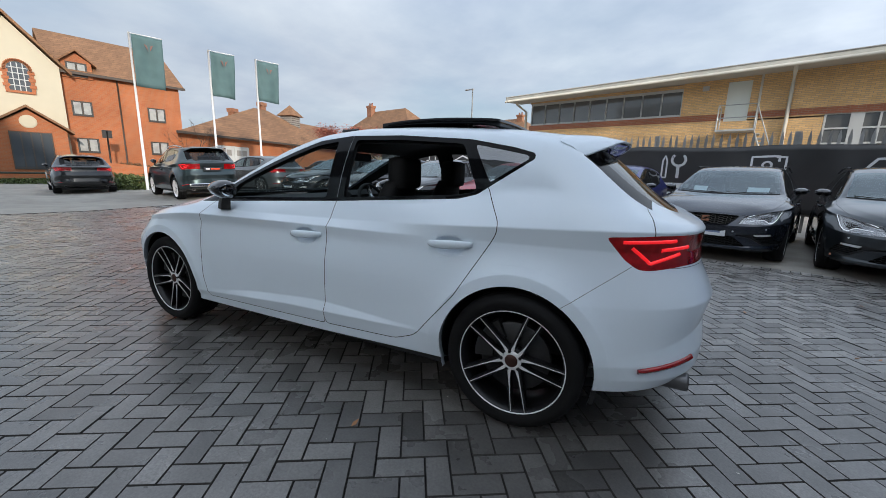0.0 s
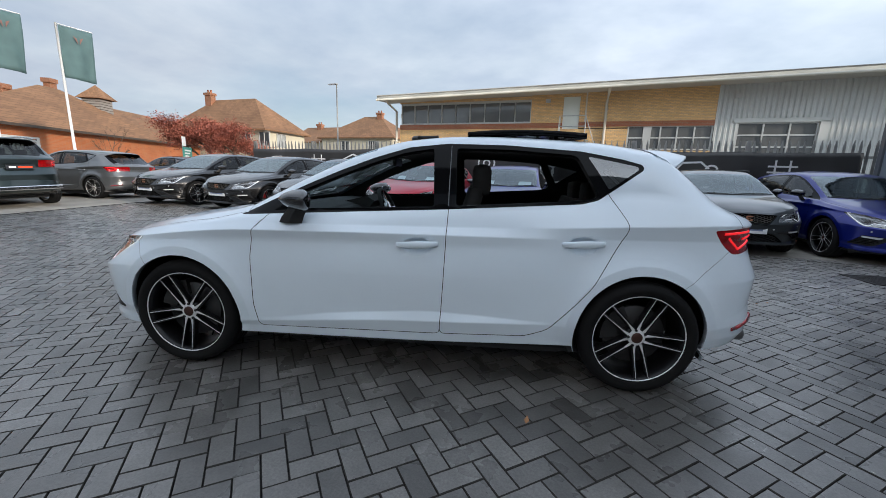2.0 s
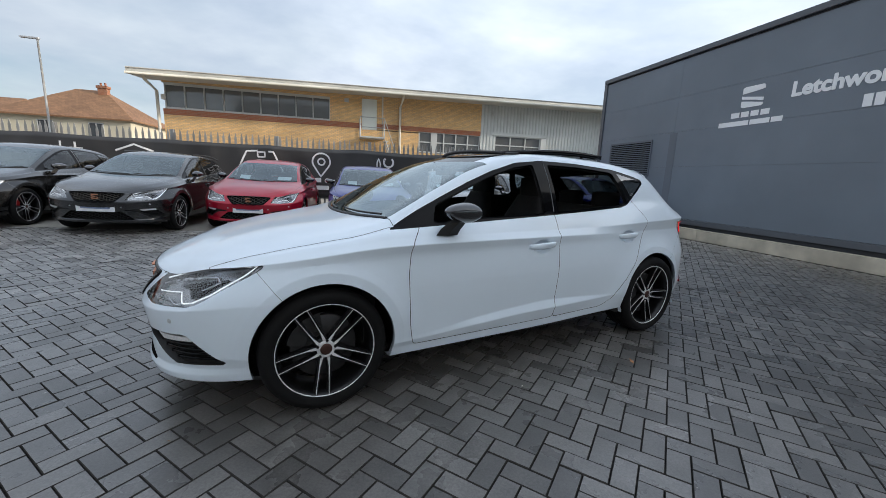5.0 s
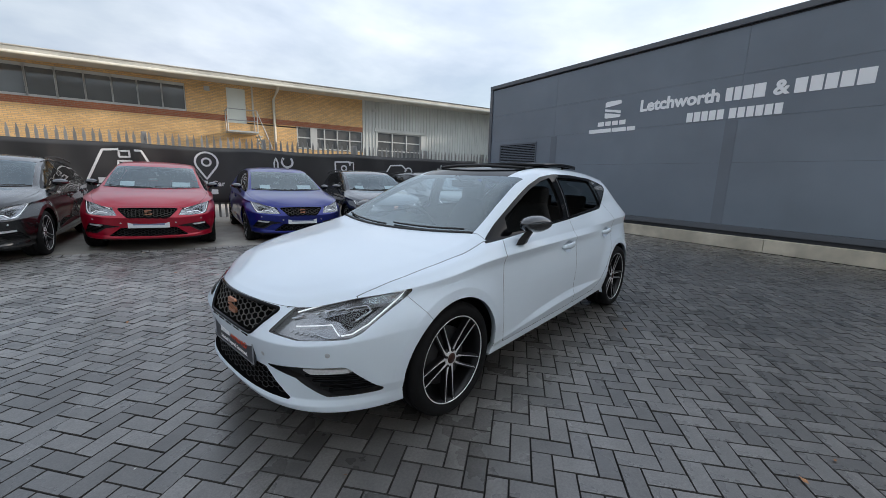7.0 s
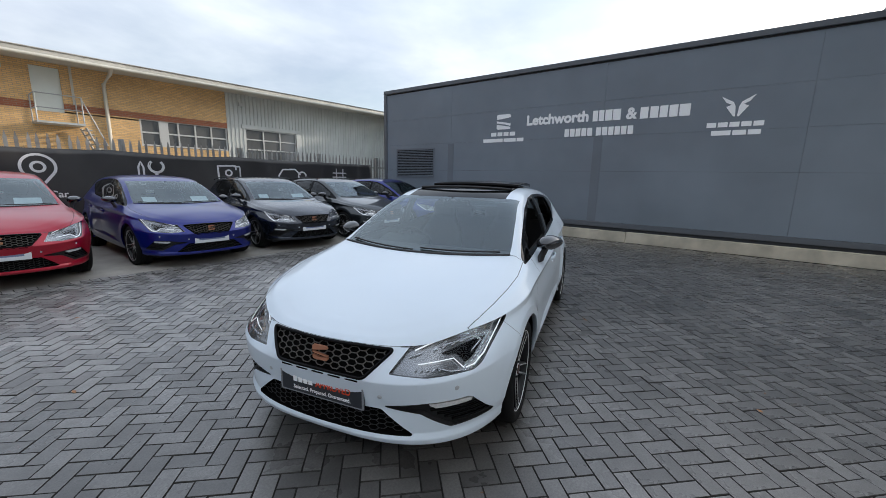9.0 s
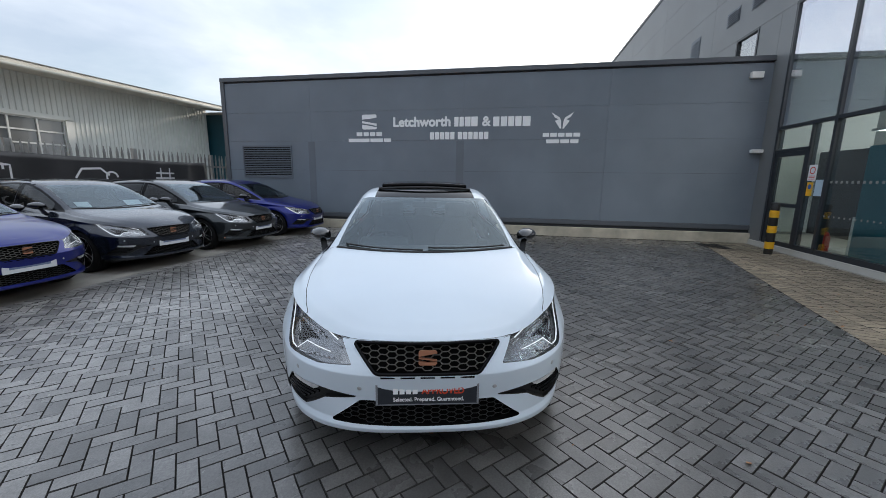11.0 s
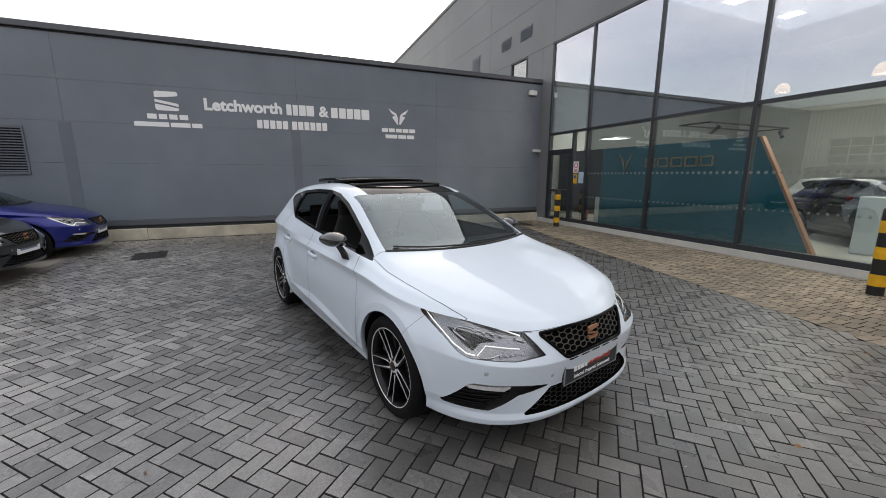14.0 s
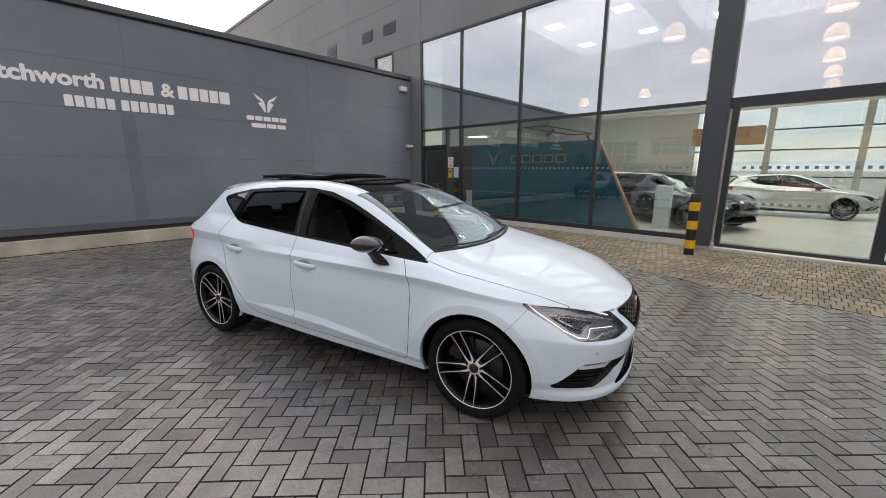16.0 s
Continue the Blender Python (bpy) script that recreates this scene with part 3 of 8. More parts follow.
for i in range(5):
    x = 1.30 - i * 0.35
    for a, b, c, d in ((x - 0.29, x, 1.89, 1.925), (x - 0.29, x, 1.70, 1.735), (x - 0.29, x - 0.25, 1.735, 1.89), (x - 0.04, x, 1.735, 1.89)):
        box(bm, a, b, FW, FW + 0.03, c, d)
part("bronze_mark", bm, bronze, tw, "raised bronze letters")
bm = bmesh.new()
for s in (1, -1):
    prism(bm, [(1.92 + s * 0.25, 2.10), (1.92 + s * 0.16, 1.94), (1.92 + s * 0.02, 1.62), (1.92 + s * 0.04, 1.86)], FW, FW + 0.03, "y")
part("emblem", bm, bronze, tw)
bm = bmesh.new()
prism(bm, [(-2.28, 0.05), (-2.34, 0.05), (-1.23, 2.24), (-1.18, 2.24)], FW - 0.11, FW + 0.01, "y")
part("edge_strip", bm, mat("copper_edge", (0.50, 0.26, 0.16), 0.4, metal=0.4), tw, "copper coloured slanting edge")
# dark sheet added beyond the service door, in place of a dim corridor
bm = bmesh.new()
box(bm, 3.05, 7.48, SY - 3.0, SY - 2.9, 0.05, 2.45)
tagged(part("lobby_partition", bm, mat("dim_corridor", (0.035, 0.032, 0.034), 0.6, vary=0.15, scale=1.5)), "dark sheet in place of the dim corridor behind the glass", "partition", kind="structure")
bm = bmesh.new()
box(bm, 2.95, 3.28, SY - 1.25, SY - 0.95, 0.05, 0.85, 0.015)
tagged(part("lobby_cabinet", bm, mat("pale_cabinet", (0.62, 0.64, 0.62), 0.5, vary=0.08, scale=3)), "small pale cabinet standing in the lobby", "cabinet")

# ---- brick industrial unit behind the fence ----
BY = 23.4
buff = brickwork("buff_brick", (0.76, 0.49, 0.215), (0.63, 0.39, 0.165), (0.42, 0.32, 0.22))
red_band = brickwork("red_brick_band", (0.36, 0.12, 0.06), (0.30, 0.10, 0.05), (0.30, 0.2, 0.14))
white_frame = mat("white_frame", (0.50, 0.51, 0.50), 0.45)
far_glass = mat("far_glass", (0.15, 0.155, 0.155), 0.08, spec=0.9, vary=0.3, scale=0.5)
metal_sheet = mat("pale_metal_sheet", (0.58, 0.60, 0.58), 0.45, vary=0.08, scale=0.7, stain=0.1)
fascia_m = mat("cream_fascia", (0.60, 0.58, 0.51), 0.55, vary=0.12, scale=0.8, stain=0.15)
unit = thing("industrial_unit", "buff brick and pale metal industrial unit with a red brick band", "building", kind="structure")


def solid(name, m, label="", parent=unit, *boxes, bevel=0.0):
    bm = bmesh.new()
    for b in boxes:
        box(bm, *b, bevel)
    return part(name, bm, m, parent, label)


def eave(x):
    """Height of the eaves line, which rises gently to the east."""
    return 5.72 + 0.0165 * (x + 13.4)


# wall pieces round the openings
for b in ((-12.7, 5.3, BY, BY + 0.3, 0, 2.75), (-12.7, 1.2, BY, BY + 0.3, 2.75, 3.92), (-12.7, -2.3, BY, BY + 0.3, 3.92, 3.98),
      (-4.12, -2.3, BY, BY + 0.3, 4.28, 5.9), (-1.4, 5.3, BY, BY + 0.3, 4.31, 6.0), (-1.4, 1.2, BY, BY + 0.3, 3.98, 4.03), (-2.3, -1.4, BY, BY + 0.3, 5.7, 5.95), (-12.7, -4.12, BY, BY + 0.3, 5.62, 5.8)):
    solid("wall", buff, "", unit, b)
for b in ((-12.7, -2.3, BY - 0.012, BY + 0.3, 3.98, 4.28), (-1.4, 5.3, BY - 0.012, BY + 0.3, 4.03, 4.31)):
    solid("band", red_band, "red brick string course", unit, b)
solid("wall", buff, "", unit, (-12.7, -12.4, BY + 0.3, BY + 14, 0, 5.7))
# strip of eleven office panes
xs = np.linspace(-12.6, -4.15, 10)
for i, (a, b) in enumerate(zip(xs, xs[1:])):
    w = solid("window", far_glass, "", unit, (a + 0.03, b - 0.01, BY + 0.12, BY + 0.14, 4.36, 5.56))
    solid("frame", white_frame, "", w, (a, a + 0.035, BY + 0.02, BY + 0.16, 4.3, 5.62), (b - 0.02, b + 0.02, BY + 0.02, BY + 0.16, 4.3, 5.62),
          (a, b, BY + 0.02, BY + 0.16, 4.28, 4.38), (a, b, BY + 0.02, BY + 0.16, 5.50, 5.62))
# flat grey sheet stands in for the dim rooms behind the panes
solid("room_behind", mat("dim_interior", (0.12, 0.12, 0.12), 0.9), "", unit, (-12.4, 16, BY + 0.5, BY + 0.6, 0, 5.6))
# upper door with a steel stair
solid("door", mat("pale_door", (0.72, 0.76, 0.71), 0.5, vary=0.06, scale=2), "pale grey-green upper door", unit, (-2.3, -1.4, BY + 0.05, BY + 0.12, 3.45, 5.7), bevel=0.01)
galv = mat("galvanised_steel", (0.50, 0.52, 0.52), 0.5, metal=0.3, vary=0.2, scale=6)
st = thing("steel_stair", "galvanised steel landing and stair below the upper door", "stair")
bm = bmesh.new()
box(bm, -2.45, -1.0, BY - 1.1, BY, 3.36, 3.44)
part("landing", bm, galv, st)
for x, y in ((-2.42, BY - 1.08), (-1.03, BY - 1.08), (-2.42, BY - 0.05), (-1.03, BY - 0.05)):
    bm = bmesh.new()
    tube(bm, [(x, y, 3.44), (x, y, 4.5)], 0.025)
    part("post", bm, galv, st)
for z in (3.95, 4.5):
    bm = bmesh.new()
    tube(bm, [(-2.42, BY - 0.05, z), (-2.42, BY - 1.08, z), (-1.03, BY - 1.08, z)], 0.022)
    part("rail", bm, galv, st)
for k in range(9):
    bm = bmesh.new()
    box(bm, -1.0 + k * 0.07, -0.80 + k * 0.07, BY - 1.05, BY - 0.2, 3.2 - k * 0.19, 3.23 - k * 0.19)
    part("tread", bm, galv, st)
for y in (BY - 1.07, BY - 0.18):
    bm = bmesh.new()
    tube(bm, [(-1.0, y, 3.30), (-0.35, y, 1.55)], 0.04)
    part("stringer", bm, galv, st)
bm = bmesh.new()
tube(bm, [(-1.03, BY - 1.07, 4.45), (-0.35, BY - 1.07, 2.6)], 0.022)
part("rail", bm, galv, st)
# roller-type glazed opening under the brick and one in the metal bay
for x0, x1, z0, z1, nx, nz in ((1.25, 5.25, 1.6, 4.03, 5, 4), (6.35, 9.62, 1.2, 4.12, 3, 5)):
    w = solid("window", far_glass, "", unit, (x0, x1, BY + 0.10, BY + 0.12, z0, z1))
    bars = [(x0 + (x1 - x0) * i / nx - 0.035, x0 + (x1 - x0) * i / nx + 0.035, BY + 0.04, BY + 0.15, z0, z1) for i in range(nx + 1)]
    bars += [(x0, x1, BY + 0.045, BY + 0.14, z0 + (z1 - z0) * j / nz - 0.035, z0 + (z1 - z0) * j / nz + 0.035) for j in range(nz + 1)]
    if x0 < 5:
        bars += [(x0 + 0.75, x0 + 1.15, BY + 0.03, BY + 0.15, z0, z1)]
    solid("frame", white_frame, "", w, *bars)
solid("lining", metal_sheet, "", unit, (9.65, 10.0, BY - 0.06, BY + 0.1, 0.6, 4.2), (6.1, 10.0, BY - 0.06, BY + 0.1, 4.15, 4.35))
# ribbed metal wall
bm = bmesh.new()
prof = []
x = 5.3
while x < 18.6:
    prof += [(x, BY - 0.01), (x + 0.10, BY - 0.01), (x + 0.13, BY + 0.03), (x + 0.20, BY + 0.03)]
    x += 0.23
for lo, hi, a, b in ((0.0, 1.2, 6.3, 10.0), (4.35, 6.25, 6.3, 10.0), (0.0, 6.2, 5.3, 6.3), (0.0, 6.25, 10.0, 18.7)):
    pp = [p for p in prof if a - 0.03 <= p[0] <= b + 0.03]
    vs = [[bm.verts.new((px, py, z)) for z in (lo, hi)] for px, py in pp]
    for p, q in zip(vs, vs[1:]):
        bm.faces.new((p[0], q[0], q[1], p[1]))
part("ribbed_sheet", bm, metal_sheet, unit, "pale grey ribbed metal sheet")
solid("side_wall", metal_sheet, "", unit, (18.4, 18.7, BY, BY + 14, 0, 6.2))
# eaves: deep soffit, cream fascia, low roof
bm = bmesh.new()
for x0, x1 in ((-13.5, 18.8),):
    a, b = eave(x0), eave(x1)
    for y0, y1, d0, d1 in ((21.7, 21.82, -0.16, 0.10),):
        vs = [bm.verts.new(c) for c in ((x0, y0, a + d0), (x1, y0, b + d0), (x1, y1, b + d0), (x0, y1, a + d0), (x0, y0, a + d1), (x1, y0, b + d1), (x1, y1, b + d1), (x0, y1, a + d1))]
        for q in ((0, 1, 2, 3), (4, 7, 6, 5), (0, 4, 5, 1), (1, 5, 6, 2), (2, 6, 7, 3), (3, 7, 4, 0)):
            bm.faces.new([vs[i] for i in q])
part("fascia", bm, fascia_m, unit, "weathered cream eaves fascia")
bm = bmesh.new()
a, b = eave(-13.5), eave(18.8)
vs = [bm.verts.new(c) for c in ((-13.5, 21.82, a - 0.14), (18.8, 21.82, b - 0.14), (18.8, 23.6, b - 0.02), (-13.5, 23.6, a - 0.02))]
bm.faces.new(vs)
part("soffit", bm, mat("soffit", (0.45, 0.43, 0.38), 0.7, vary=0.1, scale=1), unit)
bm = bmesh.new()
vs = [bm.verts.new(c) for c in ((-13.5, 21.75, a + 0.10), (18.8, 21.75, b + 0.10), (18.8, 38, b + 1.5), (-13.5, 38, a + 1.5))]
bm.faces.new(vs)
part("roof", bm, mat("roof_sheet", (0.36, 0.35, 0.32), 0.6, vary=0.15, scale=1, stain=0.2), unit)
for k in range(60):
    if k % 6 == 0:
        x = -2 + k * 0.33
        bm = bmesh.new()
        tube(bm, [(x, 21.9, eave(x) + 0.13), (x, 25.5, eave(x) + 0.45)], 0.05)
        part("roof_rib", bm, MATS["roof_sheet"], unit)
# gutters, pipes, lamps
bm = bmesh.new()
tube(bm, [(x, 21.63, eave(x) - 0.13) for x in (-13.5, 2.0, 18.8)], 0.065, 8)
part("gutter", bm, fascia_m, unit, "cream half-round gutter")
bm = bmesh.new()
tube(bm, [(x, 21.69, eave(x) + 0.125) for x in (-13.5, 2.0, 18.8)], 0.03, 6)
part("roof_edge", bm, MATS["roof_sheet"], unit)
for x, z0 in ((0.0, 0), (-12.9, 0)):
    bm = bmesh.new()
    tube(bm, [(x, 21.85, eave(x) - 0.1), (x, 22.1, eave(x) - 0.3), (x, BY - 0.1, eave(x) - 0.6), (x, BY - 0.1, 0)], 0.075, 10)
    part("downpipe", bm, fascia_m, unit, "cream downpipe")
solid("downpipe", fascia_m, "", unit, (-1.1, -1.02, BY - 0.06, BY, 4.3, 5.9))
for x, z in ((-3.3, 5.4), (6.0, 5.35)):
    solid("wall_lamp", white_frame, "", unit, (x, x + 0.25, BY - 0.15, BY, z, z + 0.2))
# lower side bay at the west end
solid("side_bay", fascia_m, "", unit, (-13.4, -12.4, 25.0, 32, 5.0, 5.25))
solid("wall", buff, "", unit, (-12.95, -12.4, 25.5, 32, 0, 5.0))
# dark teal shed beyond
shed = thing("teal_shed", "dark teal clad shed with a pale flat roof beyond the yard", "building", kind="structure")
part("wall", box(bmesh.new(), 18.95, 40, 17.5, 38, 0, 5.9), mat("teal_cladding", (0.010, 0.075, 0.105), 0.5, vary=0.15, scale=0.6, stain=0.3, stain_scale=0.3), shed)
part("roof", box(bmesh.new(), 18.86, 40.2, 17.3, 38.2, 5.904, 6.08), MATS["roof_sheet"], shed)

# ---- palisade fence and banner ----
FY = 11.6
banner_m = mat("black_banner", (0.045, 0.043, 0.043), 0.42, vary=0.3, scale=1.4, bump=0.4, bscale=6)
# the pales' shade is put into this steel, darker than the stair's
fence_steel = mat("shaded_fence_steel", (0.34, 0.335, 0.32), 0.55, metal=0.3, vary=0.3, scale=5, obj=0.25)
fence = thing("palisade_fence", "galvanised steel palisade fence with pointed pales", "fence")
pale = bmesh.new()
prism(pale, [(-0.030, 0.05), (0.030, 0.05), (0.030, 2.12), (0.018, 2.17), (0.006, 2.25), (-0.006, 2.25), (-0.018, 2.17), (-0.030, 2.12)], 0.0, 0.012, "y")
pale_me = None
FX0, FX1 = -13.5, 7.0
n_pales = int((FX1 - FX0) / 0.155)
for i in range(n_pales):
    if pale_me is None:
        o = part("pale", pale, fence_steel, fence)
        pale_me = o.data
    else:
        o = new("pale", pale_me)
        o.parent = fence
    o.matrix_basis = pose(FX0 + i * 0.155, FY + 0.05, 0.0, random.uniform(-0.3, 0.3), random.uniform(-0.5, 0.5), 0)
for i in range(8):
    bm = bmesh.new()
    x = FX0 + i * 2.75
    box(bm, x - 0.05, x + 0.05, FY + 0.08, FY + 0.18, 0, 2.25)
    part("post", bm, fence_steel, fence)
for z in (0.45, 1.85):
    bm = bmesh.new()
    box(bm, FX0, FX1, FY + 0.063, FY + 0.10, z - 0.03, z + 0.03)
    part("rail", bm, fence_steel, fence)
# printed mesh banner: wrinkled sheet with white line drawings
banner = thing("fence_banner", "black printed banner tied along the fence with white line drawings", "banner")


def bulge(x, z):
    return 0.028 * math.sin(x * 2.3 + 0.7 * math.sin(x * 0.9)) * math.sin(z * 2.2) + 0.012 * math.sin(x * 7.1 + z * 3) - 0.030 * (1 - abs(math.sin(x * 1.9 + 0.5 * z + 0.4 * math.sin(z * 2)))) ** 5 + 0.010 * noise.noise(Vector((x * 1.3, z * 1.3, 3)))


def sag(x):
    return -0.035 * abs(math.sin(x * 1.142)) + 0.02 * noise.noise(Vector((x * 0.5, 0, 0)))


bm = bmesh.new()
nx, nz = 240, 12
BX0, BX1, BZ0, BZ1 = -13.45, 5.3, 0.47, 1.97
g = []
for i in range(nx + 1):
    x = BX0 + (BX1 - BX0) * i / nx
    g.append([bm.verts.new((x, FY - 0.03 + bulge(x, z), z + sag(x) * (z - BZ0) / (BZ1 - BZ0))) for z in np.linspace(BZ0, BZ1, nz + 1)])
for i in range(nx):
    for j in range(nz):
        bm.faces.new((g[i][j], g[i + 1][j], g[i + 1][j + 1], g[i][j + 1]))
ret = bmesh.ops.extrude_face_region(bm, geom=bm.faces[:])
bmesh.ops.translate(bm, vec=(0, 0.003, 0), verts=[v for v in ret["geom"] if isinstance(v, bmesh.types.BMVert)])
bmesh.ops.recalc_face_normals(bm, faces=bm.faces[:])
part("sheet", bm, banner_m, banner, smooth=True)
print_white = mat("print_white", (0.72, 0.72, 0.72), 0.6)


def line(pts, w=0.05, closed=False):
    """A printed line that follows the sheet."""
    bm = bmesh.new()
    fine = []
    pts = list(pts) + ([pts[0]] if closed else [])
    for (x0, z0), (x1, z1) in zip(pts, pts[1:]):
        k = max(1, int(math.hypot(x1 - x0, z1 - z0) / 0.06))
        fine += [(x0 + (x1 - x0) * i / k, z0 + (z1 - z0) * i / k) for i in range(k)]
    fine.append(pts[-1])
    vs = []
    for i, (x, z) in enumerate(fine):
        a, b = fine[max(0, i - 1)], fine[min(len(fine) - 1, i + 1)]
        dx, dz = b[0] - a[0], b[1] - a[1]
        d = math.hypot(dx, dz) or 1
        nxx, nzz = -dz / d * w / 2, dx / d * w / 2
        row = []
        for s in (1, -1):
            px, pz = x + nxx * s, z + nzz * s
            row.append(bm.verts.new((px, FY - 0.036 + bulge(px, pz), pz + sag(px) * (pz - BZ0) / (BZ1 - BZ0))))
        vs.append(row)
    for a, b in zip(vs, vs[1:]):
        bm.faces.new((a[0], b[0], b[1], a[1]))
    return part("drawn_line", bm, print_white, banner)


def ring(cx, cz, r, a0=0, a1=360, k=20):
    return [(cx + r * math.cos(radians(a0 + (a1 - a0) * i / k)), cz + r * math.sin(radians(a0 + (a1 - a0) * i / k))) for i in range(k + 1)]


def road_icon(x):
    line([(x - 0.65, 1.05), (x - 0.32, 1.78), (x - 0.02, 1.80)])
    line([(x + 0.28, 1.78), (x + 0.42, 1.78), (x + 0.75, 1.05)])
    for z0, z1, w in ((1.62, 1.76, 0.10), (1.40, 1.52, 0.13), (1.14, 1.26, 0.16)):
        line([(x + 0.08 - w, z0), (x + 0.08 + w, z0), (x + 0.08 + w, z1), (x + 0.08 - w, z1)], 0.045, True)


def pin_icon(x):
    line(ring(x, 1.58, 0.26, -30, 210) + [(x - 0.02, 1.12), (x + 0.225, 1.45)])
    line(ring(x, 1.58, 0.10), 0.05)


def tool_icon(x):
    line([(x - 0.24, 1.2), (x - 0.24, 1.62), (x - 0.19, 1.76), (x - 0.14, 1.62), (x - 0.14, 1.2)], 0.04, True)
    line(ring(x + 0.12, 1.66, 0.15, 130, 410), 0.06)
    line([(x + 0.12, 1.5), (x + 0.12, 1.2)], 0.07)


def frame_icon(x):
    line([(x - 0.30, 1.35), (x - 0.30, 1.72), (x + 0.18, 1.72), (x + 0.18, 1.6)], 0.045)
    line(ring(x - 0.02, 1.52, 0.08), 0.045)
    line([(x + 0.30, 1.36), (x + 0.30, 1.70), (x + 0.12, 1.70)], 0.04)


def car_icon(x):
    line([(x - 0.50, 1.45), (x - 0.34, 1.68), (x + 0.10, 1.70), (x + 0.30, 1.52)], 0.05)
    line(ring(x + 0.36, 1.47, 0.14, 0, 200), 0.05)


def grid_icon(x):
    line([(x - 0.32, 1.62), (x + 0.32, 1.62)], 0.045)
    line([(x - 0.32, 1.47), (x + 0.32, 1.47)], 0.045)
    for d in (-0.16, 0.16):
        line([(x + d, 1.36), (x + d, 1.78)], 0.045)


def house_icon(x):
    line([(x - 0.45, 1.62), (x, 1.80), (x + 0.45, 1.62)], 0.05)


for x, icon in ((-12.2, car_icon), (-10.4, grid_icon), (-8.9, house_icon), (-5.75, road_icon), (-3.97, pin_icon), (-2.03, tool_icon), (-0.15, frame_icon), (1.85, car_icon), (3.75, grid_icon)):
    icon(x)
# captions too worn to read stay bars, but for the short words
text_mesh("lettering", "12", 0.2, print_white, pose(-6.35, FY - 0.085, 0.80, 90, 0, 0), banner, depth=0.001)
text_mesh("lettering", "Car", 0.2, print_white, pose(-3.88, FY - 0.075, 0.92, 90, 0, 0), banner, depth=0.001)
bm = bmesh.new()
for x0, x1, z0 in ((-4.75, -3.98, 0.93), (-4.6, -3.75, 0.70), (-6.2, -5.95, 0.98), (-5.85, -5.0, 0.98), (-6.2, -5.3, 0.74), (-2.6, -1.5, 0.93), (-2.4, -1.7, 0.7), (-0.6, 0.4, 0.93), (1.3, 2.4, 0.93), (3.2, 4.3, 1.05)):
    box(bm, x0, x1, FY - 0.078, FY - 0.074, z0, z0 + 0.13)
part("caption_bars", bm, print_white, banner)

# ---- houses and flats beyond the yard ----
chimney_brick = brickwork("chimney_brick", (0.32, 0.13, 0.06), (0.26, 0.10, 0.05), (0.30, 0.2, 0.14))
orange_brick = brickwork("orange_brick", (0.42, 0.135, 0.048), (0.36, 0.108, 0.040), (0.34, 0.18, 0.10))
cream_render = mat("cream_render", (0.56, 0.51, 0.39), 0.85, vary=0.06, scale=1.0, bump=0.2, bscale=30)
roof_tile = tilework("brown_roof_tile", (0.270, 0.142, 0.070), (0.200, 0.104, 0.052))
dark_trim = mat("dark_brown_trim", (0.06, 0.045, 0.035), 0.6)
pane_m = mat("house_glass", (0.06, 0.07, 0.08), 0.06, spec=0.6)


def slab(name, m, parent, pts, t=0.12, label=""):
    """A sheet of four corners with thickness downwards, for a roof slope."""
    bm = bmesh.new()
    vs = [bm.verts.new(p) for p in pts]
    f = bm.faces.new(vs)
    ret = bmesh.ops.extrude_face_region(bm, geom=[f])
    bmesh.ops.translate(bm, vec=(0, 0, -t), verts=[v for v in ret["geom"] if isinstance(v, bmesh.types.BMVert)])
    bmesh.ops.recalc_face_normals(bm, faces=bm.faces[:])
    return part(name, bm, m, parent, label)


def window_x(parent, x, y0, y1, z0, z1, nb=1, frame=dark_trim, sill=True):
    """A window on a wall that faces +x."""
    w = part("window", box(bmesh.new(), x + 0.005, x + 0.03, y0, y1, z0, z1), pane_m, parent)
    bm = bmesh.new()
    t = 0.055
    for a in ((y0 - t, y1 + t, z1, z1 + t), (y0 - t, y1 + t, z0 - t, z0), (y0 - t, y0, z0, z1), (y1, y1 + t, z0, z1)):
        box(bm, x, x + 0.07, *a)
    part("frame", bm, frame, w)
    bm = bmesh.new()
    for i in range(nb + 1):
        y = y0 + (y1 - y0) * i / (nb + 1)
        box(bm, x + 0.03, x + 0.06, y + 0.04, y + (y1 - y0) / (nb + 1) - 0.04, z0 + 0.04, z0 + 0.07)
        if i:
            box(bm, x + 0.03, x + 0.065, y - 0.03, y + 0.03, z0, z1)
    part("bar", bm, frame, w)
    if nb == 1:
        for a, b in ((0.05, 0.44), (0.56, 0.95)):
            part("curtain", box(bmesh.new(), x + 0.031, x + 0.034, y0 + (y1 - y0) * a, y0 + (y1 - y0) * b, z0 + 0.08, z1 - 0.03), mat("net_curtain", (0.40, 0.41, 0.40), 0.8, vary=0.35, scale=3), w)
    return w


flats = thing("apartment_block", "orange brick flats with a brown tiled roof and dormer", "building", kind="structure")
F_X = -36.0
bm = bmesh.new()
box(bm, F_X - 9, F_X, 3.75, 10.3, 0, 7.1)
part("wall", bm, orange_brick, flats)
slab("roof", roof_tile, flats, [(F_X + 0.35, 3.2, 6.95), (F_X + 0.35, 10.6, 6.95), (F_X - 4.5, 10.4, 10.2), (F_X - 4.5, 3.2, 10.2)])
slab("roof", roof_tile, flats, [(F_X - 9.3, 3.2, 6.95), (F_X - 4.5, 3.2, 10.2), (F_X - 4.5, 10.4, 10.2), (F_X - 9.3, 10.6, 6.95)])
bm = bmesh.new()
prism(bm, [(F_X - 9, 7.0), (F_X, 7.0), (F_X - 4.5, 10.0)], 10.2, 10.3, "y")
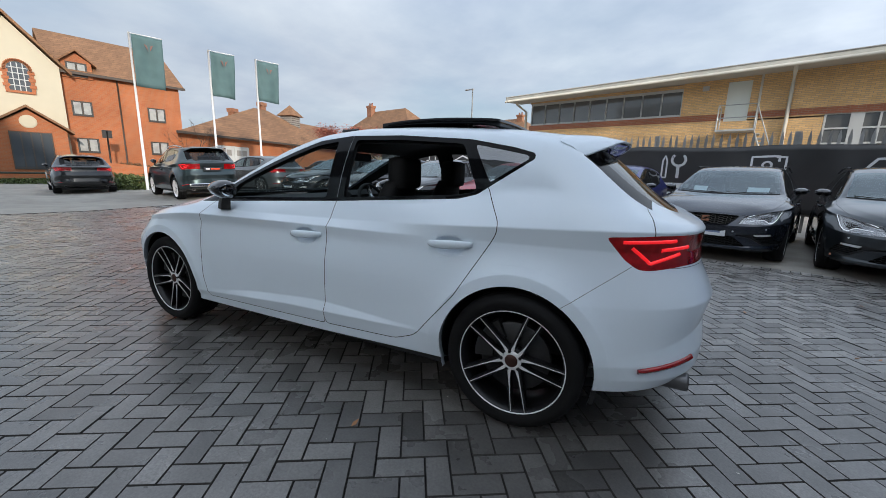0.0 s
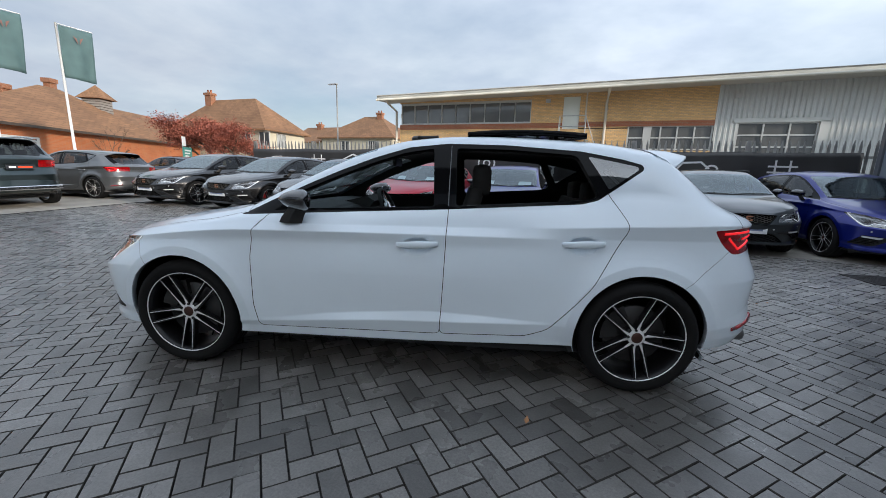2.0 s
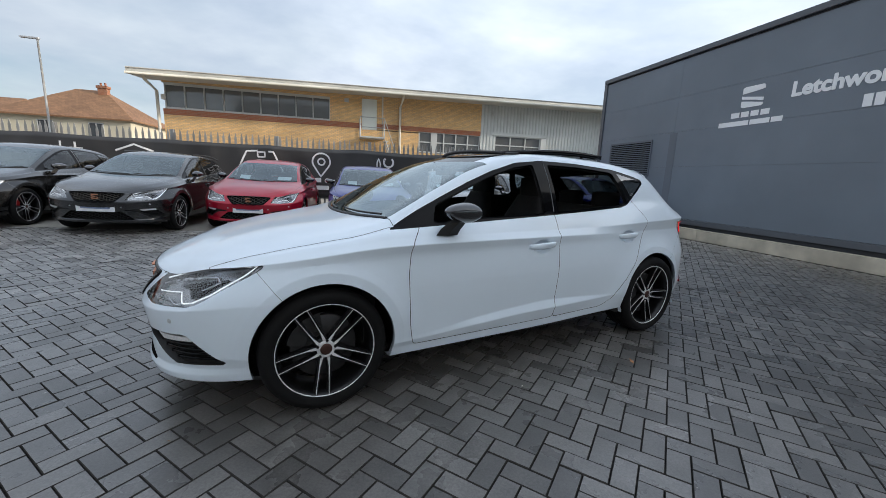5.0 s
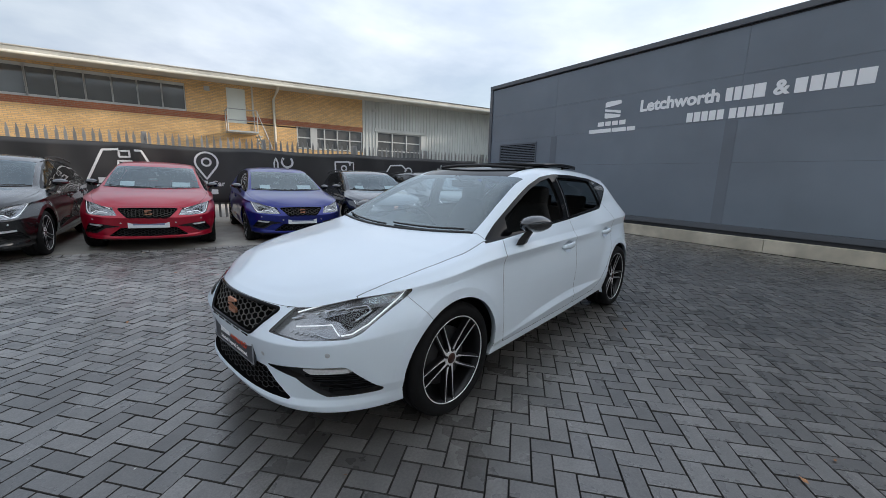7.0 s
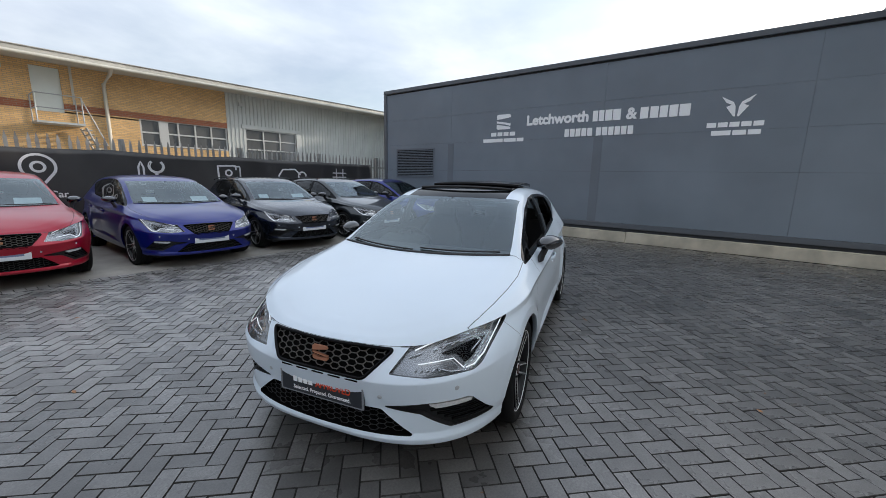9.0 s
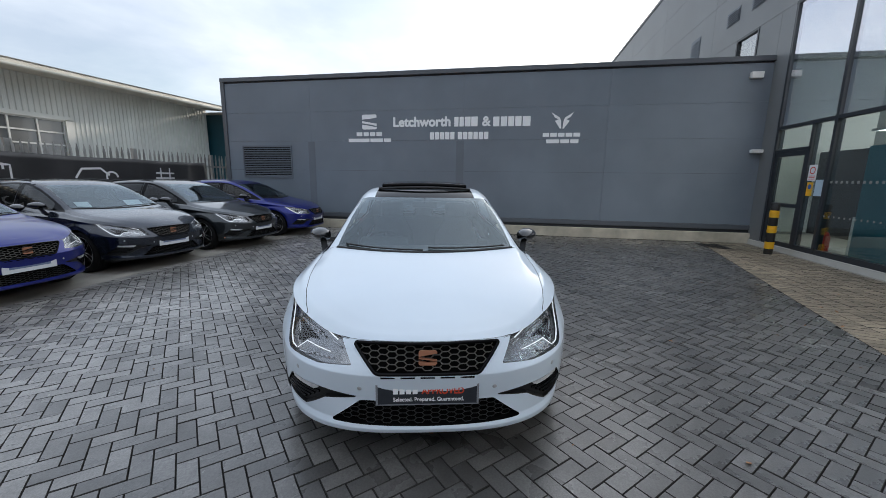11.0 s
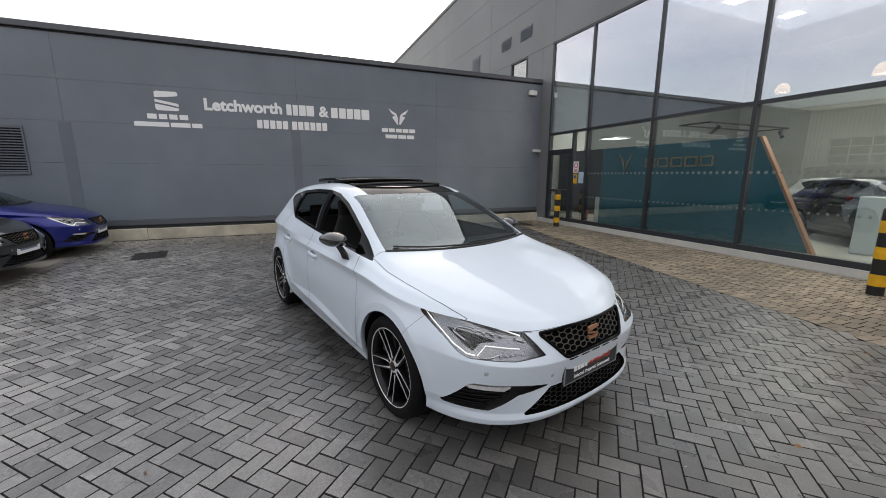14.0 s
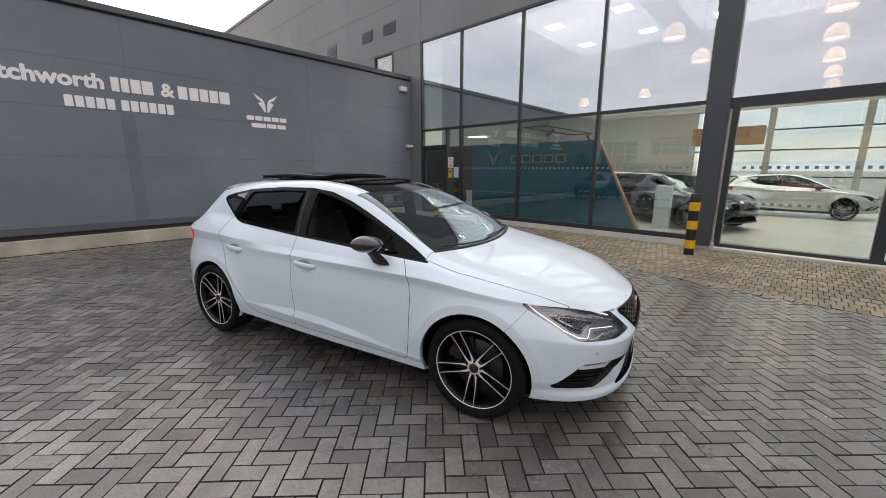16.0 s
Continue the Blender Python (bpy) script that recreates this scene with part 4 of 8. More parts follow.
part("gable", bm, orange_brick, flats)
bm = bmesh.new()
box(bm, F_X + 0.25, F_X + 0.42, 3.7, 10.65, 6.78, 6.95)
part("gutter", bm, dark_trim, flats)
for y0, y1, z0, z1 in ((4.14, 5.07, 4.25, 5.1), (8.24, 9.22, 4.3, 5.2), (4.15, 5.15, 1.85, 2.72), (8.2, 9.2, 1.9, 2.77), (4.12, 5.05, 6.72, 7.5)):
    window_x(flats, F_X + (0.12 if z0 > 6 else 0), y0, y1, z0, z1)
bm = bmesh.new()
prism(bm, [(3.85, 6.6), (5.35, 6.6), (5.35, 7.6), (4.6, 8.15), (3.85, 7.6)], F_X - 1.5, F_X + 0.12, "x")
part("dormer", bm, orange_brick, flats)
for s in (-1, 1):
    slab("dormer_roof", roof_tile, flats, [(F_X + 0.4, 4.6, 8.35), (F_X - 2.4, 4.6, 8.35), (F_X - 2.4, 4.6 + s * 1.0, 7.5), (F_X + 0.4, 4.6 + s * 1.0, 7.5)])
bm = bmesh.new()
tube(bm, [(F_X + 0.1, 6.6, 6.9), (F_X + 0.1, 6.6, 0)], 0.05)
part("downpipe", bm, dark_trim, flats)
# cream gabled front with arched window and brick porch
hall = thing("cream_gable_house", "cream rendered gable front with arched window and orange brick porch", "building", kind="structure")
bm = bmesh.new()
prism(bm, [(-0.6, 0), (3.72, 0), (3.72, 7.0), (1.6, 9.45), (-0.6, 7.0)], F_X - 6, F_X + 0.5, "x")
part("wall", bm, cream_render, hall)
for s in (-1, 1):
    slab("roof", roof_tile, hall, [(F_X + 0.85, 1.6, 9.75), (F_X - 7, 1.6, 9.75), (F_X - 7, 1.6 + s * 2.65, 6.75), (F_X + 0.85, 1.6 + s * 2.65, 6.75)], 0.2)
xw = F_X + 0.5
bm = bmesh.new()
prism(bm, [(1.42 + 0.0, 5.3), (2.34, 5.3), (2.34, 6.5)] + [(1.88 + 0.46 * math.cos(radians(a)), 6.5 + 0.46 * math.sin(radians(a))) for a in range(20, 180, 20)] + [(1.42, 6.5)], xw, xw + 0.03, "x")
w = part("window", bm, pane_m, hall)
bm = bmesh.new()
for z in (5.6, 5.95, 6.3, 6.62):
    box(bm, xw + 0.03, xw + 0.06, 1.42, 2.34, z - 0.02, z + 0.02)
for y in (1.65, 1.88, 2.11):
    box(bm, xw + 0.03, xw + 0.055, y - 0.02, y + 0.02, 5.3, 6.9)
part("glazing_bar", bm, white_frame, w)
bm = bmesh.new()
for a in range(0, 190, 10):
    c, s = math.cos(radians(a)), math.sin(radians(a))
    box(bm, xw, xw + 0.07, 1.88 + 0.55 * c - 0.07, 1.88 + 0.55 * c + 0.07, 6.5 + 0.55 * s - 0.07, 6.5 + 0.55 * s + 0.07)
for i in range(6):
    for y in (1.33, 2.43):
        d = 0.06 if i % 2 else 0.0
        box(bm, xw, xw + 0.07, y - 0.09 - d, y + 0.09 + d, 5.3 + i * 0.2, 5.48 + i * 0.2)
box(bm, xw, xw + 0.09, 1.25, 2.5, 5.16, 5.3)
part("surround", bm, orange_brick, w)
bm = bmesh.new()
prism(bm, [(0.2, 0), (3.5, 0), (3.5, 3.0), (1.88, 4.15), (0.2, 3.0)], xw, xw + 1.2, "x")
part("porch", bm, orange_brick, hall)
for s in (-1, 1):
    slab("porch_roof", roof_tile, hall, [(xw + 1.5, 1.88, 4.4), (xw, 1.88, 4.4), (xw, 1.88 + s * 1.95, 3.0), (xw + 1.5, 1.88 + s * 1.95, 3.0)], 0.14)
bm = bmesh.new()
lathe(bm, [(0.0, xw + 1.23), (0.28, xw + 1.23), (0.36, xw + 1.22), (0.38, xw + 1.2)], 24, "x", at=(0, 1.88, 3.45))
part("roundel", bm, cream_render, hall)
window_x(hall, xw + 1.2, 1.05, 2.75, 0.7, 2.8, 3, dark_trim)

# low brick hall with a lantern on the roof
lowhall = thing("low_hall", "low orange brick hall with a brown tiled roof and lantern", "building", kind="structure")
A, B = Vector((-30.4, 13.6, 0)), Vector((-37.0, 28.2, 0))
along = (B - A).normalized()
back = Vector((along.y, -along.x, 0)) * -1
if back.x > 0:
    back = -back
L = (B - A).length


def hp(u, v, z):
    p = A + along * u + back * v
    return (p.x, p.y, z)


def quad_block(name, m, parent, u0, u1, v0, v1, z0, z1):
    bm = bmesh.new()
    vs = [bm.verts.new(hp(u, v, z)) for u in (u0, u1) for v in (v0, v1) for z in (z0, z1)]
    for q in ((0, 1, 3, 2), (4, 6, 7, 5), (0, 4, 5, 1), (2, 3, 7, 6), (0, 2, 6, 4), (1, 5, 7, 3)):
        bm.faces.new([vs[i] for i in q])
    bmesh.ops.recalc_face_normals(bm, faces=bm.faces[:])
    return part(name, bm, m, parent)


quad_block("wall", orange_brick, lowhall, 1.6, L, 0, 9, 0, 3.2)
bm = bmesh.new()
prism(bm, [hp(u, v, 0)[:2] for u, v in ((-6.5, 0), (1.598, 0), (1.598, 9))], 0, 3.18, "z")
part("wall", bm, orange_brick, lowhall)
# long lower roof, and the higher hipped roof over its near end
slab("roof", roof_tile, lowhall, [hp(4.0, -0.4, 3.15), hp(L + 0.4, -0.4, 3.15), hp(L + 0.4, 4.6, 5.87), hp(4.0, 4.6, 5.87)], 0.15)
slab("roof", roof_tile, lowhall, [hp(4.0, 9.4, 3.15), hp(4.0, 4.6, 5.87), hp(L + 0.4, 4.6, 5.87), hp(L + 0.4, 9.4, 3.15)], 0.15)
for q in (((-6.9, -0.44, 3.12), (10.6, -0.44, 3.17), (6.7, 4.6, 6.4), (5.0, 4.6, 6.4)), ((-6.9, -0.44, 3.12), (5.0, 4.6, 6.4), (1.9, 9.5, 3.12)),
          ((10.6, -0.44, 3.17), (10.6, 9.5, 3.17), (6.7, 4.6, 6.4)), ((1.9, 9.5, 3.12), (5.0, 4.6, 6.4), (6.7, 4.6, 6.4), (10.6, 9.5, 3.17))):
    slab("roof", roof_tile, lowhall, [hp(*p) for p in q], 0.12)
quad_block("gutter", dark_trim, lowhall, -6.9, L, -0.56, -0.42, 3.02, 3.16)
pale_door = mat("pale_grey_door", (0.55, 0.56, 0.55), 0.6, vary=0.1, scale=2)
for u0, u1 in ((-3.7, -2.35), (-2.3, -0.95)):
    d = quad_block("garage_door", pale_door, lowhall, u0, u1, -0.05, 0.02, 0, 2.55)
    for k in range(2):
        quad_block("vent", mat("grey_louvre", (0.28, 0.26, 0.24), 0.7), d, u0 + 0.2 + 0.5 * k, u0 + 0.6 + 0.5 * k, -0.07, -0.045, 1.9, 2.3)
quad_block("lantern_base", dark_trim, lowhall, 7.8, 9.0, 2.8, 4.0, 4.4, 6.1)
for k in range(6):
    quad_block("louvre", mat("grey_louvre", (0.28, 0.26, 0.24), 0.7), lowhall, 7.76, 9.04, 2.76, 4.04, 4.95 + k * 0.19, 5.09 + k * 0.19)
bm = bmesh.new()
apex = bm.verts.new(hp(8.4, 3.4, 7.15))
base = [bm.verts.new(hp(u, v, 6.1)) for u, v in ((7.5, 2.5), (9.3, 2.5), (9.3, 4.3), (7.5, 4.3))]
for i in range(4):
    bm.faces.new((base[i], base[(i + 1) % 4], apex))
bm.faces.new(base[::-1])
bmesh.ops.recalc_face_normals(bm, faces=bm.faces[:])
part("lantern_roof", bm, roof_tile, lowhall)
for u, v, z in ((2.6, 4.7, 6.0), (6.2, 4.8, 7.1)):
    c = quad_block("chimney", chimney_brick, lowhall, u, u + 0.55, v, v + 0.45, 4.5, z - 0.3)
    quad_block("chimney_cap", chimney_brick, c, u - 0.07, u + 0.62, v - 0.07, v + 0.52, z - 0.3, z)


def house(label, x0, x1, y0, y1, ze, zr, wall, chimneys=(), hip=True, windows=()):
    """A house with its ridge along x, seen from the south and east."""
    h = thing("house", label, "house", kind="structure")
    bm = bmesh.new()
    box(bm, x0, x1, y0, y1, 0, ze)
    part("wall", bm, wall, h)
    ym, d = (y0 + y1) / 2, (y1 - y0) / 2 * (0.9 * hip if hip else 0.0)
    e = 0.45
    for s, ya in ((-1, y0 - e), (1, y1 + e)):
        slab("roof", roof_tile, h, [(x0 - e, ya, ze - 0.1), (x1 + e, ya, ze - 0.1), (x1 - d + (0 if hip else e), ym, zr), (x0 + d - (0 if hip else e), ym, zr)][::1 if s < 0 else -1], 0.15)
    if hip:
        for xa, xb in ((x1 + e, x1 - d), (x0 - e, x0 + d)):
            slab("roof", roof_tile, h, [(xa, y0 - e, ze - 0.1), (xa, y1 + e, ze - 0.1), (xb, ym + 0.01, zr), (xb, ym - 0.01, zr)], 0.15)
    else:
        for xa in (x0, x1 - 0.1):
            bm = bmesh.new()
            prism(bm, [(y0, ze - 0.05), (y1, ze - 0.05), (ym, zr - 0.1)], xa, xa + 0.1, "x")
            part("gable", bm, wall, h)
    for cx, cy, cz in chimneys:
        bm = bmesh.new()
        box(bm, cx - 0.4, cx + 0.4, cy - 0.3, cy + 0.3, ze, cz - 0.25)
        box(bm, cx - 0.48, cx + 0.48, cy - 0.38, cy + 0.38, cz - 0.25, cz)
        c = part("chimney", bm, chimney_brick, h)
        bm = bmesh.new()
        for dx in (-0.2, 0.2):
            tube(bm, [(cx + dx, cy, cz), (cx + dx, cy, cz + 0.3)], 0.1, 8)
        part("chimney_pot", bm, MATS["red_brick_band"], c)
    for side, a, z0, z1 in windows:
        if side == "x":
            window_x(h, x1, a, a + 1.1, z0, z1, 1, white_frame)
        else:
            w = part("window", box(bmesh.new(), a, a + 1.1, y0 - 0.03, y0 - 0.005, z0, z1), pane_m, h)
            bm = bmesh.new()
            for q in ((a - 0.06, a, z0, z1), (a + 1.1, a + 1.16, z0, z1), (a + 0.52, a + 0.58, z0, z1)):
                box(bm, q[0], q[1], y0 - 0.07, y0, q[2], q[3])
            for q in (z0 - 0.06, z1):
                box(bm, a - 0.06, a + 1.16, y0 - 0.07, y0, q, q + 0.06)
            part("frame", bm, white_frame, w)
    return h


house("cream and brick house with a hipped brown roof", -41.5, -29.0, 28.5, 34.0, 4.9, 8.1, cream_render, ((-38.2, 30.9, 8.75),), 1.45,
      (("y", -31.8, 3.3, 4.5), ("y", -29.6, 3.3, 4.5), ("y", -36, 3.3, 4.5), ("x", 30, 3.3, 4.5)))
house("distant brick house with a brown roof", -34.2, -23.6, 44, 53, 5.6, 8.7, cream_render, ((-27.5, 48, 9.1),), True, (("y", -31, 3.8, 5.0), ("y", -27, 3.8, 5.0)))
house("distant cream house with a brown roof", -41.0, -36.2, 46, 55, 5.2, 7.6, cream_render, ((-38.8, 50, 8.0),), False)

# ---- cars ----
from mathutils.bvhtree import BVHTree


def curve1(knots):
    """Monotone cubic through (x, v) knots."""
    ks = sorted(knots)
    xs, vs = np.array([k[0] for k in ks], float), np.array([k[1] for k in ks], float)
    h, d = np.diff(xs), np.diff(vs) / np.diff(xs)
    m = np.zeros(len(xs))
    m[0], m[-1] = d[0], d[-1]
    for i in range(1, len(xs) - 1):
        if d[i - 1] * d[i] > 0:
            w1, w2 = 2 * h[i] + h[i - 1], h[i] + 2 * h[i - 1]
            m[i] = (w1 + w2) / (w1 / d[i - 1] + w2 / d[i])

    def f(x):
        x = min(max(x, xs[0]), xs[-1])
        i = min(len(h) - 1, max(0, int(np.searchsorted(xs, x)) - 1))
        t = (x - xs[i]) / h[i]
        return float(vs[i] * (1 + 2 * t) * (1 - t) ** 2 + m[i] * h[i] * t * (1 - t) ** 2 + vs[i + 1] * t * t * (3 - 2 * t) + m[i + 1] * h[i] * t * t * (t - 1))
    return f


AXF, AXR, HUB_Z, TYRE_R, ARCH_R = 1.343, -1.288, 0.322, 0.322, 0.356
# front crease, rear crease, belt, roof rail and middle line: height along the car
z_crease = curve1(((2.12, 0.690), (2.05, 0.682), (1.99, 0.690), (1.92, 0.716), (1.84, 0.742), (1.677, 0.766), (1.3, 0.818), (1.05, 0.841), (0.886, 0.847), (0.07, 0.855), (-0.66, 0.856), (-1.2, 0.862), (-1.7, 0.868), (-2.03, 0.868)))
z_upper = curve1(((1.2, 0.872), (0.5, 0.888), (-0.4, 0.900), (-0.8, 0.913), (-1.18, 0.932), (-1.46, 0.944), (-1.7, 0.952), (-2.05, 0.950)))
z_belt = curve1(((1.45, 0.845), (1.2, 0.885), (0.98, 0.924), (-0.214, 0.992), (-0.85, 1.030), (-1.03, 1.066), (-1.25, 1.105), (-1.5, 1.075), (-1.7, 1.022), (-1.85, 0.992), (-2.05, 0.970)))
r_belt = curve1(((2.1, 0.90), (1.5, 0.90), (1.2, 0.897), (0.98, 0.892), (0.5, 0.886), (-0.23, 0.898), (-0.85, 0.897), (-1.1, 0.878), (-1.25, 0.875), (-1.5, 0.915), (-1.8, 0.93), (-2.03, 0.94)))
z_rail = curve1(((1.25, 0.925), (0.98, 0.968), (0.86, 1.030), (0.6, 1.170), (0.3, 1.305), (0.0, 1.376), (-0.3, 1.398), (-0.9, 1.380), (-1.28, 1.338), (-1.4, 1.308), (-1.475, 1.265), (-1.735, 1.05), (-1.82, 1.010), (-2.03, 0.985)))
r_rail = curve1(((2.1, 0.74), (1.5, 0.77), (1.2, 0.79), (0.98, 0.787), (0.6, 0.732), (0.25, 0.680), (-0.26, 0.684), (-0.97, 0.707), (-1.3, 0.725), (-1.5, 0.735), (-1.77, 0.820), (-1.9, 0.880), (-2.03, 0.92)))
z_mid = curve1(((2.12, 0.694), (2.06, 0.724), (1.97, 0.765), (1.88, 0.798), (1.7, 0.852), (1.4, 0.908), (1.12, 0.950), (1.04, 0.968), (0.98, 0.995), (0.5, 1.243), (0.30, 1.335), (0.08, 1.396), (-0.2, 1.427), (-0.5, 1.438), (-1.0, 1.424), (-1.3, 1.395), (-1.45, 1.372), (-1.52, 1.325), (-1.62, 1.252), (-1.93, 1.015), (-1.99, 0.996), (-2.06, 0.988)))
mid_shift = curve1(((2.12, 0.0), (1.3, 0.06), (0.97, 0.15), (0.5, 0.12), (0.24, 0.085), (-0.1, 0.06), (-0.6, 0.0), (-2.03, 0.0)))
COWL, HEADER, SPOIL = 0.96, 0.23, -1.49
# rows of the lower body: half width and height along the side; then x, roundness and height at the nose and at the tail
BODY_ROWS = {
    "P": (((1.2, 0.80), (-1.2, 0.80)), ((1.2, 0.203), (0.0, 0.212), (-1.2, 0.245)), (2.09, 3.2, 0.196), (-1.96, 3.4, 0.275)),
    "K": (((1.2, 0.874), (0.9, 0.870), (-0.9, 0.872), (-1.2, 0.868)), ((1.2, 0.224), (0.97, 0.225), (0.0, 0.233), (-0.9, 0.258), (-1.2, 0.262)), (2.163, 3.05, 0.208), (-2.04, 3.5, 0.315)),
    "G": (((1.2, 0.884), (0.9, 0.880), (-0.9, 0.882), (-1.2, 0.878)), ((1.2, 0.266), (0.873, 0.274), (0.07, 0.285), (-0.67, 0.312), (-1.2, 0.330)), (2.174, 2.95, 0.232), (-2.085, 3.4, 0.350)),
    "D": (((1.2, 0.893), (0.8, 0.893), (0.3, 0.903), (-0.3, 0.903), (-0.8, 0.890), (-1.2, 0.884)), ((1.2, 0.297), (0.83, 0.310), (0.45, 0.337), (0.07, 0.361), (-0.19, 0.367), (-0.76, 0.380), (-1.2, 0.384)), (2.164, 2.85, 0.262), (-2.090, 3.4, 0.440)),
    "E": (((1.2, 0.892), (0.8, 0.892), (0.3, 0.884), (-0.3, 0.884), (-0.8, 0.889), (-1.2, 0.884)), ((1.2, 0.320), (0.83, 0.330), (0.456, 0.376), (0.07, 0.408), (-0.125, 0.419), (-0.385, 0.411), (-0.777, 0.394), (-1.2, 0.400)), (2.152, 3.15, 0.390), (-2.074, 3.4, 0.560)),
    "M": (((1.2, 0.897), (0.8, 0.897), (0.0, 0.894), (-0.7, 0.884), (-1.2, 0.868)), ((1.2, 0.610), (-1.2, 0.640)), (2.180, 3.1, 0.530), (-2.100, 3.4, 0.660)),
    "H": (((1.2, 0.884), (0.886, 0.882), (0.0, 0.873), (-0.4, 0.868), (-0.7, 0.862), (-1.2, 0.842)), None, (2.142, 2.35, 0.630), (-2.040, 3.4, 0.790)),
    "S": (((1.2, 0.896), (0.886, 0.897), (0.4, 0.892), (-0.2, 0.878), (-0.4, 0.873), (-0.7, 0.861), (-0.95, 0.848), (-1.2, 0.834)), None, (2.122, 2.2, 0.0), (-2.028, 3.4, 0.0)),
    "U": (((1.2, 0.855), (0.9, 0.860), (0.5, 0.856), (0.0, 0.846), (-0.5, 0.838), (-0.75, 0.846), (-0.95, 0.853), (-1.2, 0.846)), None, (2.112, 2.2, 0.0), (-2.034, 3.4, 0.0)),
}
ROW_Y = {k: curve1(v[0]) for k, v in BODY_ROWS.items()}
ROW_Z = {k: curve1(v[1]) if v[1] else None for k, v in BODY_ROWS.items()}


def sq(v, p):
    return max(0.0, v) ** p


def row_height(k, x):
    if k == "S":
        return z_crease(x)
    if k == "U":
        return z_upper(x)
    if k == "H":
        return z_crease(x) - 0.052
    return ROW_Z[k](x)


def steps(n, sharp0, sharp1, length):
    """Steps along a stretch, with close steps at a sharp end."""
    e = min(0.2, 0.006 / max(length, 1e-4))
    lo, hi = (e if sharp0 else 0.0), (1 - e if sharp1 else 1.0)
    ts = [0.0] + ([lo] if sharp0 else [])
    ts += [lo + (hi - lo) * j / n for j in range(1, n)]
    return ts + ([hi] if sharp1 else [])


def body_grid():
    """Columns from the rear centre round the left side to the front centre; rows from the sill up to the middle of the roof."""
    cols = []
    for i in range(36, 0, -1):
        cols.append(("r", radians(90 * i / 36)))
    xs = sorted(set([round(v, 3) for v in np.arange(-1.2, 1.2001, 0.04)] + [COWL, HEADER]))
    cols += [("s", x) for x in xs]
    for i in range(1, 41):
        cols.append(("f", radians(90 * i / 40)))
    grid = []
    for kind, v in cols:
        ctl = {}
        for k, (_, _, (xf, nf, zf), (xr, nr, zr)) in BODY_ROWS.items():
            if kind == "s":
                x, y, z = v, ROW_Y[k](v), row_height(k, v)
            else:
                a, (xe, n, ze) = (1.2, (xf, nf, zf)) if kind == "f" else (-1.2, (xr, nr, zr))
                w = ROW_Y[k](a)
                x, y = a + (xe - a) * sq(math.sin(v), 2 / n), w * sq(math.cos(v), 2 / n)
                z0 = row_height(k, a)
                z = row_height(k, x) if k in "SU" else z0 + (ze - z0) * math.sin(v) ** 1.6
            ctl[k] = np.array((x, y, z))
        S = ctl["S"]
        x = S[0]
        sf = math.sin(v) if kind == "f" else 0.0
        sr = math.sin(v) if kind == "r" else 0.0
        xb, xr_, xc = x - 0.03 * sf + 0.02 * sr, x - 0.08 * sf + 0.055 * sr, x - 0.13 * sf + 0.06 * sr
        xc = xc + mid_shift(x) * (1 - sf ** 3)
        zC = z_mid(xc)
        zB, zR = z_belt(xb), z_rail(xr_)
        if x > 1.0:
            k = min(1.0, (x - 1.0) / 0.35)
            zB = zB * (1 - k) + (S[2] + (0.50 - 0.20 * sf) * (zC - S[2])) * k
            zR = zR * (1 - k) + (S[2] + (0.80 - 0.13 * sf) * (zC - S[2])) * k
        B = np.array((xb, S[1] * r_belt(x), zB))
        R = np.array((xr_, S[1] * r_rail(x), zR))
        C = np.array((xc, 0.0, zC))
        # ahead of the doors the upper crease melts into the shoulder
        k = min(1.0, max(0.0, (x - 0.5) / 0.5))
        ctl["U"] = ctl["U"] * (1 - k) + (S + (B - S) * 0.4 + np.array((0, 0, 0.006 * (1 - sf)))) * k
        pts = []
        order = [ctl[k] for k in ("P", "K", "G", "D", "E", "M", "H", "S", "U")]
        sharp = (0, 1, 1, 1, 1, 1, 0, 1, 1)
        for i, n in enumerate((2, 2, 3, 2, 7, 6, 3, 3)):
            p0, p1 = order[i], order[i + 1]
            if i == 7:
                n_wall = len(pts)
            for t in steps(n, sharp[i], sharp[i + 1], float(np.linalg.norm(p1 - p0))):
                if i not in (4, 5):
                    pts.append(p0 + (p1 - p0) * t)
                else:
                    pm = p0 * 2 - p1 if i == 4 else order[i - 1]
                    pn = order[i + 2]
                    q = 0.5 * (2 * p0 + (p1 - pm) * t + (2 * pm - 5 * p0 + 4 * p1 - pn) * t * t + (3 * p0 - pm - 3 * p1 + pn) * t ** 3)
                    straight = max(sf, sr) ** 0.7 * 0.85
                    pts.append(q * (1 - straight) + (p0 + (p1 - p0) * t) * straight)
        U = ctl["U"]
        for t in steps(5, 1, 0, float(np.linalg.norm(B - U))):
            q = U + (B - U) * t
            q[2] += 0.006 * math.sin(math.pi * t) * (1 - sf)
            pts.append(q)
        steep = max(0.0, min(1.0, (zR - zB) / 0.3))
        for j in range(11):
            t = j / 11
            q = B + (R - B) * t
            q[1] += 0.020 * math.sin(math.pi * t) * steep * (1 - sf) * (1 - sr)
            pts.append(q)
        i_rail = len(pts)
        for j in range(15):
            t = j / 14
            y = R[1] * (1 - t)
            e = (1 - t) ** 2.3
            pts.append(np.array((C[0] + (R[0] - C[0]) * (1 - t) ** 2, y, C[2] + (R[2] - C[2]) * e)))
        grid.append(pts)
    g = np.array(grid)
    # ease the rail edge
    for _ in range(3):
        h = g.copy()
        for r in range(i_rail - 2, i_rail + 3):
            h[:, r] = 0.25 * g[:, r - 1] + 0.5 * g[:, r] + 0.25 * g[:, r + 1]
        g = h
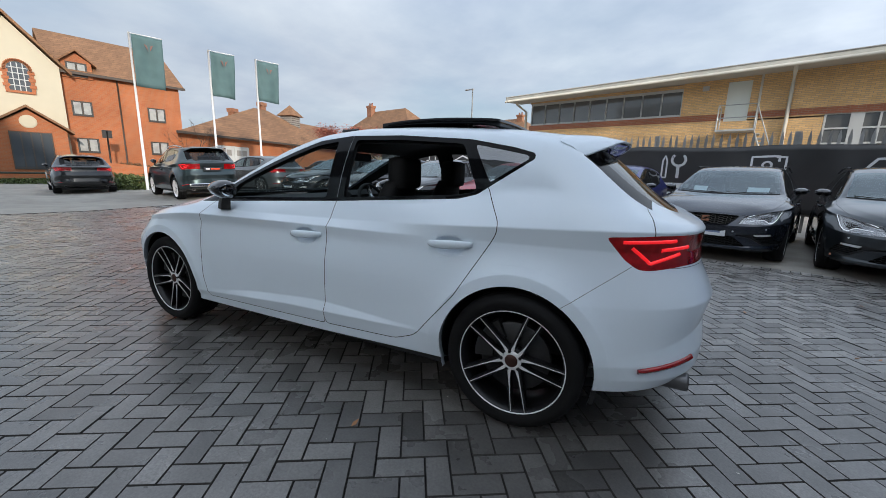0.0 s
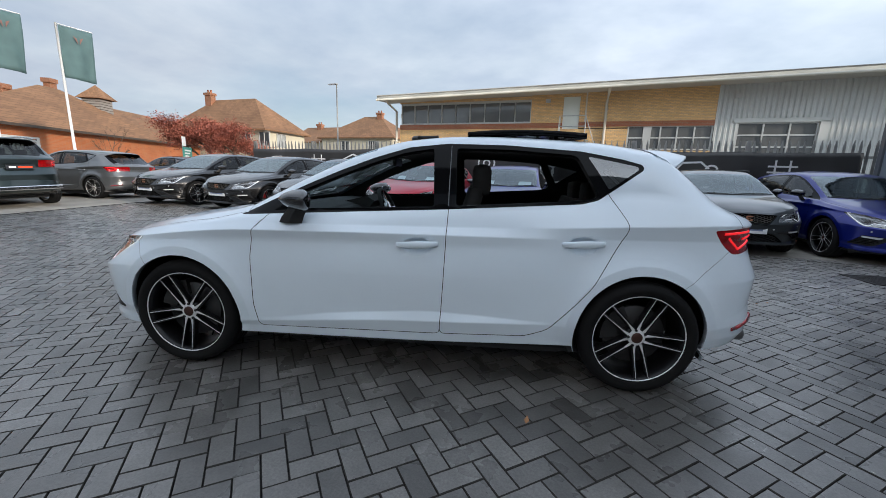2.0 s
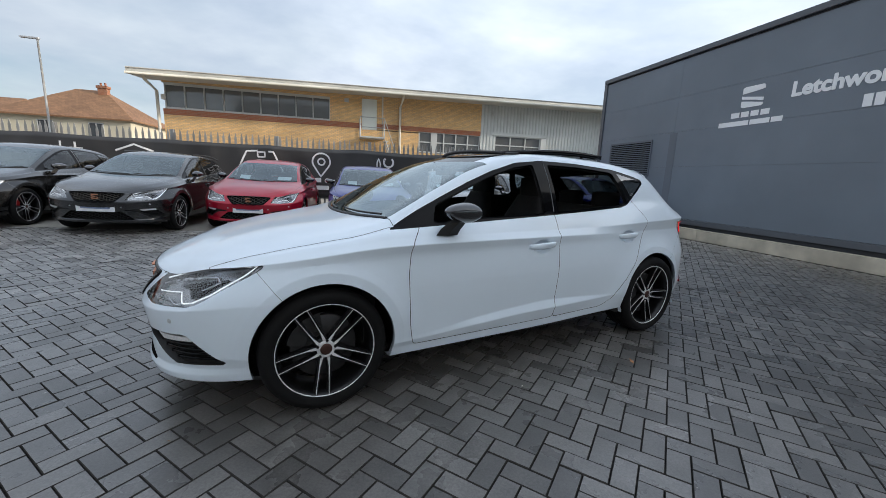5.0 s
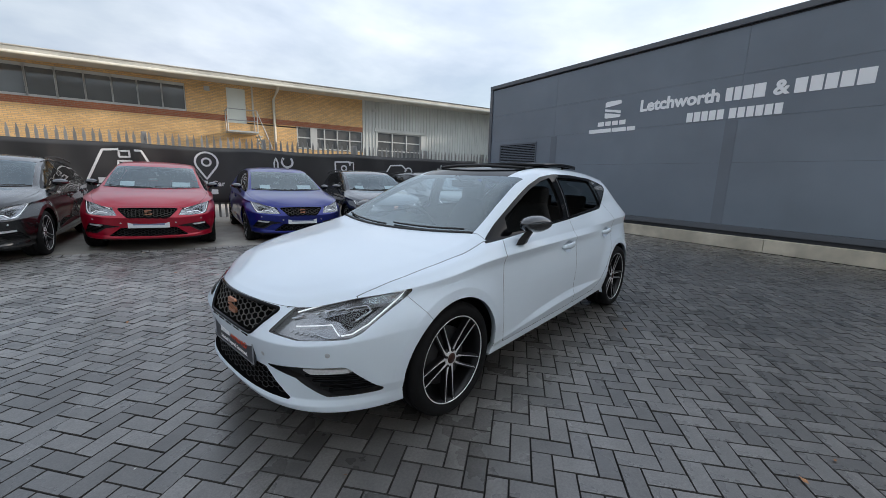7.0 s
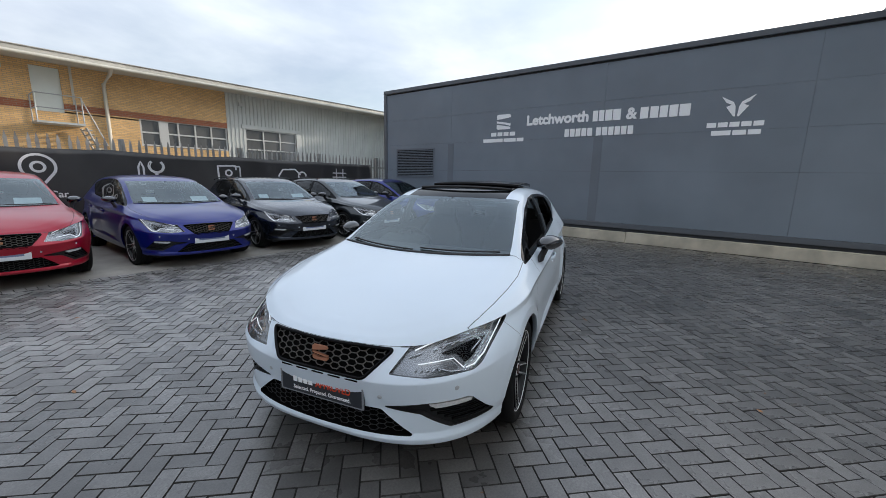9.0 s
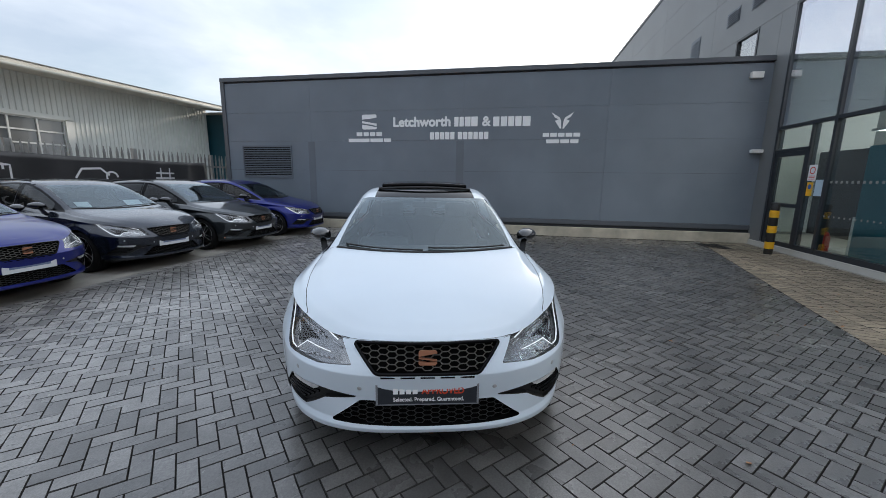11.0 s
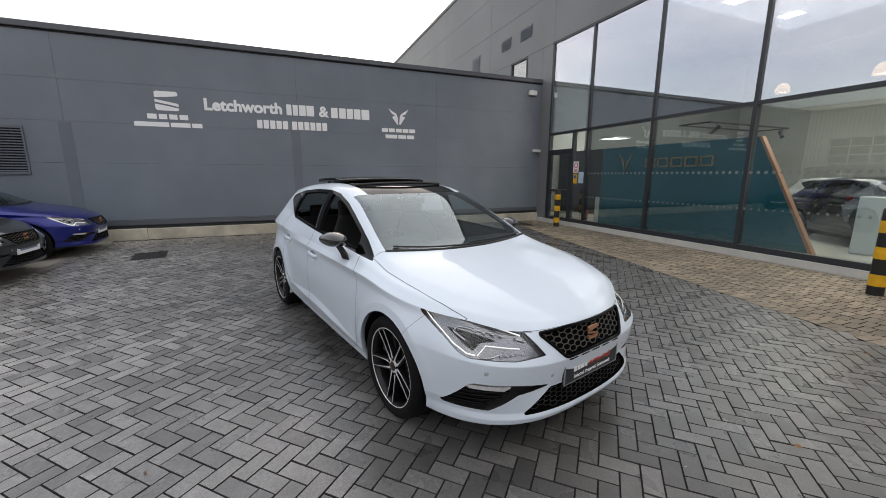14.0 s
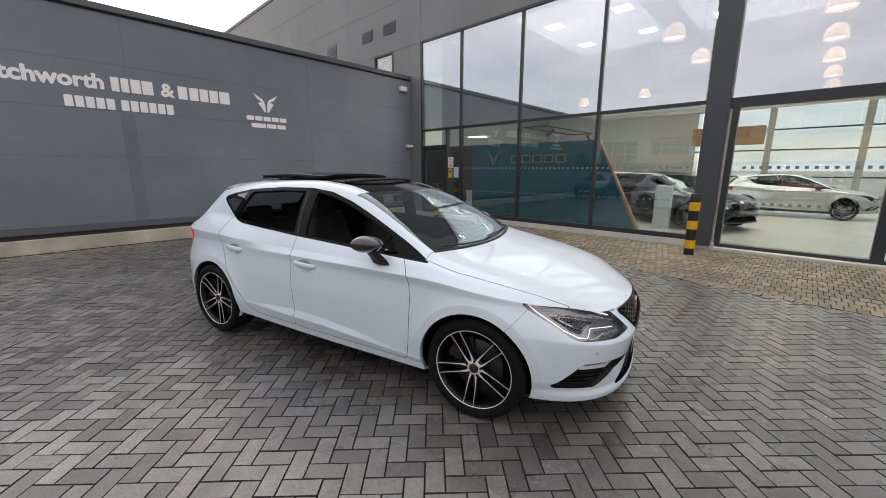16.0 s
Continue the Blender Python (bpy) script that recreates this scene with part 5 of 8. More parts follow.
    return cols, g, n_wall, i_rail


def inside(p, poly):
    x, y = p
    c = False
    j = len(poly) - 1
    for i in range(len(poly)):
        xi, yi = poly[i]
        xj, yj = poly[j]
        if (yi > y) != (yj > y) and x < (xj - xi) * (y - yi) / (yj - yi) + xi:
            c = not c
        j = i
    return c


def rounded(poly, r=0.03, k=4):
    """The outline with its corners rounded."""
    out = []
    n = len(poly)
    for i in range(n):
        p, a, b = Vector(poly[i]), Vector(poly[i - 1]), Vector(poly[(i + 1) % n])
        da, db = (a - p), (b - p)
        ra, rb = min(r, da.length * 0.45), min(r, db.length * 0.45)
        s, e = p + da.normalized() * ra, p + db.normalized() * rb
        for j in range(k + 1):
            t = j / k
            q = s * (1 - t) ** 2 + p * 2 * t * (1 - t) + e * t * t
            out.append((q.x, q.y))
    return out


def cut_tag(bm, lay, poly, axes, keep, tag):
    """Cuts the surface along an outline seen along the third axis, and tags what lies inside."""
    a, b = axes
    n = len(poly)
    for i in range(n):
        p, q = poly[i], poly[(i + 1) % n]
        lo0, hi0, lo1, hi1 = min(p[0], q[0]) - 1e-4, max(p[0], q[0]) + 1e-4, min(p[1], q[1]) - 1e-4, max(p[1], q[1]) + 1e-4
        fs = []
        for f in bm.faces:
            c = f.calc_center_median()
            if not (lo0 - 0.12 < c[a] < hi0 + 0.12 and lo1 - 0.12 < c[b] < hi1 + 0.12) or not keep(c, f):
                continue
            u = [v.co[a] for v in f.verts]
            w = [v.co[b] for v in f.verts]
            if max(u) > lo0 and min(u) < hi0 and max(w) > lo1 and min(w) < hi1:
                fs.append(f)
        if not fs:
            continue
        co, no = Vector((0, 0, 0)), Vector((0, 0, 0))
        co[a], co[b] = p
        no[a], no[b] = -(q[1] - p[1]), q[0] - p[0]
        if no.length < 1e-9:
            continue
        geom = list({e for f in fs for e in f.edges}) + list({v for f in fs for v in f.verts}) + fs
        bmesh.ops.bisect_plane(bm, geom=geom, plane_co=co, plane_no=no.normalized(), dist=2e-4)
    if tag is None:
        return
    for f in bm.faces:
        c = f.calc_center_median()
        if keep(c, f) and inside((c[a], c[b]), poly):
            f[lay] = tag


# outlines in the side view (x, z)
DOOR_F = rounded([(0.803, 0.950), (0.888, 0.846), (0.906, 0.692), (0.896, 0.401), (0.873, 0.276), (-0.190, 0.290), (-0.205, 0.60), (-0.218, 1.0), (-0.20, 1.350), (0.03, 1.318), (0.434, 1.180), (0.72, 1.045)], 0.03)
DOOR_R = rounded([(-0.218, 1.0), (-0.205, 0.60), (-0.190, 0.290), (-0.67, 0.306), (-0.79, 0.352), (-1.005, 0.603), (-1.180, 0.905), (-1.182, 0.95), (-1.09, 1.10), (-0.975, 1.318), (-0.60, 1.346), (-0.20, 1.350)], 0.035)
DLO = rounded([(0.995, 0.921), (0.80, 1.022), (0.60, 1.116), (0.434, 1.190), (0.237, 1.268), (0.03, 1.332), (-0.2, 1.358), (-0.55, 1.355), (-0.95, 1.330), (-1.18, 1.290), (-1.285, 1.262), (-1.29, 1.235), (-1.11, 1.112), (-1.04, 1.064), (-0.95, 1.040), (-0.22, 0.990)], 0.015, 3)
WIN_F = rounded([(0.72, 0.962), (0.68, 1.055), (0.434, 1.162), (0.237, 1.240), (0.05, 1.300), (-0.115, 1.328), (-0.135, 1.004)], 0.02, 3)
WIN_R = rounded([(-0.258, 1.012), (-0.247, 1.332), (-0.55, 1.330), (-0.90, 1.308), (-0.93, 1.296), (-1.035, 1.092), (-1.015, 1.072), (-0.93, 1.058)], 0.02, 3)
WIN_T = rounded([(-0.985, 1.302), (-1.15, 1.272), (-1.258, 1.250), (-1.262, 1.234), (-1.095, 1.122)], 0.015, 3)
TAIL = rounded([(-1.628, 0.927), (-1.70, 0.840), (-1.755, 0.800), (-1.80, 0.797), (-1.92, 0.812), (-2.2, 0.822), (-2.2, 0.940), (-1.83, 0.940)], 0.02)
# outlines in the front view (|y|, z)
GRILLE = rounded([(-0.02, 0.682), (0.20, 0.679), (0.366, 0.671), (0.371, 0.662), (0.266, 0.547), (0.246, 0.540), (-0.02, 0.545)], 0.010, 3)
HEAD = rounded([(0.383, 0.574), (0.452, 0.692), (0.56, 0.78), (0.80, 0.80), (0.826, 0.768), (0.774, 0.605), (0.750, 0.585), (0.56, 0.567)], 0.010, 3)
FOG = rounded([(0.364, 0.407), (0.56, 0.438), (0.730, 0.453), (0.748, 0.444), (0.820, 0.322), (0.810, 0.307), (0.66, 0.292), (0.535, 0.376), (0.37, 0.399)], 0.006, 3)
LOWER = rounded([(-0.02, 0.380), (0.345, 0.385), (0.498, 0.265), (0.492, 0.255), (-0.02, 0.248)], 0.012, 3)
HOODP = [(0.2, -0.05), (0.2, 0.79), (0.985, 0.785), (1.2, 0.795), (1.4, 0.780), (1.6, 0.748), (1.75, 0.708), (1.835, 0.676), (1.86, 0.80), (2.4, 0.80), (2.4, -0.05)]
BUMP_F = [(1.668, 0.772), (1.565, 0.640), (1.50, 0.560), (1.50, 0.05), (2.5, 0.05), (2.5, 0.82), (1.9, 0.82)]
BUMP_R = [(-1.468, 0.610), (-1.735, 0.815), (-1.9, 0.805), (-2.5, 0.80), (-2.5, 0.05), (-1.4, 0.05), (-1.4, 0.55)]

paint_white = mat("white_car_paint", (0.675, 0.755, 0.835), 0.35, coat=0.8, vary=0.02, scale=3, spec=0.1)
gloss_black = mat("gloss_black", (0.0025, 0.0025, 0.003), 0.08, spec=0.12)
satin_black = mat("satin_black_plastic", (0.016, 0.016, 0.017), 0.5, vary=0.2, scale=20)
rubber = mat("tyre_rubber", (0.007, 0.007, 0.0075), 0.75, spec=0.2, vary=0.25, scale=14, bump=0.2, bscale=120)
shut = mat("shut_line", (0.012, 0.012, 0.013), 0.8)
lining_m = mat("dark_interior_trim", (0.013, 0.013, 0.014), 0.75, vary=0.25, scale=12, bump=0.2, bscale=60)
seat_m = mat("black_seat_cloth", (0.014, 0.014, 0.015), 0.85, vary=0.3, scale=25, bump=0.4, bscale=140)
chrome = mat("bright_chrome", (0.75, 0.76, 0.78), 0.12, metal=1.0)
machined = mat("machined_alloy", (0.74, 0.74, 0.75), 0.28, metal=0.3)
rim_black = mat("black_alloy", (0.007, 0.007, 0.008), 0.32, spec=0.35)
disc_m = mat("brake_disc", (0.06, 0.06, 0.062), 0.45, metal=0.6, vary=0.2, scale=20)
copper = mat("copper_trim", (0.55, 0.25, 0.15), 0.35, metal=0.5)
hub_copper = mat("bronze_cap", (0.07, 0.035, 0.028), 0.35, metal=0.6)
screen_glass = glass("windscreen_glass", (0.58, 0.68, 0.69), r0=0.13, sheen=(0.84, 0.94, 0.98))
tint_glass = glass("tinted_glass", (0.26, 0.29, 0.29), r0=0.04)
quarter_glass = glass("quarter_glass", (0.30, 0.33, 0.33), r0=0.20)
clear_glass = glass("door_window_glass", (0.62, 0.67, 0.66), r0=0.06)
lamp_glass = glass("lamp_cover", (0.95, 0.96, 0.97), r0=0.05)
red_lens = mat("red_lamp_lens", (0.33, 0.003, 0.005), 0.12, coat=0.6, vary=0.5, scale=20)
red_bright = mat("red_lamp_strip", (0.90, 0.012, 0.016), 0.15, coat=0.6, emit=0.3)
lamp_inner = mat("lamp_reflector", (0.66, 0.67, 0.69), 0.2, metal=0.85, vary=0.3, scale=40)
lamp_white = mat("white_light_guide", (0.85, 0.88, 0.90), 0.15, coat=0.5, emit=0.25)
plate_dark = mat("dark_plate", (0.022, 0.026, 0.034), 0.4, vary=0.15, scale=30)
plate_white = mat("white_plate", (0.72, 0.73, 0.75), 0.45)
orange_print = mat("orange_print", (0.65, 0.06, 0.015), 0.5)
blue_print = mat("blue_grey_print", (0.16, 0.20, 0.32), 0.5)

TAGS = ("body", "hood", "roof", "pano", "windscreen", "rear_glass", "front_door", "rear_door", "trim", "opening_f", "opening_r", "quarter", "tail", "arch",
        "grille", "head", "fog", "lower", "bumper_f", "bumper_r", "tailgate", "pillar", "hoodzone", "fin")
T = {n: i for i, n in enumerate(TAGS)}


def build_body():
    cols, g, n_wall, i_rail = body_grid()
    nc, nr = g.shape[:2]
    bm = bmesh.new()
    lay = bm.faces.layers.int.new("tag")
    vs = [[bm.verts.new(g[c, r]) for r in range(nr)] for c in range(nc)]
    for c in range(nc - 1):
        for r in range(nr - 1):
            f = bm.faces.new((vs[c][r], vs[c][r + 1], vs[c + 1][r + 1], vs[c + 1][r]))
            kind, v = cols[c]
            x = g[c, i_rail, 0] * 0.5 + g[c + 1, i_rail, 0] * 0.5
            tag = "body"
            if r >= i_rail:
                if x > COWL:
                    tag = "hoodzone"
                elif x > HEADER:
                    tag = "windscreen" if r >= i_rail else "pillar"
                elif x > -0.98:
                    tag = "pano" if r >= i_rail + 3 else "roof"
                elif x > SPOIL:
                    tag = "roof"
                else:
                    tag = "rear_glass" if (r >= i_rail + 3 and x > -1.905) else ("fin" if r < i_rail + 3 and x > -1.78 else "tailgate")
            elif r >= n_wall:
                xs = 0.5 * (g[c, r, 0] + g[c + 1, r, 0])
                if x > COWL:
                    tag = "hoodzone"
                if x < -1.765:
                    tag = "tailgate"
            f[lay] = T[tag]
    bmesh.ops.remove_doubles(bm, verts=bm.verts[:], dist=1e-5)
    bmesh.ops.recalc_face_normals(bm, faces=bm.faces[:])
    bm.normal_update()
    up = max(bm.faces, key=lambda f: f.calc_center_median().z)
    if up.normal.z < 0:
        bmesh.ops.reverse_faces(bm, faces=bm.faces[:])

    cut_tag(bm, lay, HOODP, (0, 1), lambda c, f: f[lay] == T["hoodzone"], T["hood"])
    for f in bm.faces:
        if f[lay] == T["hoodzone"]:
            f[lay] = T["body"]
    wall_ok = lambda c, f: f[lay] == T["body"] and c.z < z_crease(c.x) - 0.002
    cut_tag(bm, lay, BUMP_F, (0, 2), wall_ok, T["bumper_f"])
    cut_tag(bm, lay, BUMP_R, (0, 2), wall_ok, T["bumper_r"])

    side = lambda c, f: c.y > 0.45 and abs(c.x) < 1.7 and f[lay] in (T["body"], T["front_door"], T["rear_door"], T["trim"], T["pillar"], T["bumper_f"], T["bumper_r"])
    cut_tag(bm, lay, DOOR_F, (0, 2), side, T["front_door"])
    cut_tag(bm, lay, DOOR_R, (0, 2), side, T["rear_door"])
    cut_tag(bm, lay, DLO, (0, 2), side, T["trim"])
    cut_tag(bm, lay, WIN_F, (0, 2), side, T["opening_f"])
    cut_tag(bm, lay, WIN_R, (0, 2), side, T["opening_r"])
    cut_tag(bm, lay, WIN_T, (0, 2), side, T["quarter"])
    # a flat flange round each wheel arch, below a swelling with a crisp edge
    for ax in (AXF, AXR):
        near_arch = lambda c, f: c.y > 0.5 and c.z < 0.86 and math.hypot(c.x - ax, c.z - HUB_Z) < 0.60
        for rr in (0.405, 0.411, 0.417, 0.450):
            ring = [(ax + rr * math.cos(radians(a)), HUB_Z + rr * math.sin(radians(a))) for a in range(-10, 191, 5)]
            cut_tag(bm, lay, ring, (0, 2), near_arch, None)
        for v in bm.verts:
            if v.co.y > 0.5 and v.co.z < 0.86:
                d = math.hypot(v.co.x - ax, v.co.z - HUB_Z)
                k = min(1.0, max(0.0, (0.53 - d) / 0.119))
                low = min(1.0, max(0.0, (v.co.z - 0.27) / 0.16))
                out_x = max(0.0, abs(v.co.x) - abs(ax) - 0.28)
                v.co.y += (0.022 if ax > 0 else 0.024) * (k ** 1.6) * low * max(0.0, 1 - out_x / 0.22)
    for ax in (AXF, AXR):
        circ = [(ax + ARCH_R * math.cos(radians(a)), HUB_Z + 0.004 + ARCH_R * math.sin(radians(a))) for a in range(0, 360, 6)]
        cut_tag(bm, lay, circ, (0, 2), lambda c, f: c.y > 0.5 and c.z < 0.8, T["arch"])
    cut_tag(bm, lay, TAIL, (0, 2), lambda c, f: c.x < -1.5 and c.y > 0.34 and c.z < 0.96, T["tail"])
    # scoops behind the door handles
    for x0, z0, tag in ((-0.056, 0.790, "front_door"), (-0.952, 0.823, "rear_door")):
        for k in (1.0, 0.8, 0.55, 0.25):
            oval = [(x0 + 0.080 * k * math.cos(radians(a)), z0 + 0.048 * k * math.sin(radians(a))) for a in range(0, 360, 20)]
            cut_tag(bm, lay, oval, (0, 2), lambda c, f: c.y > 0.5 and f[lay] == T[tag], T[tag])
        for v in bm.verts:
            d = ((v.co.x - x0) / 0.080) ** 2 + ((v.co.z - z0) / 0.048) ** 2
            if v.co.y > 0.5 and d < 1.0:
                v.co.y -= 0.042 * (1 - d) ** 0.7
    fr = lambda c, f: c.x > 1.5 and c.z < 0.78
    frb = lambda c, f: c.x > 1.5 and c.z < 0.71
    cut_tag(bm, lay, GRILLE, (1, 2), frb, T["grille"])
    cut_tag(bm, lay, HEAD, (1, 2), lambda c, f: fr(c, f) and f[lay] != T["hood"] and c.z < z_crease(c.x) - 0.0005, T["head"])
    cut_tag(bm, lay, FOG, (1, 2), frb, T["fog"])
    cut_tag(bm, lay, LOWER, (1, 2), frb, T["lower"])
    bm.normal_update()
    return bm, lay


def mesh_from(faces, both=False, offset=0.0, flip=False, mirror=False, normals=True, sink=0.0):
    """A mesh from some faces of the body, kept smooth by the whole body's normals; both: with its mirror half."""
    verts, index, polys, nors = [], {}, [], []
    sides = (1, -1) if both else ((-1,) if mirror else (1,))
    for s in sides:
        index = {}
        for f in faces:
            q = []
            for v in f.verts:
                key = v.index if not (both and abs(v.co.y) < 1e-5) else ("m", v.index)
                if key not in index:
                    p, n = v.co - v.normal * offset + INWARD * sink, v.normal
                    index[key] = len(verts)
                    verts.append((p.x, p.y * s, p.z))
                    nn = Vector((n.x, n.y * s, n.z)) * (-1 if flip else 1)
                    if abs(v.co.y) < 1e-5:
                        nn = Vector((n.x, 0, n.z)).normalized() * (-1 if flip else 1)
                    nors.append(nn)
                q.append(index[key])
            if (s < 0) != flip:
                q = q[::-1]
            polys.append(q)
    me = bpy.data.meshes.new("shell")
    me.from_pydata(verts, [], polys)
    me.update()
    for p in me.polygons:
        p.use_smooth = True
    if normals:
        me.normals_split_custom_set_from_vertices([tuple(n) for n in nors])
    return me


INWARD = Vector((-0.80, -0.50, -0.33))


def ob_from(name, me, material, parent, label=""):
    me.name = name
    me.materials.append(material)
    o = new(name, me)
    o.parent = parent
    if label:
        o["label"] = label
    return o


def strip_along(edges, width, lift, sides=(1, -1)):
    """A narrow band lying on the surface along edges."""
    bm = bmesh.new()
    for e in edges:
        a, b = e.verts
        n = (a.normal + b.normal).normalized()
        d = (b.co - a.co)
        if d.length < 1e-6:
            continue
        s = d.normalized().cross(n) * width / 2
        ext = d.normalized() * width * 0.35
        for k in sides:
            q = []
            for p, t, e2 in ((a.co, 1, -ext), (b.co, 1, ext), (b.co, -1, ext), (a.co, -1, -ext)):
                c = p + s * t + n * lift + e2
                q.append(bm.verts.new((c.x, c.y * k, c.z)))
            bm.faces.new(q if k > 0 else q[::-1])
    return bm


def recess(bm, lay, tag, depth, shrink=0.0, sides=(1, -1)):
    """Floor and sides of a sunk area as a bmesh."""
    out = bmesh.new()
    fs = [f for f in bm.faces if f[lay] == tag]
    for k in sides:
        m = {}

        def at(v, deep):
            key = (v.index, deep)
            if key not in m:
                p = v.co + (Vector((-depth, -shrink if v.co.y > 0.02 else 0, 0)) if deep else Vector((0, 0, 0)))
                m[key] = out.verts.new((p.x, p.y * k, p.z))
            return m[key]
        for f in fs:
            q = [at(v, True) for v in f.verts]
            out.faces.new(q if k > 0 else q[::-1])
            for e in f.edges:
                if all(x[lay] == tag for x in e.link_faces):
                    if len(e.link_faces) > 1 or all(abs(v.co.y) < 1e-4 for v in e.verts):
                        continue
                a, b = e.verts
                try:
                    out.faces.new((at(a, False), at(b, False), at(b, True), at(a, True)))
                except ValueError:
                    pass
    return out


def wheel_meshes():
    """Tyre, rim, spokes and the rest of one wheel; the outer face looks to +y."""
    res = []
    bm = bmesh.new()
    r, w = TYRE_R, 0.115
    lathe(bm, [(0.243, -w + 0.012), (0.262, -w), (0.295, -w - 0.004), (r - 0.010, -w + 0.010), (r - 0.002, -w + 0.030), (r, -0.05), (r, -0.046), (r - 0.006, -0.043), (r - 0.006, -0.037), (r, -0.034),
               (r, -0.004), (r - 0.006, -0.001), (r - 0.006, 0.005), (r, 0.008), (r, 0.046), (r - 0.006, 0.049), (r - 0.006, 0.055), (r - 0.001, 0.058), (r - 0.002, w - 0.030), (r - 0.010, w - 0.010), (0.295, w + 0.004), (0.280, w + 0.007), (0.262, w), (0.250, w - 0.004), (0.243, w - 0.012)], 56)
    res.append(("tyre", bm, rubber, "", True))
    bm = bmesh.new()
    lathe(bm, [(0.246, -w + 0.012), (0.235, -w + 0.02), (0.228, 0.0), (0.228, w - 0.05), (0.238, w - 0.016), (0.2475, w - 0.008)], 56)
    res.append(("rim", bm, rim_black, "", True))
    bm = bmesh.new()
    lathe(bm, [(0.2425, w - 0.0085), (0.2435, w - 0.0055), (0.2470, w - 0.0045), (0.2485, w - 0.0075)], 56)
    res.append(("rim_edge", bm, machined, "machined rim edge", True))
    for k in range(5):
        a0 = radians(-90 + 72 * k)
        for s in (-1, 1):
            face, back = bmesh.new(), bmesh.new()
            # a pair of bars that part slightly towards the rim
            rad = lambda rr, off: (math.cos(a0) * rr - math.sin(a0) * off, math.sin(a0) * rr + math.cos(a0) * off)
            prof = [(0.036, 0.0150, 0.018), (0.062, 0.0190, 0.014), (0.095, 0.0220, 0.0095), (0.165, 0.0262, 0.0080), (0.243, 0.0305, 0.0080)]
            for lo, hi in zip(prof, prof[1:]):
                for b, dy, shr in ((back, -0.001, 1.0), (face, 0.0015, 0.55)):
                    q = []
                    for (rr, off, wd) in (lo, hi):
                        yy = w - 0.034 + 0.02 * max(0.0, (rr - 0.04) / 0.2) ** 1.5
                        inn = off * s - s * (wd / 2 if b is back else wd / 2 * (1.0, 0.8, 0.2, -0.2, -0.3)[prof.index((rr, off, wd))])
                        out_ = off * s + s * (wd / 2 + 0.009 if b is back else wd / 2)
                        for o2 in (inn, out_):
                            x, z = rad(rr, o2)
                            q.append((x, z, yy))
                    top = [b.verts.new((x, yy + dy, z)) for x, z, yy in q]
                    bot = [b.verts.new((x, yy - (0.034 if b is back else 0.0005), z)) for x, z, yy in q]
                    for i, j, kk, l in ((0, 1, 3, 2),):
                        b.faces.new((top[i], top[j], top[kk], top[l]))
                    for i, j in ((0, 1), (1, 3), (3, 2), (2, 0)):
                        b.faces.new((top[i], top[j], bot[j], bot[i]))
            for b in (face, back):
                bmesh.ops.remove_doubles(b, verts=b.verts[:], dist=1e-5)
                bmesh.ops.recalc_face_normals(b, faces=b.faces[:])
            res.append(("spoke", back, rim_black, "", False))
            res.append(("spoke_face", face, machined, "machined spoke face", False))
    bm = bmesh.new()
    lathe(bm, [(0.060, w - 0.085), (0.064, w - 0.055), (0.058, w - 0.042), (0.034, w - 0.040)], 28)
    for k in range(5):
        a = radians(-54 + 72 * k)
        tube(bm, [(0.047 * math.cos(a), w - 0.034, 0.047 * math.sin(a)), (0.047 * math.cos(a), w - 0.024, 0.047 * math.sin(a))], 0.008, 6)
    res.append(("hub", bm, rim_black, "", True))
    bm = bmesh.new()
    lathe(bm, [(0.029, w - 0.030), (0.034, w - 0.027), (0.044, w - 0.031), (0.047, w - 0.036)], 30)
    res.append(("hub_face", bm, machined, "machined hub face", True))
    bm = bmesh.new()
    lathe(bm, [(0.0, w - 0.022), (0.024, w - 0.0225), (0.029, w - 0.026), (0.031, w - 0.03)], 24)
    res.append(("hub_cap", bm, hub_copper, "bronze centre cap", True))
    bm = bmesh.new()
    lathe(bm, [(0.05, 0.03), (0.165, 0.03), (0.168, 0.027), (0.168, 0.010), (0.05, 0.010)], 40)
    res.append(("brake_disc", bm, disc_m, "", True))
    bm = bmesh.new()
    for i in range(6):
        a, b = radians(5 + i * 12), radians(17 + i * 12)
        vs = [bm.verts.new((rr * math.cos(t), y, rr * math.sin(t))) for t in (a, b) for rr in (0.10, 0.19) for y in (0.0, 0.055)]
        for q in ((0, 1, 3, 2), (4, 6, 7, 5), (0, 4, 5, 1), (2, 3, 7, 6), (0, 2, 6, 4), (1, 5, 7, 3)):
            bm.faces.new([vs[j] for j in q])
    bmesh.ops.remove_doubles(bm, verts=bm.verts[:], dist=1e-5)
    bmesh.ops.recalc_face_normals(bm, faces=bm.faces[:])
    res.append(("caliper", bm, satin_black, "", False))
    return res


WHEEL_SET = None


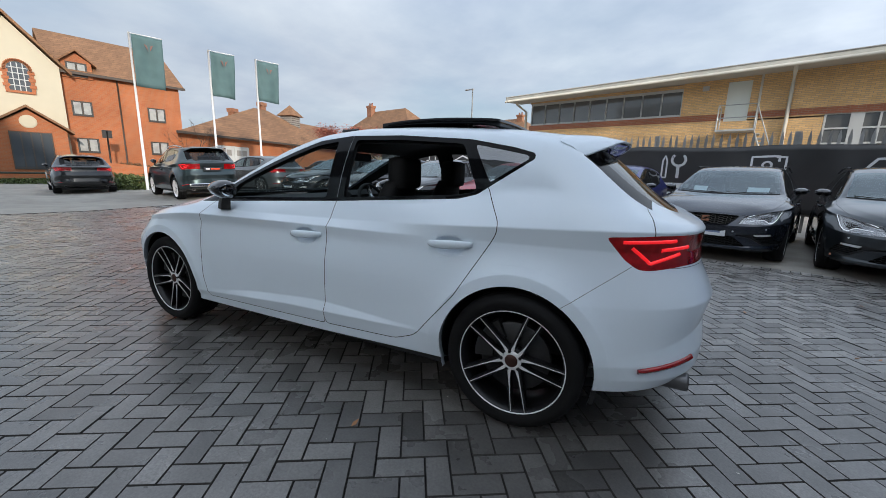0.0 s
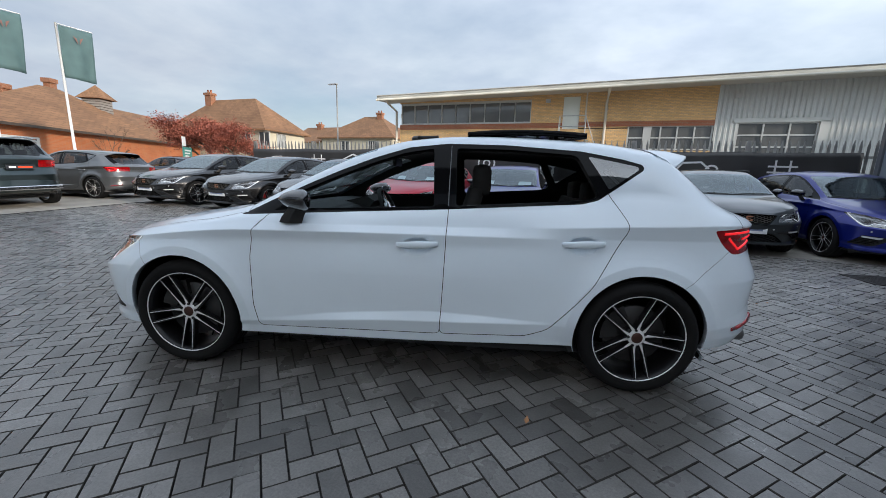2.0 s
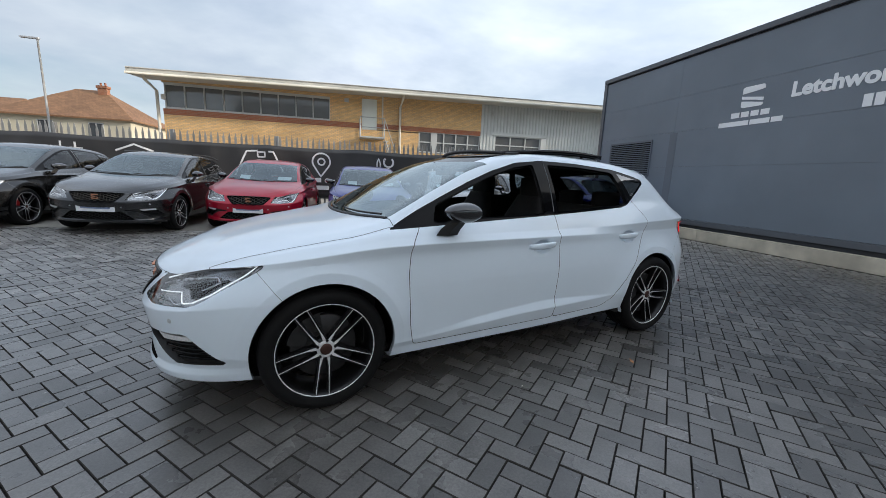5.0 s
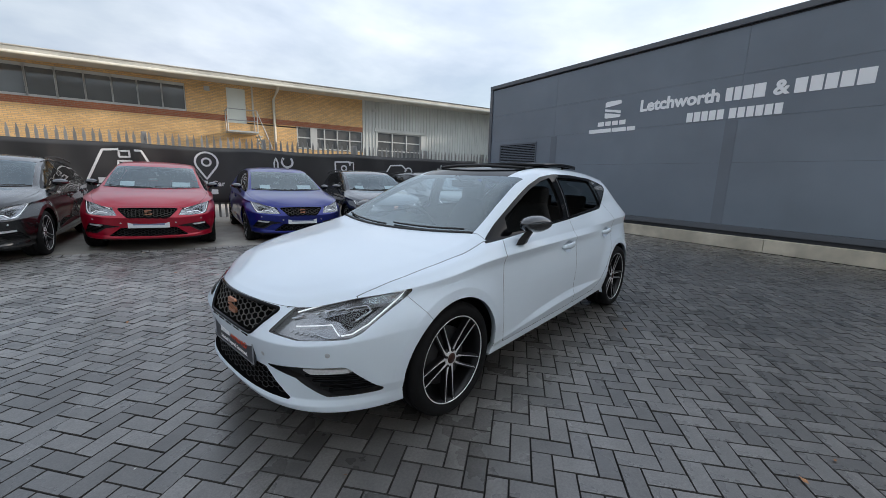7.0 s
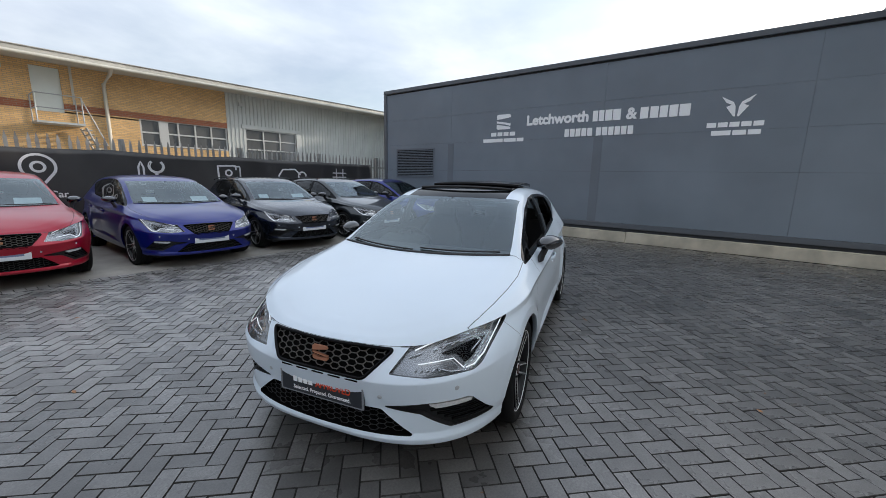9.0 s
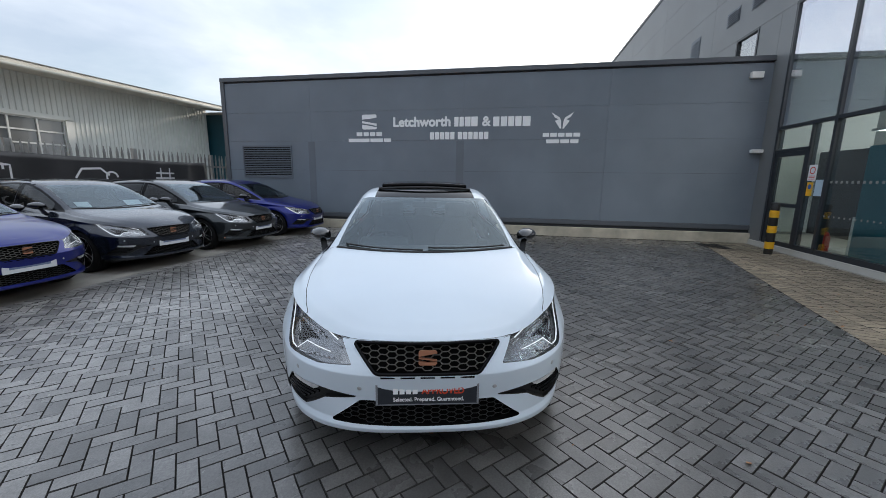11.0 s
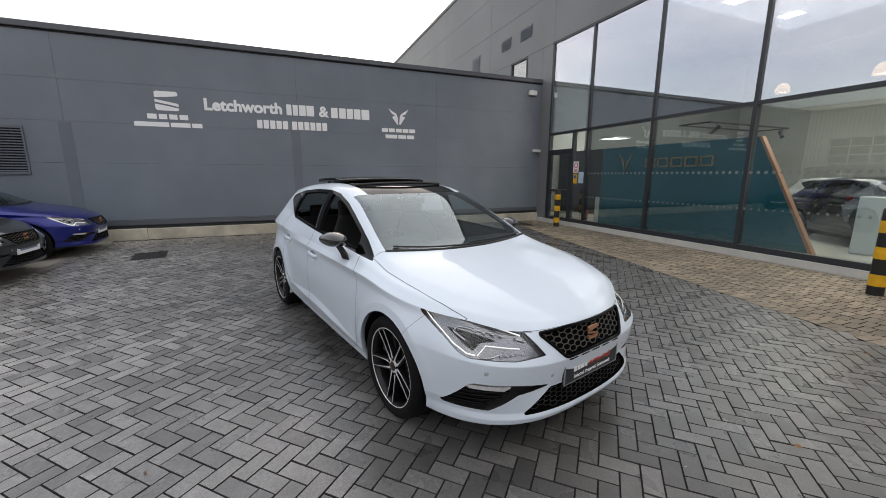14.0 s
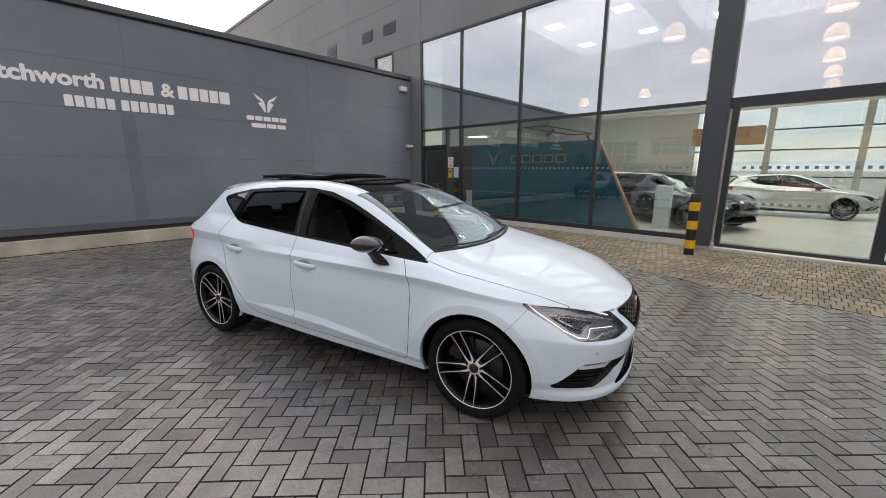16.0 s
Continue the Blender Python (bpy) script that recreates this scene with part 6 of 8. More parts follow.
def add_wheels(car, caliper=None, rim_m=None, z=HUB_Z, k=1.0):
    global WHEEL_SET
    if WHEEL_SET is None:
        WHEEL_SET = []
        for name, bm, m, lab, sm in wheel_meshes():
            me = bpy.data.meshes.new(name)
            bm.to_mesh(me)
            bm.free()
            me.materials.append(m)
            if sm:
                for p in me.polygons:
                    p.use_smooth = True
            WHEEL_SET.append((name, me, lab))
    for ax in (AXF, AXR):
        for s in (1, -1):
            wh = new("wheel")
            wh.empty_display_size = 0.1
            wh.parent = car
            wh.matrix_basis = pose(ax, 0.772 * s, z * k, 0, 0, 0 if s > 0 else 180) @ Matrix.Diagonal((k, 1, k, 1)) @ pose(0, 0, 0, 0, 12 if ax < 0 else -6, 0)
            for name, me, lab in WHEEL_SET:
                o = new(name, me)
                o.parent = wh
                if lab:
                    o["label"] = lab
                if name == "caliper" and caliper:
                    o.material_slots[0].link = "OBJECT"
                    o.material_slots[0].material = caliper
                if rim_m and name in ("spoke", "rim", "hub"):
                    o.material_slots[0].link = "OBJECT"
                    o.material_slots[0].material = rim_m


def seat_part(car, name, x, y, back_h=0.72, w=0.25, rec=14):
    """A moulded sports seat: cushion, bolstered back with shoulders and headrest in one shell."""
    st = new(name)
    st.parent = car
    st.empty_display_size = 0.1
    st.matrix_basis = pose(x, y, 0.30)
    bm = bmesh.new()
    box(bm, -0.05, 0.46, -w, w, 0.0, 0.13, 0.045)
    for s in (1, -1):
        box(bm, 0.0, 0.44, s * w - 0.06, s * w + 0.05, 0.03, 0.19, 0.045)
    part("cushion", bm, seat_m, st, smooth=True)
    bm = bmesh.new()
    nz, na = 16, 14
    rings = []
    for i in range(nz + 1):
        t = i / nz
        z = 0.08 + back_h * t + 0.0
        hw = w * (1.04 - 0.10 * t) if t < 0.72 else w * (0.95 - 1.5 * (t - 0.72))
        th = 0.085 - 0.03 * t
        ring = []
        for j in range(na):
            a = 2 * math.pi * j / na
            c, s = math.cos(a), math.sin(a)
            ring.append(bm.verts.new((-0.04 - math.tan(radians(rec)) * (z - 0.08) + th * math.copysign(abs(c) ** 0.6, c) + 0.05 * abs(s) ** 3 * (1 - t), hw * math.copysign(abs(s) ** 0.6, s), z)))
        rings.append(ring)
    for p, q in zip(rings, rings[1:]):
        for j in range(na):
            bm.faces.new((p[j], p[(j + 1) % na], q[(j + 1) % na], q[j]))
    bm.faces.new(rings[-1])
    bmesh.ops.recalc_face_normals(bm, faces=bm.faces[:])
    part("backrest", bm, seat_m, st, smooth=True)
    bm = bmesh.new()
    zt = 0.08 + back_h
    xt = -0.04 - math.tan(radians(rec)) * back_h
    box(bm, xt - 0.09, xt + 0.03, -0.125, 0.125, zt - 0.05, zt + 0.15, 0.045)
    part("headrest", bm, seat_m, st, smooth=True)


def cabin(car, lining_me):
    """What shows through the windows."""
    ob_from("inner_lining", lining_me, lining_m, car)
    bm = bmesh.new()
    box(bm, -0.92, 1.0, -0.78, 0.78, 0.20, 0.25)
    box(bm, 1.05, 1.12, -0.75, 0.75, 0.2, 0.88)
    box(bm, -1.70, -1.15, -0.50, 0.50, 0.42, 0.62)
    part("floor_pan", bm, lining_m, car)
    # dashboard
    bm = bmesh.new()
    prism(bm, [(1.08, 0.93), (0.80, 0.955), (0.62, 0.93), (0.50, 0.86), (0.50, 0.70), (0.62, 0.55), (1.1, 0.5)], -0.74, 0.74, "y")
    bmesh.ops.bevel(bm, geom=bm.edges[:], offset=0.025, segments=2, affect="EDGES")
    d = part("dashboard", bm, lining_m, car)
    bm = bmesh.new()
    prism(bm, [(0.72, 0.94), (0.52, 0.99), (0.46, 0.95), (0.52, 0.88)], -0.56, -0.16, "y")
    part("instrument_hood", bm, lining_m, d)
    bm = bmesh.new()
    box(bm, 0.475, 0.498, -0.13, 0.13, 0.74, 0.88, 0.006)
    part("screen", bm, gloss_black, d)
    bm = bmesh.new()
    box(bm, -0.35, 0.60, -0.10, 0.10, 0.24, 0.56, 0.03)
    part("centre_console", bm, lining_m, car)
    # steering wheel on the right-hand side
    sw = new("steering_wheel")
    sw.parent = car
    sw.empty_display_size = 0.1
    sw.matrix_basis = pose(0.38, -0.36, 0.87, 0, -64, 0)
    bm = bmesh.new()
    lathe(bm, [(0.182 + 0.016 * math.cos(radians(a)), 0.016 * math.sin(radians(a))) for a in range(0, 361, 45)], 32, "z")
    part("rim", bm, lining_m, sw, smooth=True)
    bm = bmesh.new()
    lathe(bm, [(0.0, 0.02), (0.06, 0.02), (0.075, 0.0), (0.06, -0.03)], 20, "z")
    for a in (0, 180, 270):
        c, s = math.cos(radians(a + 90)), math.sin(radians(a + 90))
        tube(bm, [(0.05 * c, 0.05 * s, 0), (0.18 * c, 0.18 * s, 0)], 0.016, 6)
    part("spoke", bm, lamp_inner, sw)
    seat_part(car, "front_seat", -0.15, 0.36)
    seat_part(car, "front_seat", -0.15, -0.36)
    bm = bmesh.new()
    box(bm, -1.05, -0.60, -0.68, 0.68, 0.28, 0.50, 0.06)
    prism(bm, [(-1.0, 0.46), (-0.92, 0.50), (-1.14, 1.02), (-1.25, 1.02), (-1.22, 0.46)], -0.66, 0.66, "y")
    r = part("rear_bench", bm, seat_m, car)
    for y in (0.40, 0.0, -0.40):
        bm = bmesh.new()
        box(bm, -1.26, -1.15, y - 0.12, y + 0.12, 1.00, 1.15, 0.035)
        part("headrest", bm, seat_m, r, smooth=True)
    bm = bmesh.new()
    box(bm, 0.22, 0.25, -0.12, 0.12, 1.23, 1.29, 0.012)
    tube(bm, [(0.25, 0, 1.28), (0.33, 0, 1.32)], 0.012)
    part("rear_view_mirror", bm, satin_black, car)


def build_car():
    """The hatchback as a thing of many parts; returned as a list of (name, mesh, material key, level) on a fresh Empty."""
    car = thing("hatchback", "white five-door hatchback with black alloy wheels and open sunroof", "car")
    bm, lay = build_body()
    bm.verts.index_update()
    by = {n: [] for n in TAGS}
    for f in bm.faces:
        by[TAGS[f[lay]]].append(f)
    tree = BVHTree.FromBMesh(bm)

    def onto(y, z):
        """Where a line from the front meets the nose."""
        h = tree.ray_cast(Vector((3.5, max(0.0005, abs(y)), z)), Vector((-1, 0, 0)))
        return (h[0].x, h[1]) if h[0] else (2.05, Vector((1, 0, 0)))

    def side_at(x, z):
        h = tree.ray_cast(Vector((x, 2.0, z)), Vector((0, -1, 0)))
        return h[0].y if h[0] else 0.88

    P = paint_white
    ob_from("body", mesh_from(by["body"] + by["pillar"], True), P, car)
    ob_from("front_bumper", mesh_from(by["bumper_f"], True), P, car)
    ob_from("rear_bumper", mesh_from(by["bumper_r"], True), P, car)
    ob_from("hood", mesh_from(by["hood"], True), P, car)
    ob_from("roof", mesh_from(by["roof"], True), P, car)
    ob_from("glass_roof", mesh_from(by["pano"], True), gloss_black, car, "gloss black glass roof")
    tg = ob_from("tailgate", mesh_from(by["tailgate"], True), P, car)
    ob_from("rear_window", mesh_from(by["rear_glass"], True), tint_glass, tg, "dark tinted rear window")
    for mir in (False, True):
        ob_from("side_blade", mesh_from(by["fin"], mirror=mir), gloss_black, tg, "gloss black blade beside the rear window")
    ob_from("windscreen", mesh_from(by["windscreen"], True), screen_glass, car)
    doors = []
    for mir in (False, True):
        for key in ("front_door", "rear_door"):
            d = ob_from(key, mesh_from(by[key], mirror=mir), P, car)
            doors.append((d, key, -1 if mir else 1))
        ob_from("window_trim", mesh_from(by["trim"], mirror=mir), gloss_black, car, "gloss black window surround")
        # pale grey line drawn down the joint of the pillar panels
        gb = bmesh.new()
        tube(gb, [(-0.216, (side_at(-0.216, 1.01 + 0.042 * i) + 0.0005) * (-1 if mir else 1), 1.01 + 0.042 * i) for i in range(9)], 0.0028, 5)
        part("pillar_gap", gb, mat("pillar_gap_grey", (0.13, 0.14, 0.15), 0.6), car)
        ob_from("quarter_window", mesh_from(by["quarter"], mirror=mir), quarter_glass, car)
        ob_from("door_window", mesh_from(by["opening_f"], mirror=mir), clear_glass, car)
        ob_from("door_window", mesh_from(by["opening_r"], mirror=mir), tint_glass, car)
    # door handles with their scoops
    for d, key, s in doors:
        x0, z0 = (-0.056, 0.800) if key == "front_door" else (-0.952, 0.833)
        y = side_at(x0 - 0.11, z0)
        hb = bmesh.new()
        rings = []
        for i in range(13):
            t = -1 + i / 6
            half = 0.0215 - 0.0085 * abs(t) ** 2.2
            yo = y + 0.036 - 0.026 * abs(t) ** 3
            depth = 0.012 + 0.016 * abs(t) ** 6
            rings.append([hb.verts.new((x0 + 0.115 * t, (yo + dy) * s, z0 + 0.006 * t * -1 + dz)) for dy, dz in
                          ((0.0, -half * 0.55), (0.002, 0.0), (0.0, half * 0.55), (-0.005, half), (-depth - 0.004, half * 0.9), (-depth - 0.004, -half * 0.9), (-0.005, -half))])
        for p, q in zip(rings, rings[1:]):
            for j in range(7):
                hb.faces.new((p[j], p[(j + 1) % 7], q[(j + 1) % 7], q[j]))
        hb.faces.new(rings[0])
        hb.faces.new(rings[-1])
        bmesh.ops.recalc_face_normals(hb, faces=hb.faces[:])
        part("handle", hb, P, d, smooth=True)
    # shut lines
    pairs = []
    soft = ("body", "bumper_f", "bumper_r", "front_door", "rear_door", "hood", "tailgate", "roof", "pillar")
    for e in bm.edges:
        if len(e.link_faces) == 2:
            a, b = (TAGS[f[lay]] for f in e.link_faces)
            if a != b and a in soft and b in soft and not ({a, b} <= {"body", "pillar"}) and not ({a, b} <= {"roof", "pillar"}) and not ({a, b} <= {"body", "roof"}) and not ({a, b} <= {"roof", "tailgate"} and abs(e.verts[0].co.y) < 0.01):
                z = (e.verts[0].co.z + e.verts[1].co.z) / 2
                m = (e.verts[0].co + e.verts[1].co) / 2
                if m.x > 1.75 and m.z > z_crease(m.x) + 0.01 and m.y < 0.4:
                    continue
                pairs.append(e)
    fine = [e for e in pairs if any(TAGS[f[lay]] in ("bumper_f", "bumper_r") for f in e.link_faces)]
    tagged(part("panel_gap", strip_along([e for e in pairs if e not in set(fine)], 0.0040, 0.0006), shut, car), "dark panel gaps", kind="stuff")
    tagged(part("panel_gap", strip_along(fine, 0.0022, 0.0006), mat("tight_gap", (0.10, 0.11, 0.12), 0.8), car), "fine bumper joints", kind="stuff")
    # rear lamps: lens at the skin with brighter strips
    for mir in (False, True):
        s = -1 if mir else 1
        lamp = ob_from("rear_lamp", mesh_from(by["tail"], mirror=mir), red_lens, car, "red wrap-round rear lamp")
        sb = bmesh.new()
        for x0, z0, x1, z1 in ((-1.69, 0.910, -1.88, 0.918), (-1.725, 0.888, -1.795, 0.825), (-1.795, 0.825, -1.90, 0.862), (-1.83, 0.880, -1.93, 0.890)):
            pts = []
            for i in range(7):
                t = i / 6
                x, z = x0 + (x1 - x0) * t, z0 + (z1 - z0) * t
                pts.append((x, (side_at(x, z) - 0.003) * s, z))
            tube(sb, pts, 0.0085, 5)
        part("light_strip", sb, red_bright, lamp)
        # headlamp: sunk housing, light guides, clear cover
        hm = mesh_from(by["head"], mirror=mir, normals=True)
        cover = ob_from("headlamp", hm, lamp_glass, car, "clear headlamp with white light guide")
        inner = mesh_from(by["head"], mirror=mir, sink=0.035, normals=False)
        ob_from("housing", inner, mat("lamp_housing", (0.36, 0.365, 0.375), 0.20, metal=0.75, vary=0.35, scale=14), cover)
        edge = [e for e in bm.edges if len(e.link_faces) == 2 and len({TAGS[f[lay]] for f in e.link_faces} & {"head"}) == 1 and len({f[lay] for f in e.link_faces}) == 2]
        wb = bmesh.new()
        for e in edge:
            a, b = e.verts
            q = [wb.verts.new((p.x, p.y * s, p.z)) for p in (a.co, b.co, b.co + INWARD * 0.036, a.co + INWARD * 0.036)]
            wb.faces.new(q)
        part("housing_wall", wb, satin_black, cover)

        def guide(pts, r, m, deep, name):
            gb = bmesh.new()
            line3 = []
            for (y0, z0), (y1, z1) in zip(pts, pts[1:]):
                for i in range(6):
                    t = i / 6
                    y, z = y0 + (y1 - y0) * t, z0 + (z1 - z0) * t
                    x, n = onto(y, z)
                    line3.append((x + INWARD.x * deep, (y + INWARD.y * deep) * s, z + INWARD.z * deep))
            tube(gb, line3, r, 6)
            part(name, gb, m, cover)
        guide([(0.475, 0.668), (0.60, 0.722), (0.70, 0.752), (0.808, 0.770), (0.772, 0.640), (0.745, 0.604), (0.71, 0.596)], 0.0038, lamp_white, 0.010, "light_guide")
        guide([(0.71, 0.596), (0.655, 0.636), (0.48, 0.612)], 0.0027, lamp_white, 0.012, "light_guide")
        guide([(0.58, 0.682), (0.72, 0.712), (0.748, 0.690), (0.715, 0.645)], 0.006, lamp_inner, 0.026, "reflector")
        guide([(0.60, 0.600), (0.66, 0.586), (0.71, 0.586)], 0.005, lamp_inner, 0.026, "reflector")
        guide([(0.46, 0.640), (0.52, 0.660)], 0.006, lamp_inner, 0.026, "reflector")
        for k in range(5):
            y = 0.50 + 0.027 * k
            guide([(y, 0.590), (y + 0.012, 0.600)], 0.005, lamp_inner, 0.016, "lamp_cell")
        for k in range(4):
            y = 0.56 + 0.034 * k
            guide([(y, 0.668 + 0.008 * k), (y + 0.016, 0.678 + 0.008 * k)], 0.006, lamp_inner, 0.018, "lamp_cell")
        wedge = bmesh.new()
        ring3 = []
        for y, z in ((0.60, 0.655), (0.70, 0.690), (0.760, 0.705), (0.735, 0.640), (0.715, 0.618), (0.665, 0.652)):
            x, n = onto(y, z)
            ring3.append((x + INWARD.x * 0.022, (y + INWARD.y * 0.022) * s, z + INWARD.z * 0.022))
        f0 = [wedge.verts.new(p) for p in ring3]
        f1 = [wedge.verts.new((p[0] - 0.012, p[1], p[2])) for p in ring3]
        wedge.faces.new(f0)
        for i in range(len(f0)):
            wedge.faces.new((f0[i], f0[i - 1], f1[i - 1], f1[i]))
        bmesh.ops.recalc_face_normals(wedge, faces=wedge.faces[:])
        part("lamp_mask", wedge, gloss_black, cover, "gloss black lamp mask")
        # fog lamp and its slats
        fb = bmesh.new()
        secs = []
        for i in range(7):
            k = i / 6
            y = 0.572 + 0.168 * k
            z1, z0 = 0.428 + 0.012 * k, 0.398 + 0.020 * k
            if i == 0:
                z0 = 0.418
            secs.append([fb.verts.new((onto(y, z)[0] - d, y * s, z)) for z, d in ((z1, 0.030), (z1, 0.010), (z0, 0.012), (z0, 0.030))])
        for p, q in zip(secs, secs[1:]):
            for j in range(4):
                fb.faces.new((p[j], q[j], q[(j + 1) % 4], p[(j + 1) % 4]))
        fb.faces.new(secs[0])
        fb.faces.new(secs[-1])
        bmesh.ops.recalc_face_normals(fb, faces=fb.faces[:])
        part("fog_lamp", fb, mat("fog_lens", (0.74, 0.75, 0.76), 0.3, vary=0.25, scale=60), car, "slim silver fog lamp")
        for k in range(4):
            sb = bmesh.new()
            pts = []
            for i in range(9):
                y = (0.57 + 0.03 * k) + (0.765 + 0.016 * k - 0.57 - 0.03 * k) * i / 8
                z = 0.390 - 0.021 * k + 0.012 * (i / 8)
                x, n = onto(y, z)
                pts.append((x - 0.02, y * s, z))
            tube(sb, pts, 0.007, 5)
            part("intake_slat", sb, gloss_black, car)
    for s in (1, -1):
        part("fog_recess", recess(bm, lay, T["fog"], 0.035, sides=(s,)), satin_black, car)
        for y, z in ((0.345, 0.455), (0.69, 0.512)):
            x, n = onto(y, z)
            sb = bmesh.new()
            lathe(sb, [(0.0, 0.002), (0.010, 0.002), (0.012, 0.0)], 14, "x")
            bmesh.ops.transform(sb, matrix=Matrix.Translation((x, y * s, z)) @ Vector((n.x, n.y * s, n.z)).to_track_quat("X", "Z").to_matrix().to_4x4(), verts=sb.verts[:])
            part("parking_sensor", sb, mat("sensor_grey", (0.42, 0.44, 0.46), 0.4), car)
    part("upper_grille", recess(bm, lay, T["grille"], 0.03), mat("grille_backing", (0.003, 0.003, 0.003), 0.9, spec=0.05), car, "black honeycomb grille")
    part("lower_grille", recess(bm, lay, T["lower"], 0.045), MATS["grille_backing"], car, "black honeycomb lower intake")
    # grille frame and honeycomb
    for tag, poly, cell, deep, r in (("grille", GRILLE, 0.060, 0.012, 0.0032), ("lower", LOWER, 0.056, 0.022, 0.0024)):
        hb = bmesh.new()
        h = cell * 0.235
        for i in range(-14, 15):
            for k in range(20):
                y0, z = i * cell * 0.75, 0.20 + k * 2 * h + (h if i % 2 else 0.0)
                hexa = [(y0 - cell / 2, z), (y0 - cell / 4, z + h), (y0 + cell / 4, z + h), (y0 + cell / 2, z)]
                for (ya, za), (yb, zb) in zip(hexa, hexa[1:]):
                    if all(inside((abs(y), zz), poly) for y, zz in ((ya, za), (yb, zb))):
                        (xa, _), (xb, _) = onto(ya, za), onto(yb, zb)
                        tube(hb, [(xa - deep, ya, za), (xb - deep, yb, zb)], r, 4, caps=False)
        part("honeycomb", hb, mat("grille_mesh", (0.085, 0.078, 0.070), 0.35, coat=0.3) if tag == "grille" else satin_black, car)
    fb = bmesh.new()
    edge = [(y, z) for y, z in GRILLE if y > 0.004]
    edge += [(-y, z) for y, z in edge[::-1]]
    fine_edge = []
    for (y0, z0), (y1, z1) in zip(edge, edge[1:] + edge[:1]):
        k = max(1, int(math.hypot(y1 - y0, z1 - z0) / 0.03))
        fine_edge += [(y0 + (y1 - y0) * i / k, z0 + (z1 - z0) * i / k) for i in range(k)]
    tube(fb, [(onto(y, z)[0] - 0.001, y, z) for y, z in fine_edge], 0.0095, 8, closed=True)
    part("grille_frame", fb, gloss_black, car, smooth=True)
    # slots under the grille
    for k in range(-2, 3):
        sb = bmesh.new()
        y = k * 0.10
        x, _ = onto(y, 0.522)
        box(sb, x - 0.02, x + 0.002, y - 0.036, y + 0.036, 0.519, 0.527)
        part("slot", sb, MATS["grille_backing"], car)
    # badge
    x, _ = onto(0, 0.612)
    bb = bmesh.new()
    for pts in ([(-0.046, 0.625), (-0.046, 0.648), (-0.038, 0.656), (0.038, 0.656), (0.046, 0.648), (0.046, 0.642), (0.0, 0.634)],
                [(-0.046, 0.619), (0.046, 0.606), (0.046, 0.600), (-0.046, 0.613)][::1],
                [(-0.046, 0.600), (0.0, 0.592), (0.046, 0.598), (0.046, 0.586), (0.038, 0.578), (-0.038, 0.578), (-0.046, 0.586)]):
        prism(bb, [(p[0], p[1]) for p in pts], x - 0.004, x + 0.008, "x")
    part("badge", bb, copper, car, "copper badge")
    # number plate holder; hero carries a dark advertising plate
    # rear spoiler: a white wing with end plates over a black underside
    sp, un = bmesh.new(), bmesh.new()
    ny = 28
    sec, low = [], []
    for i in range(ny + 1):
        y = -0.592 + 1.184 * i / ny
        e = abs(y) / 0.592
        zf = 1.390 - 0.068 * e ** 2.3
        k = max(0.0, (e - 0.66) / 0.34)
        xo, zo = -1.665 + 0.066 * min(e, 0.66) ** 2 + 0.150 * k ** 1.5, 1.350 - 0.022 * min(e, 0.66) - 0.080 * k ** 1.4
        xf, xu, zu = -1.375, max(xo + 0.02, -1.535 + 0.062 * e ** 2), min(zo - 0.016, 1.305 - 0.055 * e ** 2)
        mid = (xf * 0.45 + xo * 0.55, y, zf * 0.45 + zo * 0.55 + 0.010)
        sec.append([sp.verts.new(c) for c in ((xf, y, zf), mid, (xo + 0.006, y, zo), (xo, y, zo - 0.007), (xo + 0.010, y, zo - 0.013))])
        low.append([un.verts.new(c) for c in ((xo + 0.010, y, zo - 0.013), (xo + 0.045, y, zo - 0.030), (xu, y, zu))])
        if i in (0, ny):
            ends = sp.verts.new((xu, y, zu - 0.004))
            o = 1 if y > 0 else -1
            edge = [sp.verts.new((v.co.x, v.co.y + 0.0015 * o, v.co.z)) for v in sec[-1]] + [ends]
            sp.faces.new(edge if o > 0 else edge[::-1])
    for b, rows in ((sp, sec), (un, low)):
        for p, q in zip(rows, rows[1:]):
            for j in range(len(p) - 1):
                b.faces.new((p[j], q[j], q[j + 1], p[j + 1])).smooth = True
        bmesh.ops.recalc_face_normals(b, faces=b.faces[:])
    spo = part("spoiler", sp, P, car)
    part("spoiler_underside", un, gloss_black, spo, "gloss black spoiler underside")
    # mirrors: a wing-shaped cap that tapers outwards, on a slim foot
    for s in (1, -1):
        mb = bmesh.new()
        bmesh.ops.create_icosphere(mb, subdivisions=4, radius=1.0)
        for v in mb.verts:
            x, y, z = v.co
            k = 1 - 0.42 * max(0.0, y) ** 1.5 - 0.10 * max(0.0, -y) ** 2
            zz = 0.058 * math.copysign(abs(z) ** 0.72, z) * k
            xx = (0.125 * x * (1 - 0.25 * abs(z)) if x > 0 else 0.048 * x) * k
            v.co = Vector((xx - 0.028 * y, 0.098 * math.copysign(abs(y) ** 0.85, y), zz + 0.006 * y + (0.010 if z < 0 else 0.0) * max(0.0, x)))
        bmesh.ops.transform(mb, matrix=pose(0.575, 0.912 * s, 1.022) @ Matrix.Diagonal((1, s, 1, 1)) @ pose(0, 0, 0, 0, 0, 8), verts=mb.verts[:])
        bmesh.ops.recalc_face_normals(mb, faces=mb.faces[:])
        mi = part("door_mirror", mb, mat("carbon_black_cap", (0.018, 0.018, 0.02), 0.22, coat=0.8), car, "gloss black door mirror", smooth=True)
        ab = bmesh.new()
        secs = []
